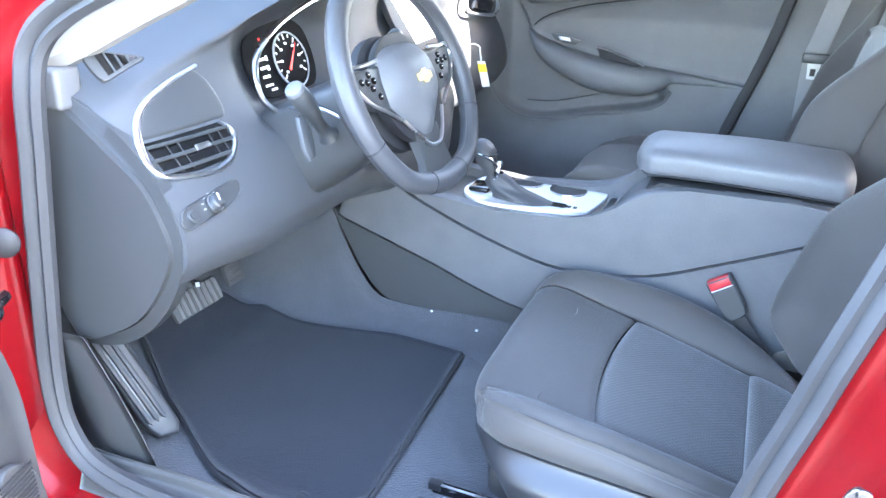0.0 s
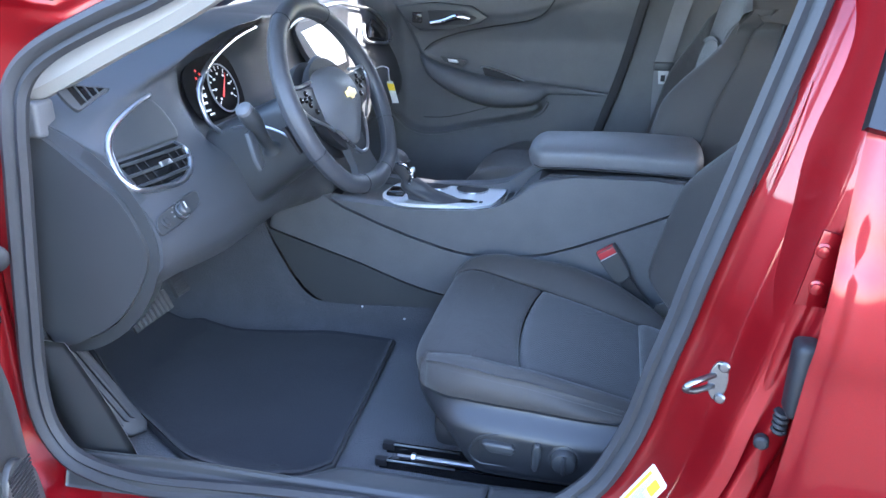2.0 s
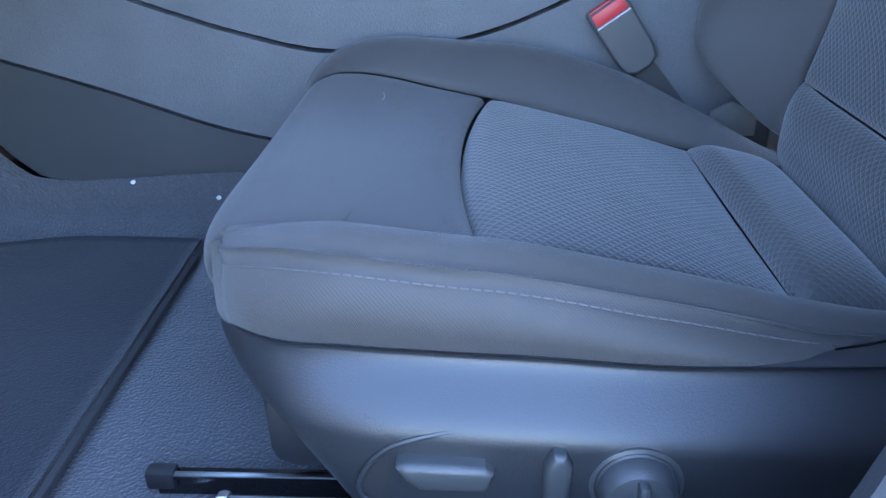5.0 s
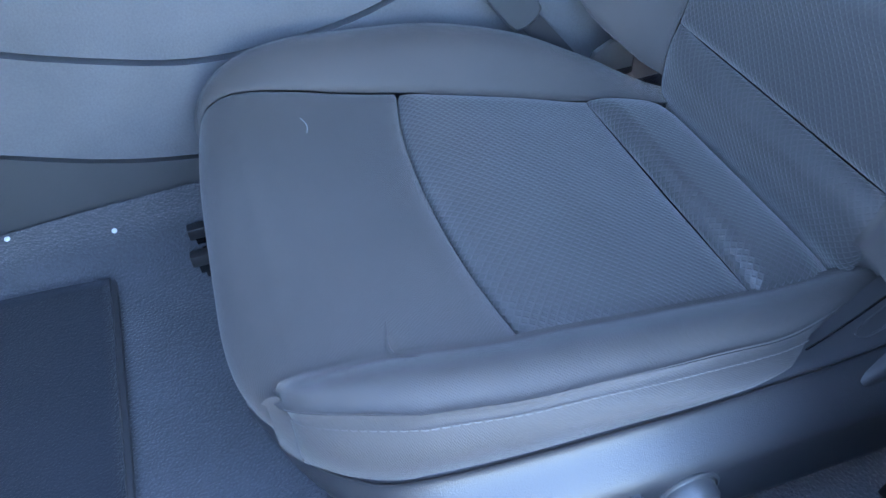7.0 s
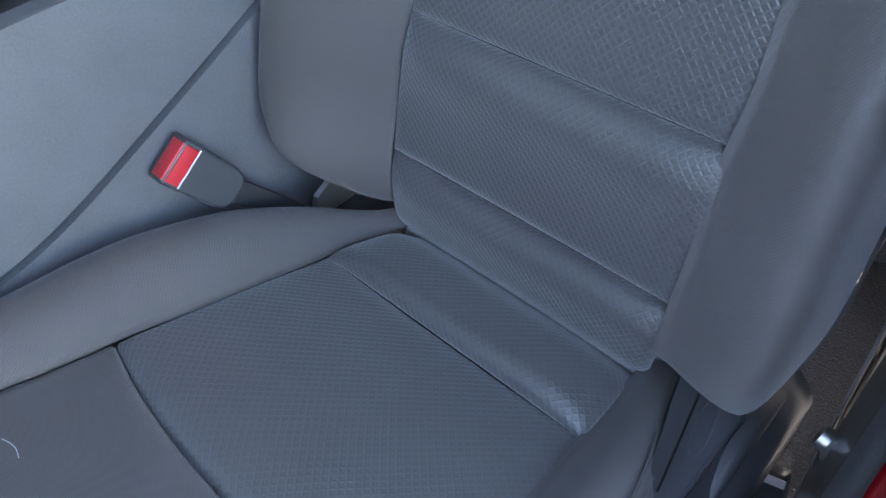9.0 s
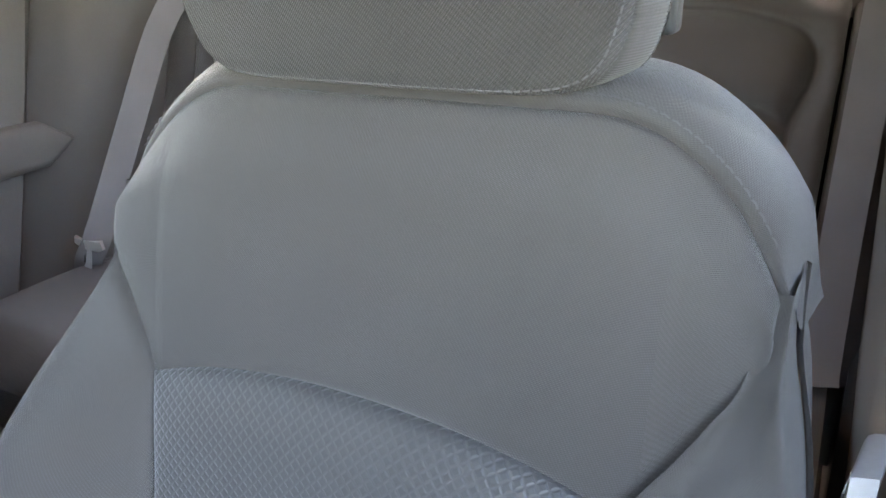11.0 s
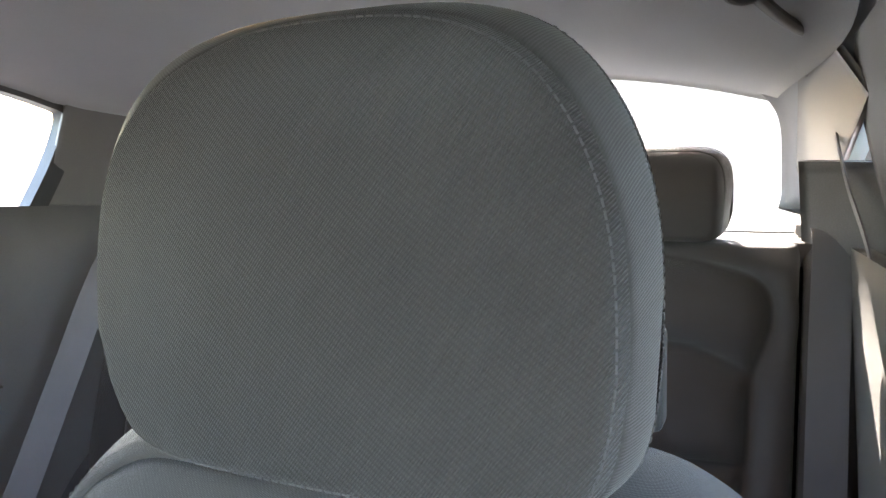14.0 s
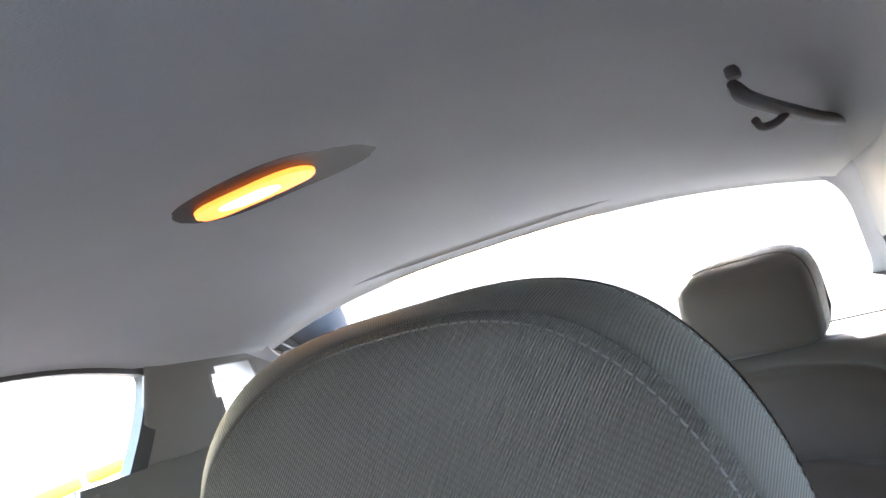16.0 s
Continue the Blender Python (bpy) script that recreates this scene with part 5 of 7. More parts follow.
# ---- dashboard ----
dash = thing("dashboard", "charcoal moulded dashboard with silver trim lines", "dashboard", at=(-0.5, 0, 0.6))
STATIONS = [
    (-0.716, [(-0.98, 0.930), (-0.75, 0.952), (-0.58, 0.950), (-0.475, 0.905), (-0.447, 0.890), (-0.412, 0.862), (-0.374, 0.822), (-0.345, 0.785), (-0.330, 0.745), (-0.333, 0.705), (-0.36, 0.665), (-0.46, 0.62)]),
    (-0.64, [(-0.98, 0.945), (-0.75, 0.968), (-0.57, 0.968), (-0.462, 0.930), (-0.440, 0.915), (-0.412, 0.876), (-0.380, 0.835), (-0.350, 0.795), (-0.328, 0.745), (-0.330, 0.700), (-0.36, 0.660), (-0.46, 0.61)]),
    (-0.53, [(-0.98, 0.955), (-0.75, 0.985), (-0.57, 0.990), (-0.447, 0.960), (-0.440, 0.940), (-0.412, 0.890), (-0.385, 0.845), (-0.352, 0.795), (-0.326, 0.740), (-0.326, 0.690), (-0.36, 0.645), (-0.46, 0.60)]),
    (-0.46, [(-0.98, 0.960), (-0.75, 0.992), (-0.56, 1.005), (-0.425, 0.982), (-0.432, 0.962), (-0.425, 0.905), (-0.395, 0.852), (-0.352, 0.800), (-0.326, 0.740), (-0.326, 0.690), (-0.36, 0.640), (-0.46, 0.59)]),
    (-0.43, [(-0.98, 0.962), (-0.75, 0.995), (-0.55, 1.012), (-0.410, 0.996), (-0.440, 0.982), (-0.458, 0.920), (-0.425, 0.848), (-0.352, 0.805), (-0.326, 0.745), (-0.326, 0.690), (-0.36, 0.640), (-0.46, 0.59)]),
    (-0.37, [(-0.98, 0.965), (-0.75, 1.000), (-0.54, 1.025), (-0.388, 1.018), (-0.440, 1.002), (-0.478, 0.935), (-0.440, 0.842), (-0.352, 0.806), (-0.326, 0.748), (-0.326, 0.690), (-0.36, 0.640), (-0.46, 0.59)]),
    (-0.25, [(-0.98, 0.97), (-0.75, 1.005), (-0.54, 1.034), (-0.385, 1.030), (-0.440, 1.012), (-0.485, 0.945), (-0.445, 0.850), (-0.352, 0.808), (-0.326, 0.748), (-0.326, 0.690), (-0.36, 0.640), (-0.46, 0.59)]),
    (-0.16, [(-0.98, 0.975), (-0.75, 1.008), (-0.56, 1.036), (-0.410, 1.032), (-0.430, 1.012), (-0.450, 0.950), (-0.425, 0.870), (-0.360, 0.812), (-0.328, 0.748), (-0.320, 0.690), (-0.34, 0.640), (-0.44, 0.59)]),
    (-0.08, [(-0.98, 0.98), (-0.75, 1.010), (-0.58, 1.036), (-0.445, 1.030), (-0.436, 1.010), (-0.432, 0.955), (-0.410, 0.880), (-0.360, 0.812), (-0.320, 0.748), (-0.305, 0.690), (-0.31, 0.630), (-0.42, 0.59)]),
    (0.12, [(-0.98, 0.985), (-0.75, 1.012), (-0.58, 1.036), (-0.450, 1.032), (-0.440, 1.012), (-0.428, 0.955), (-0.405, 0.880), (-0.360, 0.812), (-0.318, 0.748), (-0.300, 0.690), (-0.31, 0.630), (-0.42, 0.59)]),
    (0.30, [(-0.98, 0.985), (-0.75, 1.020), (-0.58, 1.048), (-0.462, 1.045), (-0.448, 1.028), (-0.426, 0.975), (-0.400, 0.905), (-0.365, 0.840), (-0.345, 0.780), (-0.345, 0.730), (-0.38, 0.690), (-0.47, 0.66)]),
    (0.66, [(-0.98, 0.970), (-0.75, 1.020), (-0.58, 1.040), (-0.462, 1.030), (-0.445, 1.010), (-0.418, 0.965), (-0.392, 0.910), (-0.360, 0.850), (-0.345, 0.790), (-0.350, 0.745), (-0.38, 0.705), (-0.47, 0.68)]),
    (0.715, [(-0.98, 0.95), (-0.75, 0.99), (-0.58, 1.01), (-0.48, 0.995), (-0.455, 0.975), (-0.43, 0.935), (-0.400, 0.885), (-0.370, 0.835), (-0.355, 0.785), (-0.36, 0.745), (-0.40, 0.71), (-0.48, 0.69)]),
]


LONG = [[curve1([(y, q[k][c]) for y, q in STATIONS]) for c in (0, 1)] for k in range(12)]


def dash_at(y, s):
    """A point of the dashboard's skin: y across the car, s from 0 (windscreen) to 1 (underside)."""
    k = s * 11
    j = min(int(k), 10)
    u = k - j
    pts = [(fx(y), fz(y)) for fx, fz in LONG]
    g = lambda q: pts[min(max(q, 0), 11)]
    a, b, c, d = g(j - 1), g(j), g(j + 1), g(j + 2)
    h = (2 * u**3 - 3 * u**2 + 1, u**3 - 2 * u**2 + u, 3 * u**2 - 2 * u**3, u**3 - u**2)
    x, z = [h[0] * b[q] + h[1] * 0.36 * (c[q] - a[q]) + h[2] * c[q] + h[3] * 0.36 * (d[q] - b[q]) for q in (0, 1)]
    return Vector((x, y, z))


surf("dash_shell", lambda a, b: dash_at(lerp(-0.716, 0.715, a), b), 150, 100, DASH, dash, "charcoal soft dashboard skin", flip=True)


surf("dash_underside", lambda a, b: dash_at(lerp(-0.716, 0.715, a), 1.0).lerp(Vector((-1.0, lerp(-0.716, 0.715, a), 0.66)), b), 30, 4, DARK, dash, flip=True)


def on_face(y, z, d=0.0):
    """A point of the dashboard's driver side face at y and z, d in front of the skin."""
    lo, hi = 0.30, 0.86
    for _ in range(22):
        mid = (lo + hi) / 2
        lo, hi = (mid, hi) if dash_at(y, mid).z > z else (lo, mid)
    return dash_at(y, lo) + Vector((1, 0, 0.77)).normalized() * d


FACE_N = Vector((1, 0, 0.77)).normalized()
part("dash_end", slab_bm([(x, -0.7155, z) for x, z in STATIONS[0][1]] + [(-0.60, -0.7155, 0.58), (-0.98, -0.7155, 0.70)], (0, 1, 0), 0.012, 0), DASH, dash)
# end cover towards the door
part("end_cover", slab_bm(spline([(-0.575, -0.712, 0.935), (-0.50, -0.712, 0.898), (-0.44, -0.712, 0.852), (-0.39, -0.712, 0.812), (-0.363, -0.712, 0.765), (-0.352, -0.712, 0.722), (-0.372, -0.712, 0.672), (-0.417, -0.712, 0.612), (-0.475, -0.712, 0.572), (-0.56, -0.712, 0.548), (-0.575, -0.712, 0.70)], 60, True), (0, -1, 0), 0.014, 0.010, 4), PLASTIC, dash, "black plastic dashboard end cover")
part("end_rail", sweep_bm(spline([(-0.53, -0.712, 0.920), (-0.46, -0.713, 0.888), (-0.396, -0.715, 0.838), (-0.360, -0.716, 0.785), (-0.347, -0.716, 0.725), (-0.367, -0.714, 0.663), (-0.420, -0.71, 0.594), (-0.49, -0.705, 0.548), (-0.56, -0.70, 0.53)], 40), [(-0.010, -0.02), (-0.010, 0.002), (0.010, 0.002), (0.010, -0.02)]), PLASTIC, dash)
# outer vent with its silver hoop and the padded panel above it
hoop = spline([on_face(y, z, 0.0025) for y, z in ((-0.539, 0.932), (-0.592, 0.920), (-0.638, 0.906), (-0.665, 0.893), (-0.686, 0.876), (-0.701, 0.856), (-0.709, 0.838), (-0.705, 0.823), (-0.690, 0.815), (-0.651, 0.809), (-0.607, 0.805),
                                                 (-0.573, 0.811), (-0.548, 0.825), (-0.538, 0.842), (-0.553, 0.857))], 90)
part("vent_hoop", tube_bm(hoop, [0.0032 + 0.0028 * math.sin(math.pi * k / 89) for k in range(90)], 10, flatten=0.8), SILVER, dash, "satin silver vent surround")
PAD_L = curve1([(0.858, -0.694), (0.876, -0.680), (0.894, -0.659), (0.907, -0.630), (0.920, -0.588), (0.930, -0.552)])
PAD_R = curve1([(0.858, -0.544), (0.864, -0.531), (0.877, -0.526), (0.905, -0.529), (0.920, -0.538), (0.930, -0.549)])


def pad_face(a, b):
    z = lerp(0.860, 0.929, b)
    return on_face(lerp(PAD_L(z), PAD_R(z), a), z, 0.0035)


patch("pad_panel", pad_face, 30, 20, PLASTIC, dash, 0.006, 0.008, (0, 1, 1, 0), puff=0.002, label="black padded panel above the vent")
VENT_L = curve1([(0.812, -0.696), (0.822, -0.703), (0.840, -0.706), (0.856, -0.698)])
VENT_R = curve1([(0.812, -0.578), (0.824, -0.553), (0.842, -0.541), (0.856, -0.552)])


def vent_face(a, b):
    z = lerp(0.812, 0.857, b)
    return on_face(lerp(VENT_L(z), VENT_R(z), a), z, 0.0012)


box = surf("vent_recess", vent_face, 24, 12, GLOSS, dash, "dark air vent opening")
for z in (0.851, 0.836, 0.821):
    bar = [on_face(lerp(VENT_L(z - 0.003 * k / 8) + 0.003, VENT_R(z - 0.003 * k / 8) - 0.004, k / 8), z - 0.003 * k / 8, 0.0042) for k in range(9)]
    part("vent_slat", sweep_bm(bar, [(-0.0022, -0.0040), (-0.0026, 0.0030), (-0.0012, 0.0042), (0.0012, 0.0042), (0.0024, 0.0030), (0.0020, -0.0040)], up=(1, 0, 0.25)), PLASTIC, box)
part("vent_tab", slab_bm([on_face(y, z, 0.0075) for y, z in ((-0.628, 0.8385), (-0.602, 0.8380), (-0.600, 0.8315), (-0.628, 0.8315))], FACE_N, 0.004, 0.0015), SILVER, box, "silver vent tab")
for y in (-0.665, -0.645, -0.585, -0.565):
    part("vent_vane", tube_bm([on_face(y, 0.853, 0.0022), on_face(y, 0.816, 0.0022)], 0.0010, 5), DARK, box)
# light switch panel
lp = part("light_switch_panel", slab_bm(spline([on_face(y, z, 0.0) for y, z in ((-0.700, 0.778), (-0.660, 0.782), (-0.600, 0.786), (-0.584, 0.781), (-0.588, 0.770), (-0.604, 0.763), (-0.645, 0.757), (-0.700, 0.752), (-0.714, 0.757), (-0.713, 0.768))], 40, True), FACE_N, 0.003, 0.001), PLASTIC, dash)
part("panel_rim", tube_bm(spline([on_face(y, z, 0.003) for y, z in ((-0.700, 0.778), (-0.660, 0.782), (-0.600, 0.786), (-0.584, 0.781), (-0.588, 0.770), (-0.604, 0.763), (-0.645, 0.757), (-0.700, 0.752), (-0.714, 0.757), (-0.713, 0.768))], 50, True), 0.0012, 6, True), PLASTIC, lp)
part("light_knob", lathe_bm([(0.0135, 0), (0.0135, 0.003), (0.0105, 0.004), (0.0105, 0.012), (0.008, 0.0145), (0.0005, 0.015)], on_face(-0.650, 0.769, 0.003), FACE_N, 28), PLASTIC, lp)
part("knob_ring", lathe_bm([(0.0118, 0.0), (0.0132, 0.001), (0.0132, 0.002), (0.0108, 0.002)], on_face(-0.650, 0.769, 0.0068), FACE_N, 28, True), SILVER, lp)
part("knob_mark", slab_bm([on_face(-0.650 + u, 0.769 + v, 0.0182) for u, v in ((-0.0015, -0.001), (0.0015, -0.001), (0.0015, 0.009), (-0.0015, 0.009))], FACE_N, 0.0005, 0), WHITE, lp)
part("dimmer_wheel", lathe_bm([(0.009, 0), (0.009, 0.002), (0.0065, 0.003), (0.0065, 0.006), (0.0005, 0.0065)], on_face(-0.694, 0.766, 0.003), FACE_N, 24), PLASTIC, lp)
for k in range(7):
    a = radians(-10 + 35 * k)
    part("switch_mark", slab_bm([on_face(-0.650 + 0.019 * math.cos(a) + u, 0.7715 + 0.012 * math.sin(a) + v, 0.0032) for u, v in ((-0.0022, -0.001), (0.0022, -0.001), (0.0022, 0.001), (-0.0022, 0.001))], FACE_N, 0.0003, 0), INK, lp)
# demist vent on the top pad
dv = [Vector((-0.441, -0.632, 0.957)), Vector((-0.482, -0.690, 0.970)), Vector((-0.456, -0.688, 0.934))]
dn = (dv[1] - dv[0]).cross(dv[2] - dv[0]).normalized()
dn = dn if dn.x > 0 or dn.z > 0.2 else -dn
dn = dn if dn.z > 0 else -dn


def tri(u, v, d=0.0):
    return dv[0] + (dv[1] - dv[0]) * u + (dv[2] - dv[0]) * v + dn * d


dm = part("demist_vent", slab_bm(spline([tri(u, v, -0.004) for u, v in ((0.0, 0.0), (0.5, -0.02), (0.95, -0.02), (1.04, 0.06), (0.6, 0.55), (0.06, 1.02), (-0.04, 0.95), (-0.03, 0.45))], 40, True), dn, 0.008, 0.002), PLASTIC, dash, "triangular black demister vent")
part("vent_mouth", slab_bm([tri(u, v, 0.004) for u, v in ((0.10, 0.05), (0.88, 0.04), (0.06, 0.86))], dn, 0.0006, 0), GLOSS, dm)
for k in range(4):
    s = 0.12 + 0.19 * k
    part("vent_fin", tube_bm([tri(s * 1.02, 0.04, 0.006), tri(0.04 + s * 0.05, s * 0.98, 0.006)], 0.0016, 6), PLASTIC, dm)
part("pillar_foot", box_bm((-0.535, -0.735, 0.898), (-0.492, -0.692, 0.952), 0.007, 3), VINYL, body, "grey pillar trim foot")
part("pillar_trim", sweep_bm(spline([(-0.60, -0.715, 0.945), (-0.50, -0.705, 0.985), (-0.40, -0.690, 1.035), (-0.28, -0.668, 1.095), (-0.12, -0.635, 1.19), (0.02, -0.61, 1.25)], 30), [(-0.014, -0.022), (-0.014, 0.008), (-0.006, 0.014), (0.016, 0.014), (0.030, 0.0), (0.030, -0.022)]), TRIM, body, "pale grey windscreen pillar trim")

# instrument cluster
CN = Vector((1, 0, 0.35)).normalized()


def on_cluster(y, z, d=0.0):
    return Vector((-0.452 - 0.35 * (z - 0.90), y, z)) + CN * d


cl = thing("instrument_cluster", "instrument cluster with lit dials behind the steering wheel", "instrument cluster", at=(-0.46, -0.33, 0.85))
part("cluster_face", slab_bm(spline([on_cluster(y, z, -0.004) for y, z in ((-0.392, 0.925), (-0.37, 0.950), (-0.30, 0.965), (-0.18, 0.968), (-0.15, 0.90), (-0.20, 0.855), (-0.32, 0.848), (-0.375, 0.858), (-0.395, 0.89))], 40, True), CN, 0.004, 0.001), DISPLAY, cl, "black dial face")
bez = spline([Vector((-0.440, -0.148, 1.006)), Vector((-0.436, -0.22, 0.998)), Vector((-0.430, -0.293, 0.985)), Vector((-0.424, -0.372, 0.962)), Vector((-0.416, -0.430, 0.930)), Vector((-0.404, -0.450, 0.895)), Vector((-0.394, -0.444, 0.862)), Vector((-0.384, -0.405, 0.835)), Vector((-0.378, -0.360, 0.822)), Vector((-0.374, -0.30, 0.818))], 60)
part("bezel_ring", tube_bm([p + Vector((0.014, -0.005, 0.004)) for p in bez], 0.0052, 10, flatten=0.8), SILVER, cl, "satin silver cluster surround")
dial = part("speed_dial", lathe_bm([(0.050, 0), (0.050, 0.002), (0.047, 0.003), (0.045, 0.001), (0.001, 0.001)], on_cluster(-0.268, 0.900), CN, 48), DISPLAY, cl, "round speed dial with red needle")
part("dial_ring", lathe_bm([(0.047, 0.002), (0.050, 0.002), (0.050, 0.0045), (0.047, 0.0045)], on_cluster(-0.268, 0.900), CN, 48, True), INK, dial)
for k in range(13):
    a = radians(220 - 21 * k)
    c, s = math.cos(a), math.sin(a)
    r0, r1 = (0.034, 0.043) if k % 2 == 0 else (0.038, 0.043)
    w0 = 0.0011
    part("dial_tick", slab_bm([on_cluster(-0.268 + c * r - s * q, 0.900 + s * r + c * q, 0.0024) for r, q in ((r0, -w0), (r1, -w0), (r1, w0), (r0, w0))], CN, 0.0005, 0), DIAL_WHITE, dial)
    if k % 2 == 0:
        part("dial_figure", slab_bm([on_cluster(-0.268 + c * 0.028 + u, 0.900 + s * 0.028 + v, 0.0024) for u, v in ((-0.0035, -0.002), (0.0035, -0.002), (0.0035, 0.002), (-0.0035, 0.002))], CN, 0.0004, 0), DIAL_WHITE, dial)
part("needle", slab_bm([on_cluster(-0.268 + u, 0.900 + v, 0.004) for u, v in ((-0.016, -0.014), (-0.012, -0.017), (0.026, 0.026))], CN, 0.001, 0), DIAL_RED, dial, "lit red needle")
for k, (y, z, w_, h_) in enumerate(((-0.350, 0.912, 0.018, 0.0022), (-0.335, 0.912, 0.006, 0.004), (-0.352, 0.898, 0.016, 0.0022), (-0.338, 0.897, 0.008, 0.004), (-0.350, 0.884, 0.02, 0.0022), (-0.350, 0.870, 0.022, 0.0018), (-0.34, 0.862, 0.016, 0.0018))):
    part("display_bar", slab_bm([on_cluster(y + u * w_ * 0.5, z + v * h_, 0.0006) for u, v in ((-1, -1), (1, -1), (1, 1), (-1, 1))], CN, 0.0004, 0), DIAL_WHITE, cl)
for y, z in ((-0.345, 0.930), (-0.328, 0.936), (-0.338, 0.943)):
    part("warning_lamp", lathe_bm([(0.0026, 0), (0.0026, 0.0006), (0.0001, 0.0007)], on_cluster(y, z, 0.0004), CN, 12), DIAL_RED, cl, "lit red warning lamp")

# centre screen and passenger vent
SN = Vector((1, 0, 0.5)).normalized()


def on_screen(y, z, d=0.0):
    return Vector((-0.415 - 0.5 * (z - 0.95), y, z)) + SN * d


scr = thing("touch_screen", "centre touch screen with the sky reflection put in as glow", "screen", at=(-0.41, 0.17, 0.9))
part("screen_bezel", slab_bm(spline([on_screen(y, z, -0.004) for y, z in ((0.050, 0.985), (0.16, 0.996), (0.255, 0.998), (0.290, 0.975), (0.302, 0.925), (0.275, 0.878), (0.21, 0.868), (0.10, 0.872), (0.055, 0.90))], 44, True), SN, 0.012, 0.003), DARK, scr)
# White colour and glow stand in for the sky mirrored in the glass.
part("screen_glass", slab_bm([on_screen(y, z, 0.0085) for y, z in ((0.075, 0.976), (0.246, 0.988), (0.286, 0.925), (0.255, 0.886), (0.108, 0.883))], SN, 0.0008, 0), glowing("sky_reflection_glow", (0.92, 0.93, 0.92), 0.06), scr, "screen glass with white glow for the mirrored sky")
part("screen_trim", tube_bm(spline([on_screen(y, z, 0.006) for y, z in ((0.03, 0.99), (0.10, 1.003), (0.20, 1.008), (0.27, 1.003))], 20), 0.003, 8), SILVER, scr)
pvent = spline([(-0.436, 0.257, 1.026), (-0.432, 0.36, 1.026), (-0.428, 0.459, 1.014), (-0.420, 0.56, 1.002), (-0.412, 0.617, 0.985), (-0.395, 0.660, 0.950), (-0.383, 0.665, 0.925), (-0.373, 0.616, 0.901), (-0.376, 0.52, 0.908), (-0.383, 0.440, 0.921), (-0.395, 0.445, 0.945), (-0.404, 0.475, 0.962)], 70)
part("passenger_vent_hoop", tube_bm([p + Vector((0.006, 0, 0.003)) for p in pvent], 0.0055, 10, flatten=0.8), SILVER, dash, "satin silver vent surround")
pv_box = part("passenger_vent", slab_bm([(-0.408, 0.565, 0.973), (-0.386, 0.640, 0.930), (-0.374, 0.575, 0.910), (-0.384, 0.470, 0.928)], SN, 0.010, 0.003), GLOSS, dash, "dark passenger air vent")
for k in range(3):
    part("vent_slat", tube_bm([(-0.398 + 0.009 * k, 0.53 - 0.02 * k, 0.967 - 0.017 * k), (-0.388 + 0.009 * k, 0.615 - 0.02 * k, 0.950 - 0.017 * k)], 0.003, 6), DARK, pv_box)
# key with a yellow and white tag, hanging from the column side
tag = thing("key_tag", "white and yellow paper tag hanging by a loop", "paper tag", at=(-0.22, -0.05, 0.80))
part("tag_card", slab_bm([(-0.170, -0.060, 0.893), (-0.163, -0.034, 0.889), (-0.150, -0.036, 0.842), (-0.157, -0.062, 0.846)], (0.6, -0.8, 0.1), 0.001, 0), WHITE, tag)
part("tag_band", slab_bm([(-0.169, -0.0605, 0.888), (-0.162, -0.0345, 0.884), (-0.158, -0.0350, 0.869), (-0.165, -0.0610, 0.873)], (0.6, -0.8, 0.1), 0.002, 0), YELLOW, tag)
part("tag_loop", tube_bm(spline([(-0.166, -0.048, 0.891), (-0.164, -0.062, 0.910), (-0.160, -0.082, 0.925), (-0.170, -0.105, 0.930), (-0.185, -0.14, 0.92)], 14), 0.0016, 6), WHITE, tag)

# ---- steering column and wheel ----
RAKE, TURN = radians(24.1), radians(4.0)
wc = Vector((-0.167, -0.369, 0.909))
wb = Vector((math.sin(TURN), math.cos(TURN), 0))
wa = Vector((-math.sin(RAKE), 0, math.cos(RAKE)))
wa = (wa - wb * wa.dot(wb)).normalized()
wn_ = wb.cross(wa)
wn_ = wn_ if wn_.x > 0 else -wn_


def on_wheel(u, v, d=0.0):
    return wc + wb * u + wa * v + wn_ * d


col = thing("steering_column", "black plastic steering column shroud with stalks", "steering column", at=(-0.28, -0.37, 0.80))


def shroud(a, b):
    t = 2 * math.pi * a
    d = lerp(-0.24, -0.045, b)
    c, s = math.cos(t), math.sin(t)
    ex = 0.55
    w_ = lerp(0.085, 0.074, b)
    low = lerp(0.125, 0.082, b)
    u = math.copysign(abs(c) ** ex, c) * w_
    v = math.copysign(abs(s) ** ex, s) * (0.045 if s > 0 else low)
    return on_wheel(u, v, d)


surf("shroud", shroud, 48, 12, PLASTIC, col, wrap_u=True, flip=True)
part("collar", lathe_bm([(0.085, 0), (0.092, 0.006), (0.092, 0.022), (0.080, 0.028), (0.03, 0.028)], on_wheel(0, -0.01, -0.058), wn_, 40), DARK, col)
part("column_trim", tube_bm(spline([on_wheel(-0.072, 0.03, -0.20), on_wheel(-0.088, 0.01, -0.12), on_wheel(-0.092, -0.03, -0.07), on_wheel(-0.088, -0.07, -0.05)], 18), 0.0025, 8), SILVER, col)
st = part("turn_stalk", tube_bm(spline([on_wheel(-0.100, -0.035, -0.110), on_wheel(-0.128, -0.010, -0.098), on_wheel(-0.152, 0.015, -0.086), on_wheel(-0.176, 0.040, -0.078)], 16), [0.017, 0.014, 0.010, 0.010, 0.010, 0.010, 0.011, 0.012, 0.013, 0.014, 0.015, 0.016, 0.016, 0.016, 0.015, 0.013], 14), PLASTIC, col, "black turn signal stalk")
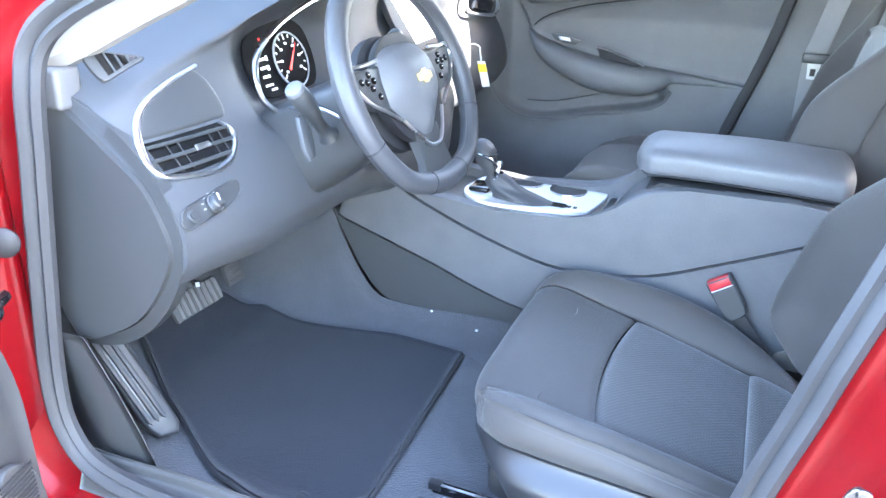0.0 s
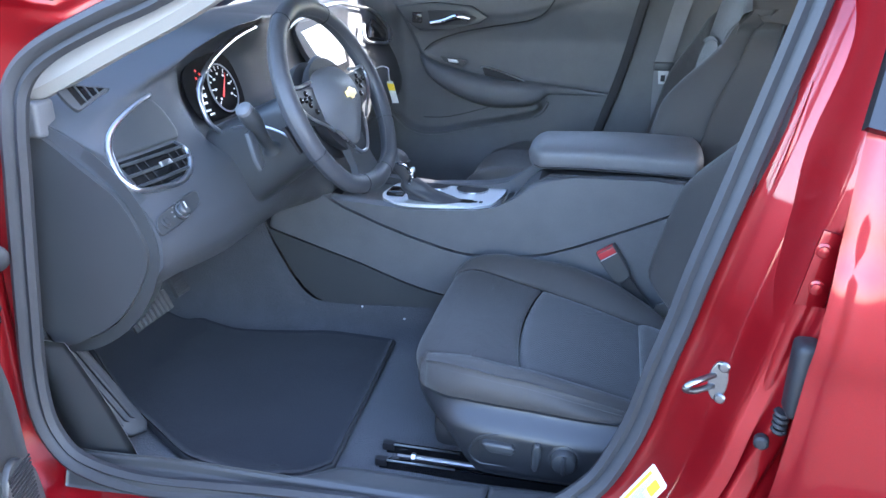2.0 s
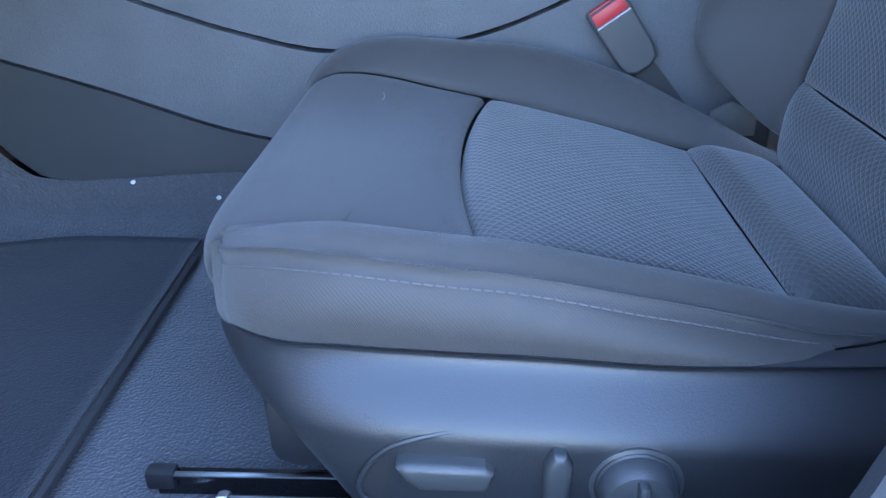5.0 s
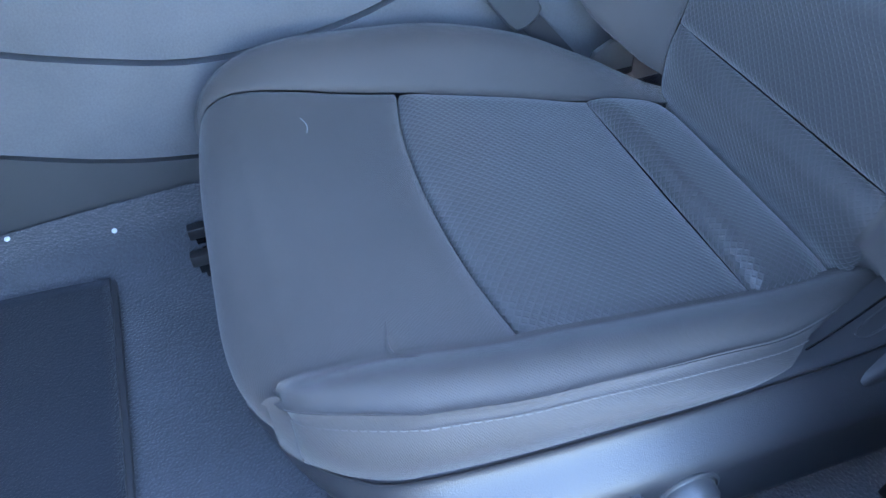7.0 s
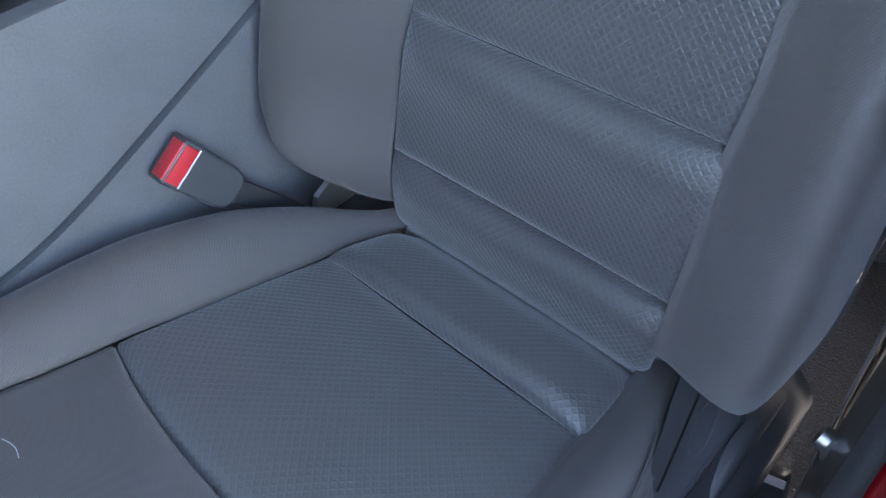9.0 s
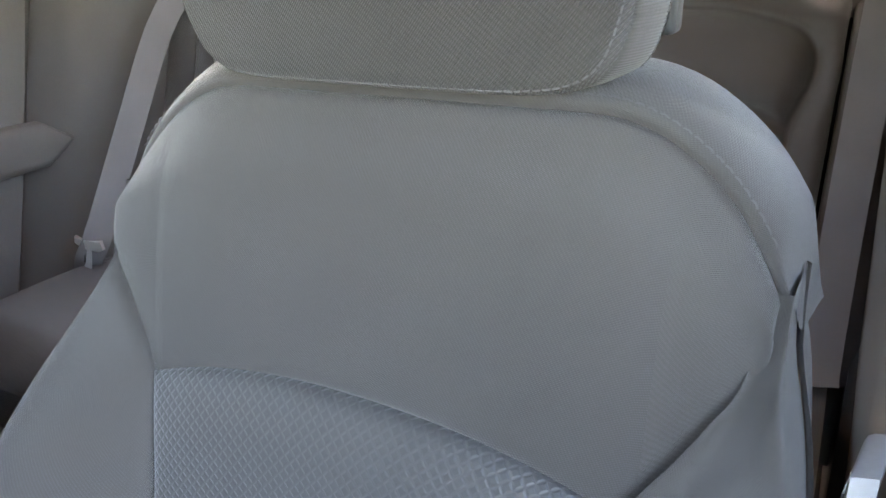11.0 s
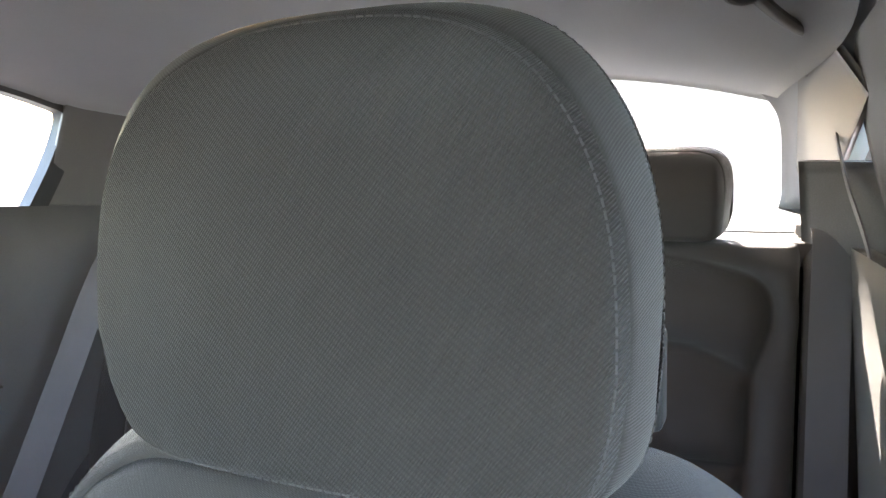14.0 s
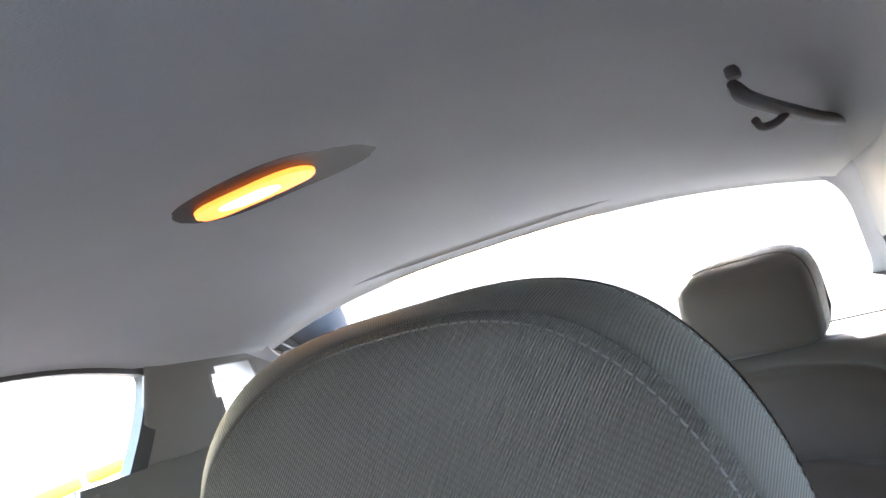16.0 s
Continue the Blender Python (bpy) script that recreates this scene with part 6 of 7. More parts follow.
part("stalk_cap", lathe_bm([(0.013, 0), (0.0145, 0.003), (0.0135, 0.008), (0.010, 0.010), (0.0005, 0.0105)], on_wheel(-0.174, 0.038, -0.078), on_wheel(-0.176, 0.040, -0.078) - on_wheel(-0.152, 0.015, -0.086), 20), VINYL, st)
part("tilt_lever", slab_bm([on_wheel(u, v, -0.10) for u, v in ((-0.172, 0.005), (-0.156, 0.008), (-0.154, -0.020), (-0.166, -0.056), (-0.182, -0.059), (-0.184, -0.040))], wn_, 0.008, 0.003), PLASTIC, col)
part("wiper_stalk", tube_bm(spline([on_wheel(0.02, 0.03, -0.090), on_wheel(0.06, 0.05, -0.090), on_wheel(0.11, 0.068, -0.087), on_wheel(0.155, 0.086, -0.085)], 14), [0.010, 0.009, 0.009, 0.009, 0.009, 0.010, 0.012, 0.013, 0.014, 0.014, 0.014, 0.014, 0.013, 0.011], 14), PLASTIC, col, "black wiper stalk")
part("shift_paddle", slab_bm([on_wheel(u, v, -0.05) for u, v in ((-0.140, -0.01), (-0.112, -0.01), (-0.105, -0.055), (-0.125, -0.062))], wn_, 0.006, 0.002), DARK, col)

sw = thing("steering_wheel", "black leather steering wheel with silver spoke accents", "steering wheel", at=tuple(wc))
R = 0.170
rim_pts = [on_wheel(R * math.cos(2 * math.pi * k / 72), R * math.sin(2 * math.pi * k / 72)) for k in range(72)]


def rim_f(a, b):
    t, q = 2 * math.pi * a, 2 * math.pi * b
    flat = 1.0 - 0.05 * smooth((-math.sin(t) - 0.8) / 0.2)
    r = 0.0165 + 0.0015 * (math.cos(2 * t) ** 4)
    return on_wheel((R * flat + r * math.cos(q)) * math.cos(t), (R * flat + r * math.cos(q)) * math.sin(t), r * 0.95 * math.sin(q))


verts, faces, uvs = sheet(rim_f, 120, 17, wrap_u=True)
place_in(sw, "rim", mesh_of("rim", verts, [tuple(reversed(f)) for f in faces], uvs, LEATHER), "grained black leather rim")
for ang in (62, 118, 205, 335, 252, 288):
    t = radians(ang)
    ring = [rim_f(ang / 360, k / 24) for k in range(24)]
    c = sum(ring, Vector()) / 24
    part("rim_seam", tube_bm([c + (p - c) * 1.012 for p in ring], 0.0009, 5, True), DARK, sw)
seam = [rim_f(k / 300, 0.47) + wn_ * 0.0005 for k in range(301)]
stitches("rim_stitching", seam, tuple(wn_), sw, THREAD, 0.0055, 0.004, 0.0007)


def hub(a, b):
    t = 2 * math.pi * a
    c, s = math.cos(t), math.sin(t)
    ou = math.copysign(abs(c) ** 0.7, c) * (0.083 if s > -0.1 else lerp(0.083, 0.035, smooth(-s * 1.05)))
    ov = math.copysign(abs(s) ** 0.75, s) * (0.060 if s > 0 else 0.088)
    dome = 0.030 * (1 - b**2.6) - 0.004
    return on_wheel(ou * b, ov * b, dome)


verts, faces, uvs = sheet(hub, 72, 20, wrap_u=True)
place_in(sw, "airbag_cover", mesh_of("airbag_cover", verts, faces, uvs, VINYL), "black airbag cover")
part("hub_back", lathe_bm([(0.001, -0.045), (0.06, -0.045), (0.085, -0.02), (0.088, -0.004), (0.05, -0.002)], on_wheel(0, -0.01, 0), wn_, 40), DARK, sw)
for s in (-1, 1):
    part("side_spoke", slab_bm([on_wheel(s * u, v, -0.016) for u, v in ((0.070, 0.036), (0.110, 0.034), (0.160, 0.040), (0.162, 0.004), (0.125, -0.020), (0.078, -0.032))], wn_, 0.016, 0.005, 3), PLASTIC, sw)
    acc_ = part("spoke_accent", tube_bm(spline([on_wheel(s * 0.080, 0.042, 0.004), on_wheel(s * 0.118, 0.040, 0.003), on_wheel(s * 0.148, 0.040, 0.001), on_wheel(s * 0.150, 0.018, 0.001), on_wheel(s * 0.128, -0.012, 0.002), on_wheel(s * 0.092, -0.034, 0.003), on_wheel(s * 0.070, -0.050, 0.004)], 34), 0.0028, 8), SILVER, sw, "satin silver spoke accent")
    for du, dv_ in ((0.100, 0.016), (0.116, 0.016), (0.108, 0.026), (0.108, 0.006), (0.130, 0.018), (0.096, -0.008)):
        part("spoke_button", lathe_bm([(0.0052, 0), (0.0052, 0.002), (0.0035, 0.0028), (0.0003, 0.003)], on_wheel(s * du, dv_, 0.0005), wn_, 12), GLOSS if (du, dv_) != (0.108, 0.016) else DARK, sw)
        part("button_mark", slab_bm([on_wheel(s * du + a_, dv_ + b_, 0.0035) for a_, b_ in ((-0.0018, -0.0006), (0.0018, -0.0006), (0.0018, 0.0006), (-0.0018, 0.0006))], wn_, 0.0003, 0), WHITE, sw)
part("lower_spoke", slab_bm([on_wheel(u, v, -0.018) for u, v in ((-0.040, -0.070), (0.040, -0.070), (0.034, -0.120), (0.052, -0.160), (0.030, -0.166), (0.0, -0.150), (-0.030, -0.166), (-0.052, -0.160), (-0.034, -0.120))], wn_, 0.016, 0.005, 3), PLASTIC, sw)
part("chin_accent", tube_bm(spline([on_wheel(-0.062, -0.052, 0.003), on_wheel(-0.040, -0.080, 0.005), on_wheel(-0.018, -0.100, 0.006), on_wheel(0, -0.104, 0.006), on_wheel(0.018, -0.100, 0.006), on_wheel(0.040, -0.080, 0.005), on_wheel(0.062, -0.052, 0.003)], 40), 0.0030, 8), SILVER, sw, "satin silver lower accent")
part("badge", slab_bm([on_wheel(u, v, 0.0258) for u, v in ((-0.020, -0.006), (-0.007, -0.006), (-0.008, -0.011), (0.007, -0.011), (0.009, -0.006), (0.022, -0.006), (0.020, 0.006), (0.007, 0.006), (0.008, 0.011), (-0.007, 0.011), (-0.009, 0.006), (-0.022, 0.006))], wn_, 0.0025, 0.0008), GOLD, sw, "plain gold badge")

# ---- centre console ----
con = thing("centre_console", "charcoal centre console with padded armrest and gear lever", "centre console", at=(0.1, 0, 0.3))
UPPER = [(-0.30, 0.632), (-0.273, 0.616), (-0.225, 0.596), (-0.177, 0.577), (-0.08, 0.545), (0.02, 0.522), (0.12, 0.524), (0.219, 0.543), (0.35, 0.598), (0.482, 0.659), (0.515, 0.69), (0.50, 0.712), (0.418, 0.716), (0.25, 0.712),
         (0.195, 0.705), (0.160, 0.688), (0.125, 0.656), (0.085, 0.628), (0.04, 0.618), (-0.10, 0.614), (-0.20, 0.622)]
MIDDLE = [(-0.345, 0.665), (-0.30, 0.622), (-0.273, 0.606), (-0.225, 0.586), (-0.177, 0.567), (-0.08, 0.535), (0.02, 0.512), (0.12, 0.514), (0.219, 0.533), (0.35, 0.588), (0.482, 0.649), (0.53, 0.66), (0.53, 0.41), (-0.052, 0.420), (-0.25, 0.484), (-0.457, 0.549), (-0.44, 0.61)]
LOWER = [(-0.46, 0.550), (-0.457, 0.543), (-0.25, 0.478), (-0.052, 0.414), (0.53, 0.404), (0.53, 0.33), (-0.051, 0.372), (-0.227, 0.362), (-0.31, 0.362), (-0.345, 0.374), (-0.375, 0.40), (-0.405, 0.44), (-0.44, 0.51), (-0.475, 0.60)]
SEAM = [(p.x, p.z) for p in spline([(x, 0, z) for x, z in UPPER[:10]], 60)]
FOOT = [(p.x, p.z) for p in spline([(-0.457, 0, 0.549), (-0.25, 0, 0.484), (-0.052, 0, 0.420), (0.20, 0, 0.395), (0.53, 0, 0.385)], 40)]
UPPER = SEAM + UPPER[10:]
MIDDLE = [(-0.345, 0.665)] + [(x, z - 0.0045) for x, z in SEAM] + [(0.53, 0.66)] + list(reversed(FOOT)) + [(-0.44, 0.61)]
LOWER = [(-0.46, 0.550)] + [(x, z - 0.003) for x, z in FOOT] + [(0.53, 0.33), (-0.051, 0.372), (-0.227, 0.362), (-0.31, 0.362), (-0.345, 0.374), (-0.375, 0.40), (-0.405, 0.44), (-0.44, 0.51), (-0.475, 0.60)]
for s in (-1, 1):
    dz = 0.0 if s < 0 else 0.012
    part("upper_side", slab_bm([(x, s * 0.075, z + dz) for x, z in UPPER], (0, s, 0), 0.030, 0.006, 3), FLANK, con, "soft charcoal console flank")
    part("middle_side", slab_bm([(x, s * 0.078, z + dz) for x, z in MIDDLE], (0, s, 0), 0.032, 0.008, 3), FLANK, con, "charcoal plastic console flank")
    part("lower_side", slab_bm([(x, s * 0.080, z + dz) for x, z in LOWER], (0, s, 0), 0.034, 0.003, 2), PLASTIC, con, "dark console base panel")
part("console_core", box_bm((-0.30, -0.076, 0.33), (0.52, 0.076, 0.60), 0.01), DARK, con)
part("console_riser", slab_bm([(x, -0.076, z) for x, z in ((0.10, 0.60), (0.14, 0.655), (0.18, 0.69), (0.22, 0.705), (0.50, 0.708), (0.51, 0.60))], (0, 1, 0), 0.152, 0.004), FLANK, con)


def lid(a, b):
    """The padded armrest lid, a full turn round its section at each station along it."""
    x = lerp(0.142, 0.520, b)
    t = 2 * math.pi * a
    end = min(1.0, math.sqrt(max(0.0, 1 - (1 - min(1, (x - 0.142) / 0.045)) ** 2)) + 0.02) * min(1.0, math.sqrt(max(0.0, 1 - (1 - min(1, (0.520 - x) / 0.03)) ** 2)) + 0.02)
    c, s = math.cos(t), math.sin(t)
    wide = (0.080 + 0.010 * smooth((x - 0.2) / 0.2)) * (0.15 + 0.85 * end)
    y = math.copysign(abs(c) ** 0.58, c) * wide
    z = 0.740 + math.copysign(abs(s) ** 0.62, s) * 0.031 * end + 0.006 * math.sin(math.pi * b) + 0.05 * (y + 0.0)
    return Vector((x, 0.012 + y, z))


surf("armrest_lid", lid, 112, 70, VINYL, con, "padded black vinyl armrest lid", wrap_u=True)
part("lid_seam", tube_bm([lid(0.56, k / 40) + Vector((0, -0.0012, -0.0004)) for k in range(2, 39)], 0.0012, 6), DARK, con)
part("lid_base", slab_bm([(x, -0.082, z) for x, z in ((0.175, 0.695), (0.20, 0.712), (0.505, 0.716), (0.515, 0.70), (0.45, 0.69))], (0, 1, 0), 0.17, 0.004), DARK, con)
# deck with silver plate, gear lever and cup holders
deck = part("deck", slab_bm([(-0.30, -0.085, 0.606), (-0.20, -0.095, 0.606), (0.10, -0.095, 0.606), (0.14, -0.08, 0.606), (0.14, 0.10, 0.606), (-0.30, 0.10, 0.606)], (0, 0, 1), 0.010, 0.003), PLASTIC, con)
plate_o = spline([(-0.196, -0.030, 0.616), (-0.170, -0.070, 0.616), (-0.130, -0.086, 0.616), (-0.03, -0.080, 0.616), (0.050, -0.062, 0.616), (0.075, -0.020, 0.616), (0.083, 0.090, 0.616), (0.02, 0.098, 0.616), (-0.12, 0.098, 0.616), (-0.176, 0.080, 0.616), (-0.194, 0.030, 0.616)], 60, True)
plate = part("shift_plate", slab_bm(plate_o, (0, 0, 1), 0.007, 0.003, 3), speckled("bright_silver_plate", (0.78, 0.79, 0.81), 0.38, 200, 0.0001, 0.05, metal=0.55), con, "bright silver shifter plate")
for x, y, r in ((0.005, 0.055, 0.036), (-0.085, 0.066, 0.030)):
    cup = part("cup_holder", lathe_bm([(r + 0.003, 0.0), (r + 0.003, 0.0012), (r, 0.0016), (r - 0.001, 0.0006), (0.001, 0.0006)], (x, y, 0.6232), (0, 0, 1), 40), DARK, plate, "black cup holder")
    part("cup_rim", lathe_bm([(r + 0.0005, 0), (r + 0.003, 0.001), (r + 0.003, 0.003), (r + 0.0005, 0.003)], (x, y, 0.6232), (0, 0, 1), 40, True), CHROME, cup)
part("park_button_block", box_bm((-0.185, -0.040, 0.622), (-0.142, 0.012, 0.634), 0.005, 3), GLOSS, con, "small gloss black button block")
part("gate_slot", slab_bm([(-0.125, -0.055, 0.6232), (0.02, -0.052, 0.6232), (0.03, -0.040, 0.6232), (0.02, -0.028, 0.6232), (-0.125, -0.020, 0.6232)], (0, 0, 1), 0.001, 0), GLOSS, plate)
for k in range(2):
    part("gate_mark", box_bm((0.026 + 0.012 * k, -0.046, 0.6232), (0.034 + 0.012 * k, -0.034, 0.6242), 0.0003), DARK, plate)


def boot(a, b):
    t = 2 * math.pi * a
    c, s = math.cos(t), math.sin(t)
    k = b**0.75
    x = lerp(-0.062, -0.132, k) + c * lerp(0.068, 0.020, k) + 0.004 * math.sin(9 * b)
    y = -0.040 + s * lerp(0.030, 0.016, k) * (1 + 0.10 * math.sin(4 * t + 6 * b))
    z = lerp(0.622, 0.672, b)
    return Vector((x, y, z))


surf("lever_boot", boot, 40, 24, LEATHER, con, "creased black leather gear lever boot", wrap_u=True)
lever = part("lever_grip", tube_bm(spline([(-0.130, -0.040, 0.662), (-0.138, -0.040, 0.682), (-0.148, -0.040, 0.700), (-0.150, -0.040, 0.716), (-0.142, -0.040, 0.728)], 16), [0.013, 0.013, 0.014, 0.015, 0.016, 0.018, 0.020, 0.022, 0.024, 0.026, 0.027, 0.027, 0.026, 0.024, 0.019, 0.010], 20), LEATHER, con, "black leather gear lever knob")
part("lever_chrome", tube_bm(spline([(-0.116, -0.062, 0.690), (-0.128, -0.066, 0.704), (-0.150, -0.068, 0.712), (-0.168, -0.062, 0.712)], 16), 0.0035, 8), CHROME, lever)
part("lever_chrome", tube_bm(spline([(-0.116, -0.060, 0.690), (-0.118, -0.060, 0.675), (-0.122, -0.056, 0.664)], 10), 0.005, 8), CHROME, lever)
part("lever_button", box_bm((-0.122, -0.056, 0.686), (-0.112, -0.040, 0.698), 0.003), SILVER, lever)
for k in range(2):
    part("stowage_rail", tube_bm([(0.092 + 0.018 * k, -0.075, 0.626), (0.098 + 0.018 * k, 0.09, 0.628)], 0.003, 8), CHROME, con)

# ---- driver's belt buckle ----
bk = thing("belt_buckle", "black belt buckle with red release button by the console", "belt buckle", at=(0.34, -0.126, 0.50))
bo = Vector((0.328, -0.127, 0.567))
bu = Vector((0.040, 0.0, 0.0275)).normalized()
bv = Vector((0.5, -0.06, -0.86)).normalized()
bv = (bv - bu * bv.dot(bu)).normalized()
bn = bu.cross(bv).normalized()
bn = bn if bn.y < 0 else -bn


def on_buckle(u, v, d=0.0):
    return bo + bu * u + bv * v + bn * d


part("buckle_body", slab_bm([on_buckle(u, v, -0.011) for u, v in ((-0.0225, 0.001), (-0.0205, -0.001), (0.0205, -0.001), (0.0225, 0.001), (0.0215, 0.062), (0.0185, 0.074), (0.008, 0.080), (-0.008, 0.080), (-0.0185, 0.074), (-0.0215, 0.062))], bn, 0.022, 0.003, 3), PLASTIC, bk)
part("release_button", slab_bm([on_buckle(u, v, 0.0105) for u, v in ((-0.0185, 0.001), (0.0185, 0.001), (0.0185, 0.015), (-0.0185, 0.015))], bn, 0.0022, 0.0012), RED_BUTTON, bk, "red release button")
part("button_top", slab_bm([on_buckle(u, -0.0012, d) for u, d in ((-0.0185, -0.006), (0.0185, -0.006), (0.0185, 0.011), (-0.0185, 0.011))], tuple(-bv), 0.0016, 0.0008), RED_BUTTON, bk, "red release button edge")
part("button_lip", tube_bm([on_buckle(-0.0195, 0.0165, 0.0115), on_buckle(0.0195, 0.0165, 0.0115)], 0.0009, 6), PALE_PLASTIC, bk)
part("buckle_stalk", sweep_bm([on_buckle(0, 0.075), on_buckle(0.004, 0.12), on_buckle(0.01, 0.20)], [(-0.012, -0.003), (-0.012, 0.003), (0.012, 0.003), (0.012, -0.003)], up=tuple(bn)), DARK, bk)

# ---- passenger door ----
pd = thing("passenger_door", "closed black passenger door trim with moulded armrest", "car door", at=(-0.1, 0.70, 0.3))
DY = 0.675


def door_face(a, b):
    z = lerp(0.36, 1.10, b)
    x = lerp(-0.62, 0.285 + 0.25 * (z - 0.65), a)
    pull = 0.030 * smooth((z - 0.90) / 0.12) + 0.012 * smooth((0.60 - z) / 0.1)
    dent = 0.010 * smooth((z - (0.97 + 0.30 * max(0.0, x + 0.02) ** 1.2)) / 0.02)
    ends = smooth((x + 0.385) / 0.05) * smooth((0.115 - x) / 0.03)
    pocket = 0.034 * smooth((z - POCKET_LOW(x)) / 0.012) * smooth((ARM_LOW(x) + 0.012 - z) / 0.02) * ends
    insert = 0.006 * smooth((z - ARM_TOP(x)) / 0.006) * smooth((UPPER_LINE(x) - z) / 0.008) * smooth((x + 0.27) / 0.02)
    return Vector((x, DY - pull - dent + pocket + insert + 0.012 * (0.5 - abs(b - 0.5)), z))


ARM_TOP = curve1([(-0.279, 0.868), (-0.25, 0.850), (-0.21, 0.835), (-0.16, 0.822), (-0.08, 0.805), (0.059, 0.791), (0.12, 0.785), (0.33, 0.760)])
ARM_LOW = curve1([(-0.279, 0.855), (-0.265, 0.825), (-0.24, 0.790), (-0.18, 0.752), (-0.09, 0.718), (-0.03, 0.709), (0.05, 0.714), (0.10, 0.733), (0.125, 0.752), (0.33, 0.756)])
POCKET_LOW = curve1([(-0.40, 0.72), (-0.37, 0.670), (-0.32, 0.628), (-0.259, 0.615), (-0.10, 0.645), (0.0, 0.664), (0.074, 0.683), (0.11, 0.706), (0.126, 0.741)])
UPPER_LINE = curve1([(-0.274, 0.871), (-0.245, 0.897), (-0.198, 0.918), (-0.13, 0.937), (-0.057, 0.951), (0.062, 0.973), (0.10, 0.992), (0.126, 1.023), (0.150, 1.08), (0.2, 1.2)])
surf("door_panel", door_face, 150, 130, VINYL, pd, "black vinyl door card", thick=0.05)
ARM_OUT = curve1([(-0.279, 0.012), (-0.25, 0.034), (-0.18, 0.050), (-0.05, 0.056), (0.05, 0.050), (0.10, 0.036), (0.126, 0.020), (0.2, 0.008), (0.33, 0.003)])


def armrest(a, b):
    x = lerp(-0.279, 0.32, a**1.15)
    t, r = math.pi * b, ARM_OUT(x)
    top, low = ARM_TOP(x), ARM_LOW(x)
    flat = math.copysign(abs(math.cos(t)) ** 0.75, math.cos(t))
    return Vector((x, DY + 0.006 - (r + 0.006) * math.sin(t) ** 0.6, lerp(low, top, (1 + flat) / 2)))


arm = surf("door_armrest", armrest, 90, 30, VINYL, pd, "moulded black door armrest", flip=True)
part("pocket_lip", tube_bm([(x, DY + 0.002, POCKET_LOW(x) - 0.002) for x in (lerp(-0.385, 0.122, k / 50) for k in range(51))], 0.0055, 8), VINYL, pd, "rounded lip of the door pocket")
part("pocket_slot", tube_bm(spline([(-0.28, DY + 0.028, 0.660), (-0.20, DY + 0.030, 0.664), (-0.10, DY + 0.030, 0.690), (-0.02, DY + 0.028, 0.716)], 24), 0.0018, 6), PLASTIC, pd, "thin inner edge of the door pocket")
part("gap_seal", sweep_bm(spline([(0.215, DY - 0.006, 0.42), (0.272, DY - 0.006, 0.62), (0.335, DY - 0.014, 0.82), (0.372, DY - 0.038, 0.98), (0.398, DY - 0.044, 1.10)], 30), [(-0.014, -0.012), (-0.014, 0.002), (-0.004, 0.006), (0.010, 0.003), (0.014, -0.012)], up=(0, -1, 0)), DARK, pd, "black rubber seal along the door gap")
part("window_switch_plate", slab_bm([(x, DY - 0.060, z) for x, z in ((-0.205, 0.866), (-0.165, 0.864), (-0.120, 0.852), (-0.135, 0.838), (-0.19, 0.848))], (0, -1, 0.25), 0.006, 0.002), PLASTIC, arm)
part("window_switch", slab_bm([(x, DY - 0.067, z) for x, z in ((-0.180, 0.860), (-0.150, 0.857), (-0.146, 0.848), (-0.175, 0.850))], (0, -1, 0.25), 0.004, 0.002), SILVER, arm)
part("grip_recess", slab_bm([(x, DY - 0.058, z) for x, z in ((-0.075, 0.838), (-0.02, 0.824), (0.050, 0.801), (0.037, 0.797), (-0.065, 0.812))], (0, -1, 0.25), 0.005, 0.002), DARK, arm)
part("grip_trim", tube_bm(spline([(-0.076, DY - 0.064, 0.839), (-0.05, DY - 0.065, 0.835), (0.0, DY - 0.064, 0.820), (0.055, DY - 0.060, 0.800)], 20), 0.0020, 6), SILVER, arm)
part("door_crease", tube_bm(spline([door_face((x + 0.62) / (0.905 + 0.25 * (UPPER_LINE(x) - 0.65)), (UPPER_LINE(x) - 0.36) / 0.74) for x in (-0.27, -0.245, -0.198, -0.13, -0.057, 0.0, 0.062, 0.10, 0.126, 0.145)], 60), 0.0022, 8), DARK, pd, "dark joint across the door card")
hb = part("handle_bezel", slab_bm([(x, DY - 0.042, z) for x, z in ((-0.345, 1.010), (-0.22, 1.022), (-0.11, 1.012), (-0.062, 0.980), (-0.085, 0.962), (-0.17, 0.945), (-0.27, 0.938), (-0.31, 0.965))], (0, -1, 0), 0.010, 0.004), PLASTIC, pd, "black door handle surround")
part("handle_cup", slab_bm([(x, DY - 0.053, z) for x, z in ((-0.245, 0.998), (-0.13, 0.998), (-0.095, 0.978), (-0.12, 0.960), (-0.235, 0.953))], (0, -1, 0), 0.002, 0.001), DARK, hb)
part("inner_handle", tube_bm(spline([(-0.235, DY - 0.058, 0.962), (-0.19, DY - 0.064, 0.970), (-0.15, DY - 0.066, 0.983), (-0.115, DY - 0.060, 0.978)], 18), [0.005 + 0.004 * smooth(k / 10) for k in range(18)], 10), CHROME, hb, "chrome inner door handle")
part("lock_switch", box_bm((-0.292, DY - 0.058, 0.962), (-0.262, DY - 0.050, 0.992), 0.002), GLOSS, hb)
wr = quad_sheet("window_pane", ((-0.55, 0.70, 1.06), (0.50, 0.70, 1.06), (-0.10, 0.625, 1.26), (0.52, 0.62, 1.30)), 8, 6, GLASS, pd, bow=0.0)
wr.visible_shadow = False

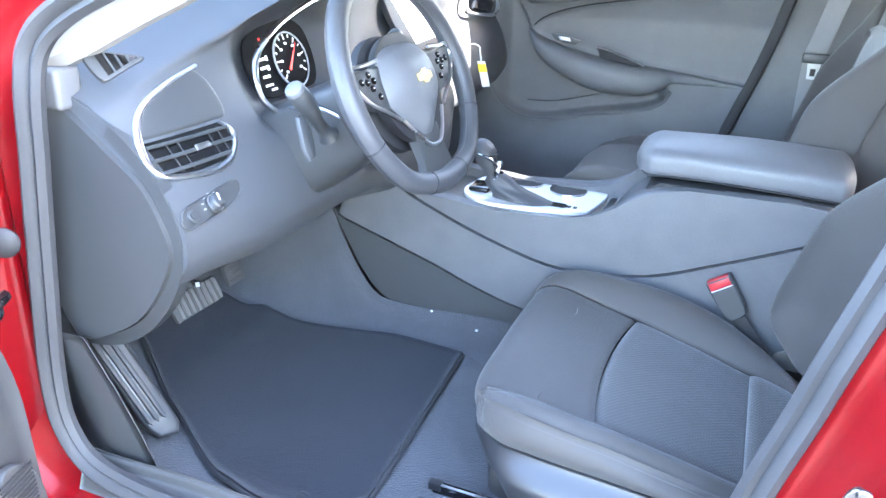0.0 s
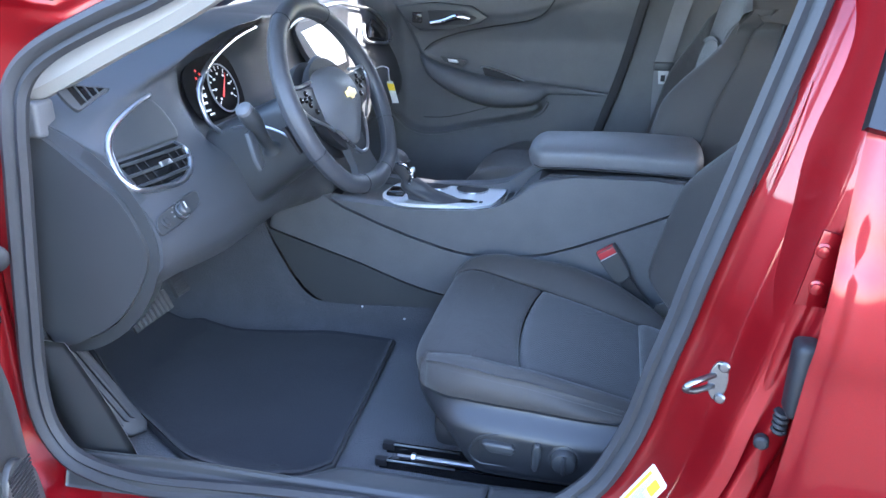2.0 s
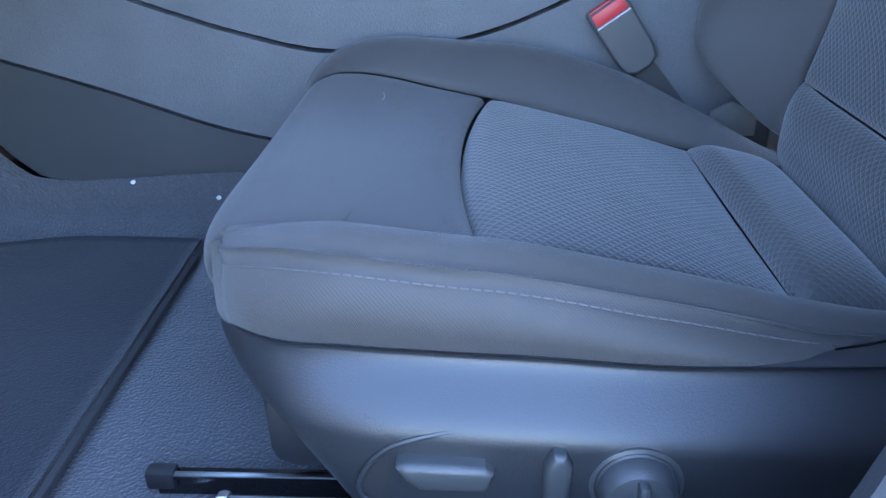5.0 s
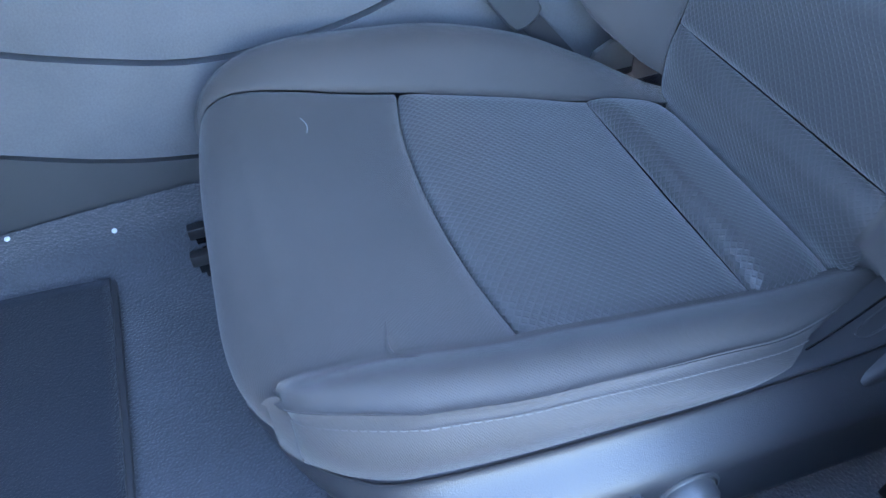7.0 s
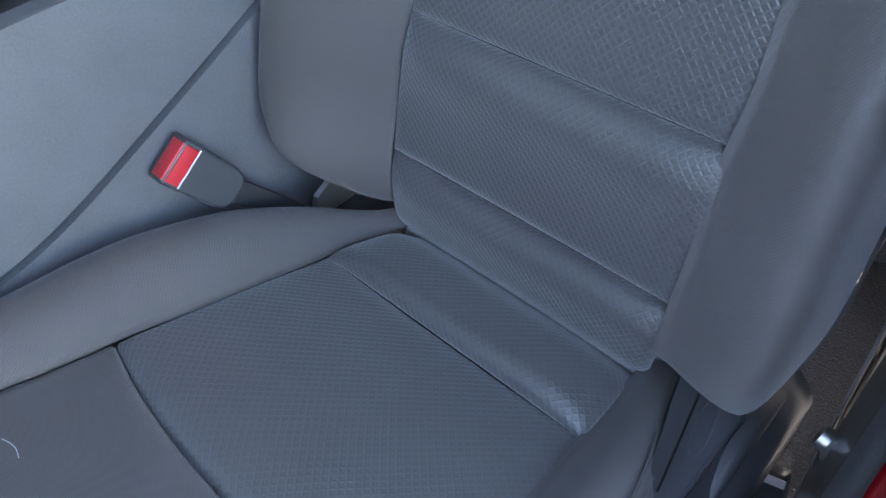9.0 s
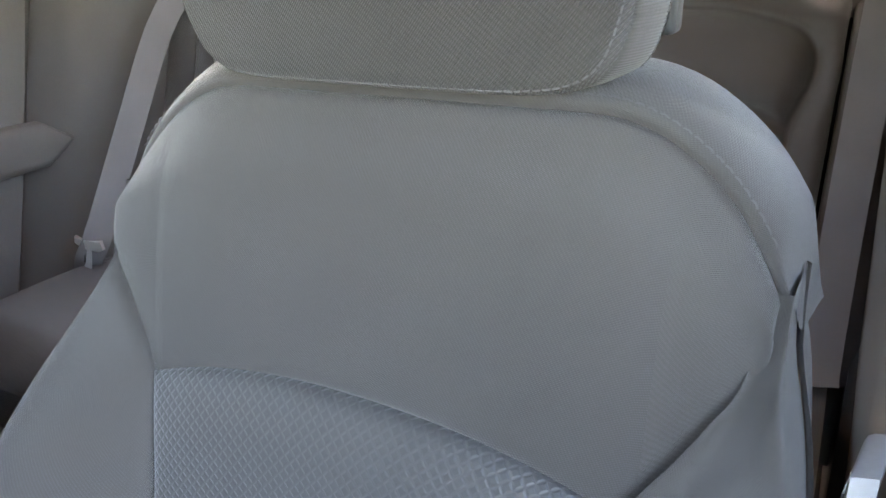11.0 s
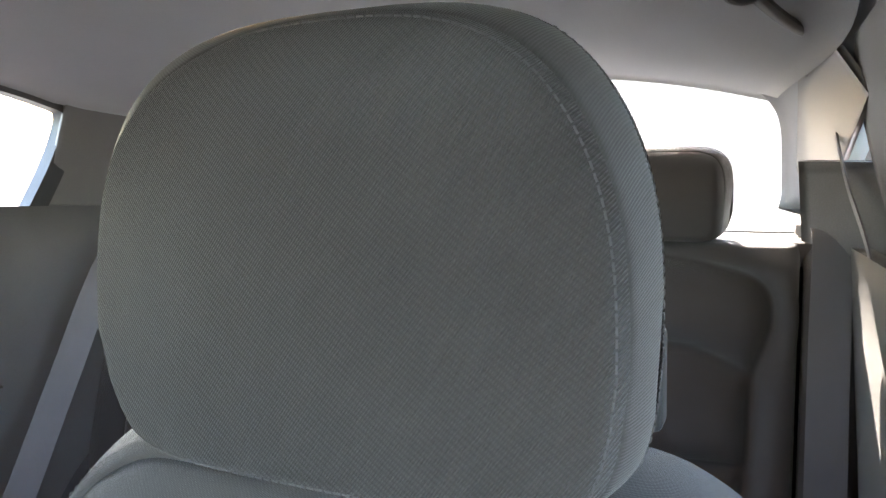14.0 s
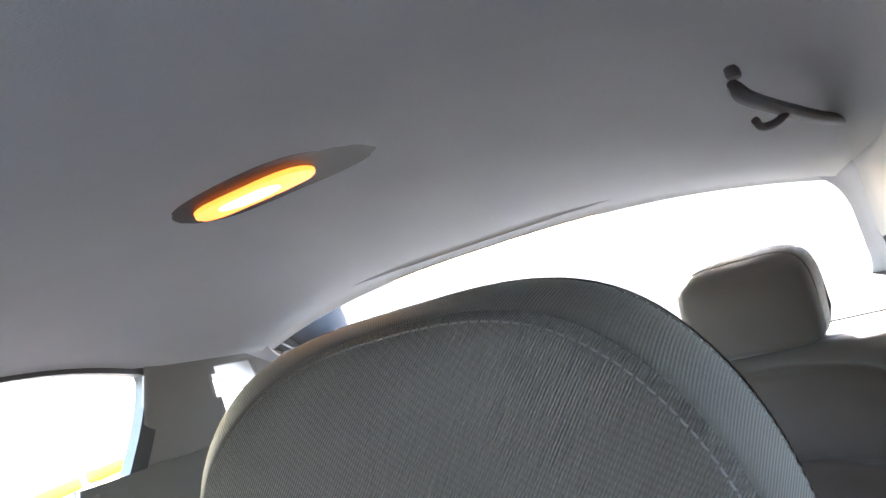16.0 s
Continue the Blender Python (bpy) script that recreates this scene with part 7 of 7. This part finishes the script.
# passenger-side centre pillar and front belt
pil = surf("pillar_trim_passenger", lambda a, b: (lerp(0.31, 0.66, a) + lerp(-0.10, 0.06, b), 0.695 - 0.085 * smooth((b - 0.55) / 0.45) - 0.012 * math.sin(math.pi * a), lerp(0.34, 1.31, b)), 12, 30, VINYL, body, "black centre pillar trim", thick=0.03)
pb = thing("front_belt", "grey belt webbing with tongue on the passenger pillar", "seat belt", "seat belts", at=(0.47, 0.66, 0.8))


def belt(name, pts, wide, parent, side):
    path = spline(pts, 24)
    part(name, sweep_bm(path, [(-wide / 2, -0.0008), (-wide / 2, 0.0008), (wide / 2, 0.0008), (wide / 2, -0.0008)], up=side), WEBBING, parent)


belt("webbing", [(0.560, 0.620, 1.22), (0.525, 0.640, 1.13), (0.490, 0.653, 1.03), (0.462, 0.660, 0.90), (0.452, 0.662, 0.83), (0.46, 0.668, 0.60), (0.47, 0.675, 0.40)], 0.047, pb, (0, -1, 0))
part("tongue_cover", box_bm((0.425, 0.650, 0.838), (0.487, 0.664, 0.862), 0.004), PLASTIC, pb)
part("tongue", slab_bm([(0.440, 0.6525, 0.838), (0.470, 0.6525, 0.838), (0.466, 0.6525, 0.800), (0.444, 0.6525, 0.800)], (0, -1, 0), 0.002, 0), STEEL, pb, "steel belt tongue")
part("tongue_slot", slab_bm([(0.449, 0.650, 0.826), (0.461, 0.650, 0.826), (0.461, 0.650, 0.808), (0.449, 0.650, 0.808)], (0, -1, 0), 0.0006, 0), DARK, pb)

# ---- driver's centre pillar inside, with belt ----
surf("pillar_trim_driver", lambda a, b: (lerp(0.47, 0.66, a) + lerp(-0.05, 0.09, b), -0.672 + 0.075 * smooth((b - 0.6) / 0.4) + 0.012 * math.sin(math.pi * a), lerp(0.38, 1.31, b)), 12, 30, PLASTIC, body, "black centre pillar trim", thick=0.02, flip=True)
db = thing("driver_belt", "grey belt webbing with tongue on the driver side pillar", "seat belt", "seat belts", at=(0.6, -0.65, 0.8))
belt("webbing", [(0.655, -0.600, 1.20), (0.648, -0.618, 1.05), (0.640, -0.634, 0.90), (0.625, -0.643, 0.78), (0.600, -0.648, 0.62), (0.560, -0.655, 0.45), (0.53, -0.66, 0.36)], 0.047, db, (0, 1, 0))
part("tongue_cover", slab_bm([(0.612, -0.626, 0.862), (0.648, -0.632, 0.862), (0.650, -0.632, 0.848), (0.630, -0.628, 0.842), (0.610, -0.626, 0.848)], (-0.3, 1, 0), 0.012, 0.003), PALE_PLASTIC, db, "pale plastic tongue grip")
part("tongue", slab_bm([(0.616, -0.616, 0.848), (0.634, -0.619, 0.848), (0.632, -0.619, 0.826), (0.616, -0.616, 0.824)], (-0.3, 1, 0), 0.002, 0), CHROME, db, "steel belt tongue")
part("anchor_strap", tube_bm(spline([(0.600, -0.622, 0.672), (0.612, -0.628, 0.705), (0.625, -0.640, 0.722), (0.635, -0.652, 0.735), (0.64, -0.664, 0.745)], 18), [0.0045 if k < 9 else 0.0065 for k in range(18)], 10), PALE_PLASTIC, db, "pale sheathed anchor cable")
part("pillar_bar", tube_bm(spline([(0.628, -0.638, 0.775), (0.622, -0.646, 0.700), (0.610, -0.652, 0.610), (0.598, -0.656, 0.50), (0.59, -0.660, 0.40)], 16), 0.0035, 8), ZINC, db, "thin grey guide bar on the pillar")
lower_ = part("anchor_cover", slab_bm([(0.548, -0.628, 0.338), (0.552, -0.648, 0.342), (0.552, -0.656, 0.300), (0.552, -0.652, 0.262), (0.548, -0.634, 0.264), (0.546, -0.626, 0.300)], (-1, 0.2, 0.2), 0.010, 0.004), PLASTIC, db, "dark plastic anchor cover")
part("cover_band", slab_bm([(0.538, -0.627, 0.336), (0.541, -0.649, 0.340), (0.541, -0.650, 0.328), (0.538, -0.628, 0.324)], (-1, 0.2, 0.2), 0.0015, 0), PALE_PLASTIC, lower_)
part("anchor_bolt", lathe_bm([(0.014, 0), (0.014, 0.006), (0.009, 0.009), (0.009, 0.016), (0.001, 0.017)], (0.50, -0.668, 0.475), (0, 1, 0.2), 12), STEEL, db)

# ---- rear cabin ----
rs = thing("rear_seat", "charcoal cloth rear bench, lightened for stray light, with rounded panel seams", "car seat", at=(1.4, 0, 0.4))


def rear_back(y0, y1):
    def f(a, b):
        z, y = lerp(0.52, 1.000, a), lerp(y0, y1, b)
        return Vector((1.30 + 0.30 * (z - 0.52) + 0.02 * smooth((a - 0.93) / 0.07) - 0.012 * math.sin(math.pi * b), y, z))
    return f


ARC = [(0.0, 0.976), (0.038, 0.975), (0.075, 0.970), (0.112, 0.962), (0.140, 0.953), (0.159, 0.937), (0.167, 0.912), (0.164, 0.883), (0.152, 0.850), (0.145, 0.820), (0.143, 0.73), (0.137, 0.667), (0.130, 0.58)]
SEAMS = [[(p.x, p.z) for p in spline([(u, 0, z) for u, z in line], 24)] for line in (ARC, [(0.0, 0.863), (0.039, 0.861), (0.083, 0.853), (0.146, 0.827)], [(0.0, 0.714), (0.064, 0.714), (0.140, 0.717)])]


def to_seam(u, z):
    """Distance to the nearest seam of the rear back cushion; u is the distance from its middle."""
    best = 1.0
    for line in SEAMS:
        for (x0, y0), (x1, y1) in zip(line, line[1:]):
            dx, dy = x1 - x0, y1 - y0
            t = min(1.0, max(0.0, ((u - x0) * dx + (z - y0) * dy) / (dx * dx + dy * dy)))
            best = min(best, math.hypot(x0 + dx * t - u, y0 + dy * t - z))
    return best


def quilted(y0, y1, mid):
    base = rear_back(y0, y1)

    def f(a, b):
        p = Vector(base(a, b))
        d = to_seam(abs(p.y - mid), p.z)
        p.x += 0.012 * math.exp(-(d / 0.007) ** 1.5) - 0.010 * smooth(d / 0.035)
        return p
    return f


patch("back_cushion", quilted(-0.569, -0.17, -0.370), 90, 80, HAZE_CLOTH, rs, 0.010, 0.016, (0, 1, 1, 1))
patch("back_cushion", rear_back(-0.168, 0.168), 40, 24, HAZE_CLOTH, rs, 0.010, 0.016, (0, 1, 1, 1))
patch("back_cushion", quilted(0.17, 0.569, 0.370), 90, 80, HAZE_CLOTH, rs, 0.010, 0.016, (0, 1, 1, 1))
patch("bench", lambda a, b: (lerp(0.84, 1.34, a), lerp(-0.62, 0.62, b), 0.535 - 0.02 * a + 0.015 * math.sin(math.pi * a) - 0.09 * max(0.0, 1 - a / 0.12) ** 2), 30, 30, HAZE_CLOTH, rs, 0.01, 0.03, flip=False)
surf("back_board", lambda a, b: (1.335 + 0.144 * a, lerp(-0.68, 0.68, b), lerp(0.40, 0.985, a)), 4, 4, DARK, rs, thick=0.01)
part("bench_base", box_bm((0.88, -0.62, 0.30), (1.32, 0.62, 0.50), 0.02), CARPET, rs)
part("seat_top", box_bm((1.452, -0.60, 0.965), (1.56, 0.60, 0.998), 0.012, 3), HAZE_CLOTH, rs)
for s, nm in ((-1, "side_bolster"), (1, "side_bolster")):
    patch(nm, rear_back(min(s * 0.569, s * 0.672), max(s * 0.569, s * 0.672)), 40, 16, HAZE_CLOTH, rs, 0.010, 0.02, (0, 1, 1, 1))
    part("bolster_core", box_bm((1.33, min(s * 0.605, s * 0.67), 0.36), (1.42, max(s * 0.605, s * 0.67), 0.62), 0.01), HAZE_CLOTH, rs)
for cy in (-0.389, 0.385):
    headrest("rear_headrest", 1.435, cy, 0.998, 1.126 + (0.0 if cy < 0 else 0.05), 0.094, 0.084, 0.09, "charcoal cloth rear headrest, lightened for stray light, on the bench top", cloth=HAZE_CLOTH, detail=False, group="rear headrests")
shelf = surf("parcel_shelf", lambda a, b: (lerp(1.545, 2.02, a), lerp(-0.62, 0.62, b), 1.000 + 0.004 * a + 0.002 * math.sin(7 * a)), 16, 20, SHELF, None, thick=0.02)
tagged(shelf, "pale grey carpeted parcel shelf under the rear window", "parcel shelf", kind="structure")
for s in (-1, 1):
    dz = 0.0 if s < 0 else 0.035
    q = ((1.285, s * (0.665 if s > 0 else 0.632), 1.02 + dz if s > 0 else 1.185), (1.80, s * 0.60, 0.965 + dz), (1.30, s * 0.590, 1.250), (1.62, s * 0.535, 1.205))
    # The driver side pillar has a paler colour than its twin, for the sun on it.
    quad_sheet("rear_pillar_trim", q, 40, 30, TRIM if s < 0 else HAZE_TRIM, body, "rear pillar trim, paler for the sun on it" if s < 0 else "dark rear pillar trim", thick=0.008, flip=s > 0, hole=None if s < 0 else (lambda a, b: 0.36 < a < 0.62 and 0.22 < b < 0.80 and (a - 0.36) > 0.10 * abs(b - 0.6)))
    if s < 0:
        quad_sheet("pillar_front_trim", ((1.415, -0.672, 0.985), (1.06, -0.690, 0.985), (1.355, -0.606, 1.235), (1.06, -0.618, 1.255)), 12, 8, VINYL, body, "dark trim beside the rear window pillar", thick=0.012)
        quad_sheet("pillar_lower_trim", ((1.47, -0.570, 0.985), (1.36, -0.684, 0.985), (1.46, -0.562, 1.104), (1.36, -0.676, 1.106)), 10, 8, VINYL, body, "dark lower pillar trim", thick=0.015)
    qg = quad_sheet("quarter_glass", tuple(Vector(p) + Vector((0, s * 0.018, 0)) for p in q), 4, 4, GLASS, body)
    qg.visible_shadow = False
    quad_sheet("side_lining", ((0.96, s * 0.685, 0.36), (1.80, s * 0.66, 0.36), (0.96 if s < 0 else 1.16, s * 0.676, 1.03 + dz), (1.84, s * 0.615, 0.972 + dz)), 8, 8, HAZE_TRIM, body, "dark side lining beside the bench, lightened for stray light", thick=0.02, flip=s > 0)
    rb = thing("rear_belt", "grey rear belt webbing over the bench back", "seat belt", "seat belts", at=(1.4, s * 0.56, 0.9))
    if s < 0:
        belt("webbing", [(1.60, -0.590, 1.012), (1.48, -0.600, 1.024), (1.425, -0.605, 0.998), (1.395, -0.604, 0.90), (1.33, -0.604, 0.70), (1.27, -0.606, 0.56), (1.24, -0.608, 0.54)], 0.047, rb, (-1, 0, 0.3))
        part("belt_guide", box_bm((1.50, -0.632, 1.000), (1.56, -0.560, 1.018), 0.006), TRIM, rb)
        part("pull_strap", sweep_bm(spline([(1.448, -0.602, 1.146), (1.38, -0.615, 1.08), (1.30, -0.632, 1.02), (1.26, -0.64, 0.97)], 14), [(-0.006, -0.001), (-0.006, 0.001), (0.006, 0.001), (0.006, -0.001)], up=(0, 1, 0)), WEBBING, rb)
    else:
        belt("webbing", [(1.50, 0.545, 1.04), (1.42, 0.550, 1.03), (1.32, 0.555, 0.945), (1.21, 0.558, 0.77), (1.11, 0.560, 0.605), (1.09, 0.575, 0.56), (1.10, 0.60, 0.53)], 0.047, rb, (-0.6, -0.8, 0.1))
        tc = part("tongue_cover", slab_bm([(1.088, 0.522, 0.586), (1.088, 0.526, 0.602), (1.090, 0.545, 0.597), (1.092, 0.580, 0.592), (1.094, 0.604, 0.598), (1.094, 0.608, 0.584), (1.092, 0.585, 0.576), (1.090, 0.540, 0.578)], (-0.9, -0.3, 0.1), 0.008, 0.003, 2), PALE_PLASTIC, rb, "pale plastic belt tongue grip")
        part("tongue", slab_bm([(1.088, 0.560, 0.580), (1.090, 0.592, 0.578), (1.092, 0.602, 0.545), (1.092, 0.594, 0.538), (1.088, 0.572, 0.539), (1.086, 0.566, 0.548)], (-0.9, -0.3, 0.1), 0.003, 0.001), PALE_PLASTIC, tc, "bright belt tongue")
        part("tongue_slot", slab_bm([(1.084, 0.576, 0.568), (1.085, 0.586, 0.567), (1.086, 0.592, 0.552), (1.085, 0.581, 0.552)], (-0.9, -0.3, 0.1), 0.0012, 0), DARK, tc)
# surround of the rear window with rounded corners


def back_ring(a, b):
    t = 2 * math.pi * a
    c, s = math.cos(t), math.sin(t)
    k = lerp(1.0, 1.25, b)
    v = math.copysign(abs(c) ** 0.42, c) * 0.540 * k
    u = 0.46 + math.copysign(abs(s) ** 0.42, s) * 0.565 * k
    p = v / lerp(0.54, 0.60, u)
    return Vector((lerp(1.57, 2.02, u) - 0.06 * p * p - 0.012, v, lerp(1.238, 0.955, u) - lerp(0.02, 0.0, u) * p**4 - 0.008))


surf("rear_window_surround", back_ring, 96, 6, HEADLINER, body, "grey rear window surround", thick=0.006, wrap_u=True)
# passenger rear door trim and glass
rd = thing("rear_passenger_door", "closed rear passenger door with dark trim", "car door", at=(1.0, 0.70, 0.3))
quad_sheet("door_panel", ((0.62, 0.690, 0.34), (1.30, 0.680, 0.34), (0.66, 0.685, 1.035), (1.26, 0.672, 1.040)), 10, 14, HAZE_TRIM, rd, "dark rear door card, lightened for stray light", thick=0.05, bow=0.02)
part("door_ledge", sweep_bm([(0.66, 0.668, 1.034), (0.95, 0.664, 1.038), (1.25, 0.658, 1.036)], [(-0.012, -0.03), (-0.012, 0.006), (0.012, 0.006), (0.012, -0.03)], up=(0, -1, 0)), HAZE_TRIM, rd)
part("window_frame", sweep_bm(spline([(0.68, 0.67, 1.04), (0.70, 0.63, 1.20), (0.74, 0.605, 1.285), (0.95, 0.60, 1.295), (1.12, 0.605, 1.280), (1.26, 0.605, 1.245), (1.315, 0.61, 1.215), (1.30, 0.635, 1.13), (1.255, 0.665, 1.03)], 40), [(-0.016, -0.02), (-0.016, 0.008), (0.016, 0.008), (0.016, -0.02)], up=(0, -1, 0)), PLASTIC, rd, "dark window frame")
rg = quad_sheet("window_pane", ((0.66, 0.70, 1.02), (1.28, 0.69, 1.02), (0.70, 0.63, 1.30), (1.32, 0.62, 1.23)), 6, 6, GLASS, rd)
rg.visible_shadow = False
part("arm_pull", slab_bm([(x, 0.668, z) for x, z in ((0.80, 0.80), (1.10, 0.80), (1.16, 0.76), (1.10, 0.72), (0.80, 0.71), (0.76, 0.76))], (0, -1, 0), 0.035, 0.015, 3), HAZE_TRIM, rd)

surf("rail_lining", lambda a, b: Vector(liner(lerp(0.42, 0.93, a), 0.0)).lerp(Vector((lerp(0.56, 1.44, a), -0.690, RAIL(lerp(0.56, 1.44, a)) - 0.045)), b) + Vector((0, 0, -0.010 * math.sin(math.pi * b))), 24, 8, HEADLINER, body, "grey lining along the roof rail", thick=0.004)

# ---- roof fittings ----
dl = thing("dome_lamp", "lit warm dome lamp set in the headliner", "dome lamp", at=(1.05, 0, 1.375))
part("lamp_housing", slab_bm(spline([(0.960, -0.10, 1.3845), (0.960, 0.0, 1.3855), (0.985, 0.075, 1.3835), (1.04, 0.105, 1.3785), (1.068, 0.06, 1.3735), (1.072, -0.04, 1.3725), (1.070, -0.12, 1.3725), (1.05, -0.165, 1.3765), (0.995, -0.150, 1.382)], 48, True), (0.07, 0, -1), 0.008, 0.004), DARK, dl, "dark lamp housing")
part("lamp_lens", slab_bm(spline([(0.988, -0.03, 1.3725), (0.990, 0.03, 1.3725), (1.008, 0.064, 1.3715), (1.036, 0.072, 1.3695), (1.044, 0.03, 1.3685), (1.042, -0.06, 1.3685), (1.030, -0.096, 1.3695), (1.003, -0.100, 1.3715), (0.990, -0.075, 1.3725)], 44, True), (0.07, 0, -1), 0.005, 0.002), LAMP_GLOW, dl, "glowing amber lamp lens")
part("bulb", slab_bm(spline([(1.003, -0.040, 1.3668), (1.003, 0.015, 1.3668), (1.016, 0.030, 1.3658), (1.030, 0.012, 1.3648), (1.030, -0.040, 1.3648), (1.016, -0.056, 1.3658)], 30, True), (0.07, 0, -1), 0.0015, 0.0007), LAMP_CORE, dl, "bright bulb")
gh = thing("grab_handle", "folded grab handle with coat hook on the roof rail", "grab handle", at=(1.05, -0.52, 1.28))
part("handle_bar", tube_bm(spline([(1.02, -0.497, 1.296), (1.05, -0.500, 1.286), (1.13, -0.516, 1.274), (1.22, -0.542, 1.258), (1.285, -0.563, 1.250)], 24), [0.004 + 0.0035 * math.sin(math.pi * min(1, k / 12)) if k < 6 else 0.0072 for k in range(24)], 10, flatten=0.7), VINYL, gh)
part("coat_hook", tube_bm(spline([(1.15, -0.520, 1.268), (1.11, -0.511, 1.261), (1.075, -0.503, 1.260), (1.062, -0.501, 1.266)], 14), 0.0035, 8), VINYL, gh)
for x, y, z in ((1.02, -0.500, 1.300), (1.285, -0.566, 1.252)):
    part("handle_foot", box_bm((x - 0.012, y - 0.005, z - 0.002), (x + 0.012, y + 0.005, z + 0.008), 0.003), VINYL, gh)


def lamp_light():
    d = bpy.data.lights.new("dome_light", "AREA")
    d.shape, d.size, d.size_y, d.energy, d.color = "RECTANGLE", 0.05, 0.14, 0.03, (1.0, 0.6, 0.25)
    ob = new("dome_light", d)
    ob.matrix_world = look((1.025, -0.015, 1.358), (1.02, 0.003, 0.5))


lamp_light()

# ---- open driver's door ----
dd = thing("driver_door", "open driver door with black trim and speaker grille", "car door", at=(-0.45, -1.2, 0.3))
h0, hd = Vector((-0.575, -0.865, 0.0)), Vector((0.30, -0.954, 0)).normalized()
hn = Vector((0.954, 0.30, 0)).normalized()


def on_door(u, z, d=0.0):
    return h0 + hd * u + hn * d + Vector((0, 0, z))


def door_skin(a, b):
    return on_door(lerp(0.0, 1.05, a), lerp(0.24, 1.0, b), -0.10 - 0.05 * (1 - (2 * b - 1) ** 2))


surf("door_skin", door_skin, 12, 14, RED, dd, thick=0.02)


def trim_face(a, b):
    z = lerp(0.30, 0.98, b)
    u = lerp(0.0 + 0.06 * smooth((z - 0.50) / 0.3), 1.02, a)
    return on_door(u, z, 0.05 + 0.025 * smooth(a * 6) - 0.02 * smooth((z - 0.62) / 0.2))


surf("door_card", trim_face, 30, 30, PLASTIC, dd, "black plastic door card", thick=0.02, flip=True)
gr = part("speaker_grille", slab_bm(spline([on_door(u, z, 0.068) for u, z in ((0.045, 0.44), (0.030, 0.36), (0.04, 0.31), (0.10, 0.30), (0.125, 0.36), (0.118, 0.45), (0.085, 0.475))], 36, True), hn, 0.010, 0.004), PLASTIC, dd, "ribbed black speaker grille")
for k in range(22):
    z = 0.315 + 0.0068 * k
    part("grille_rib", tube_bm([on_door(0.048, z, 0.0785), on_door(0.112, z + 0.004, 0.0785)], 0.0018, 5), DARK, gr)
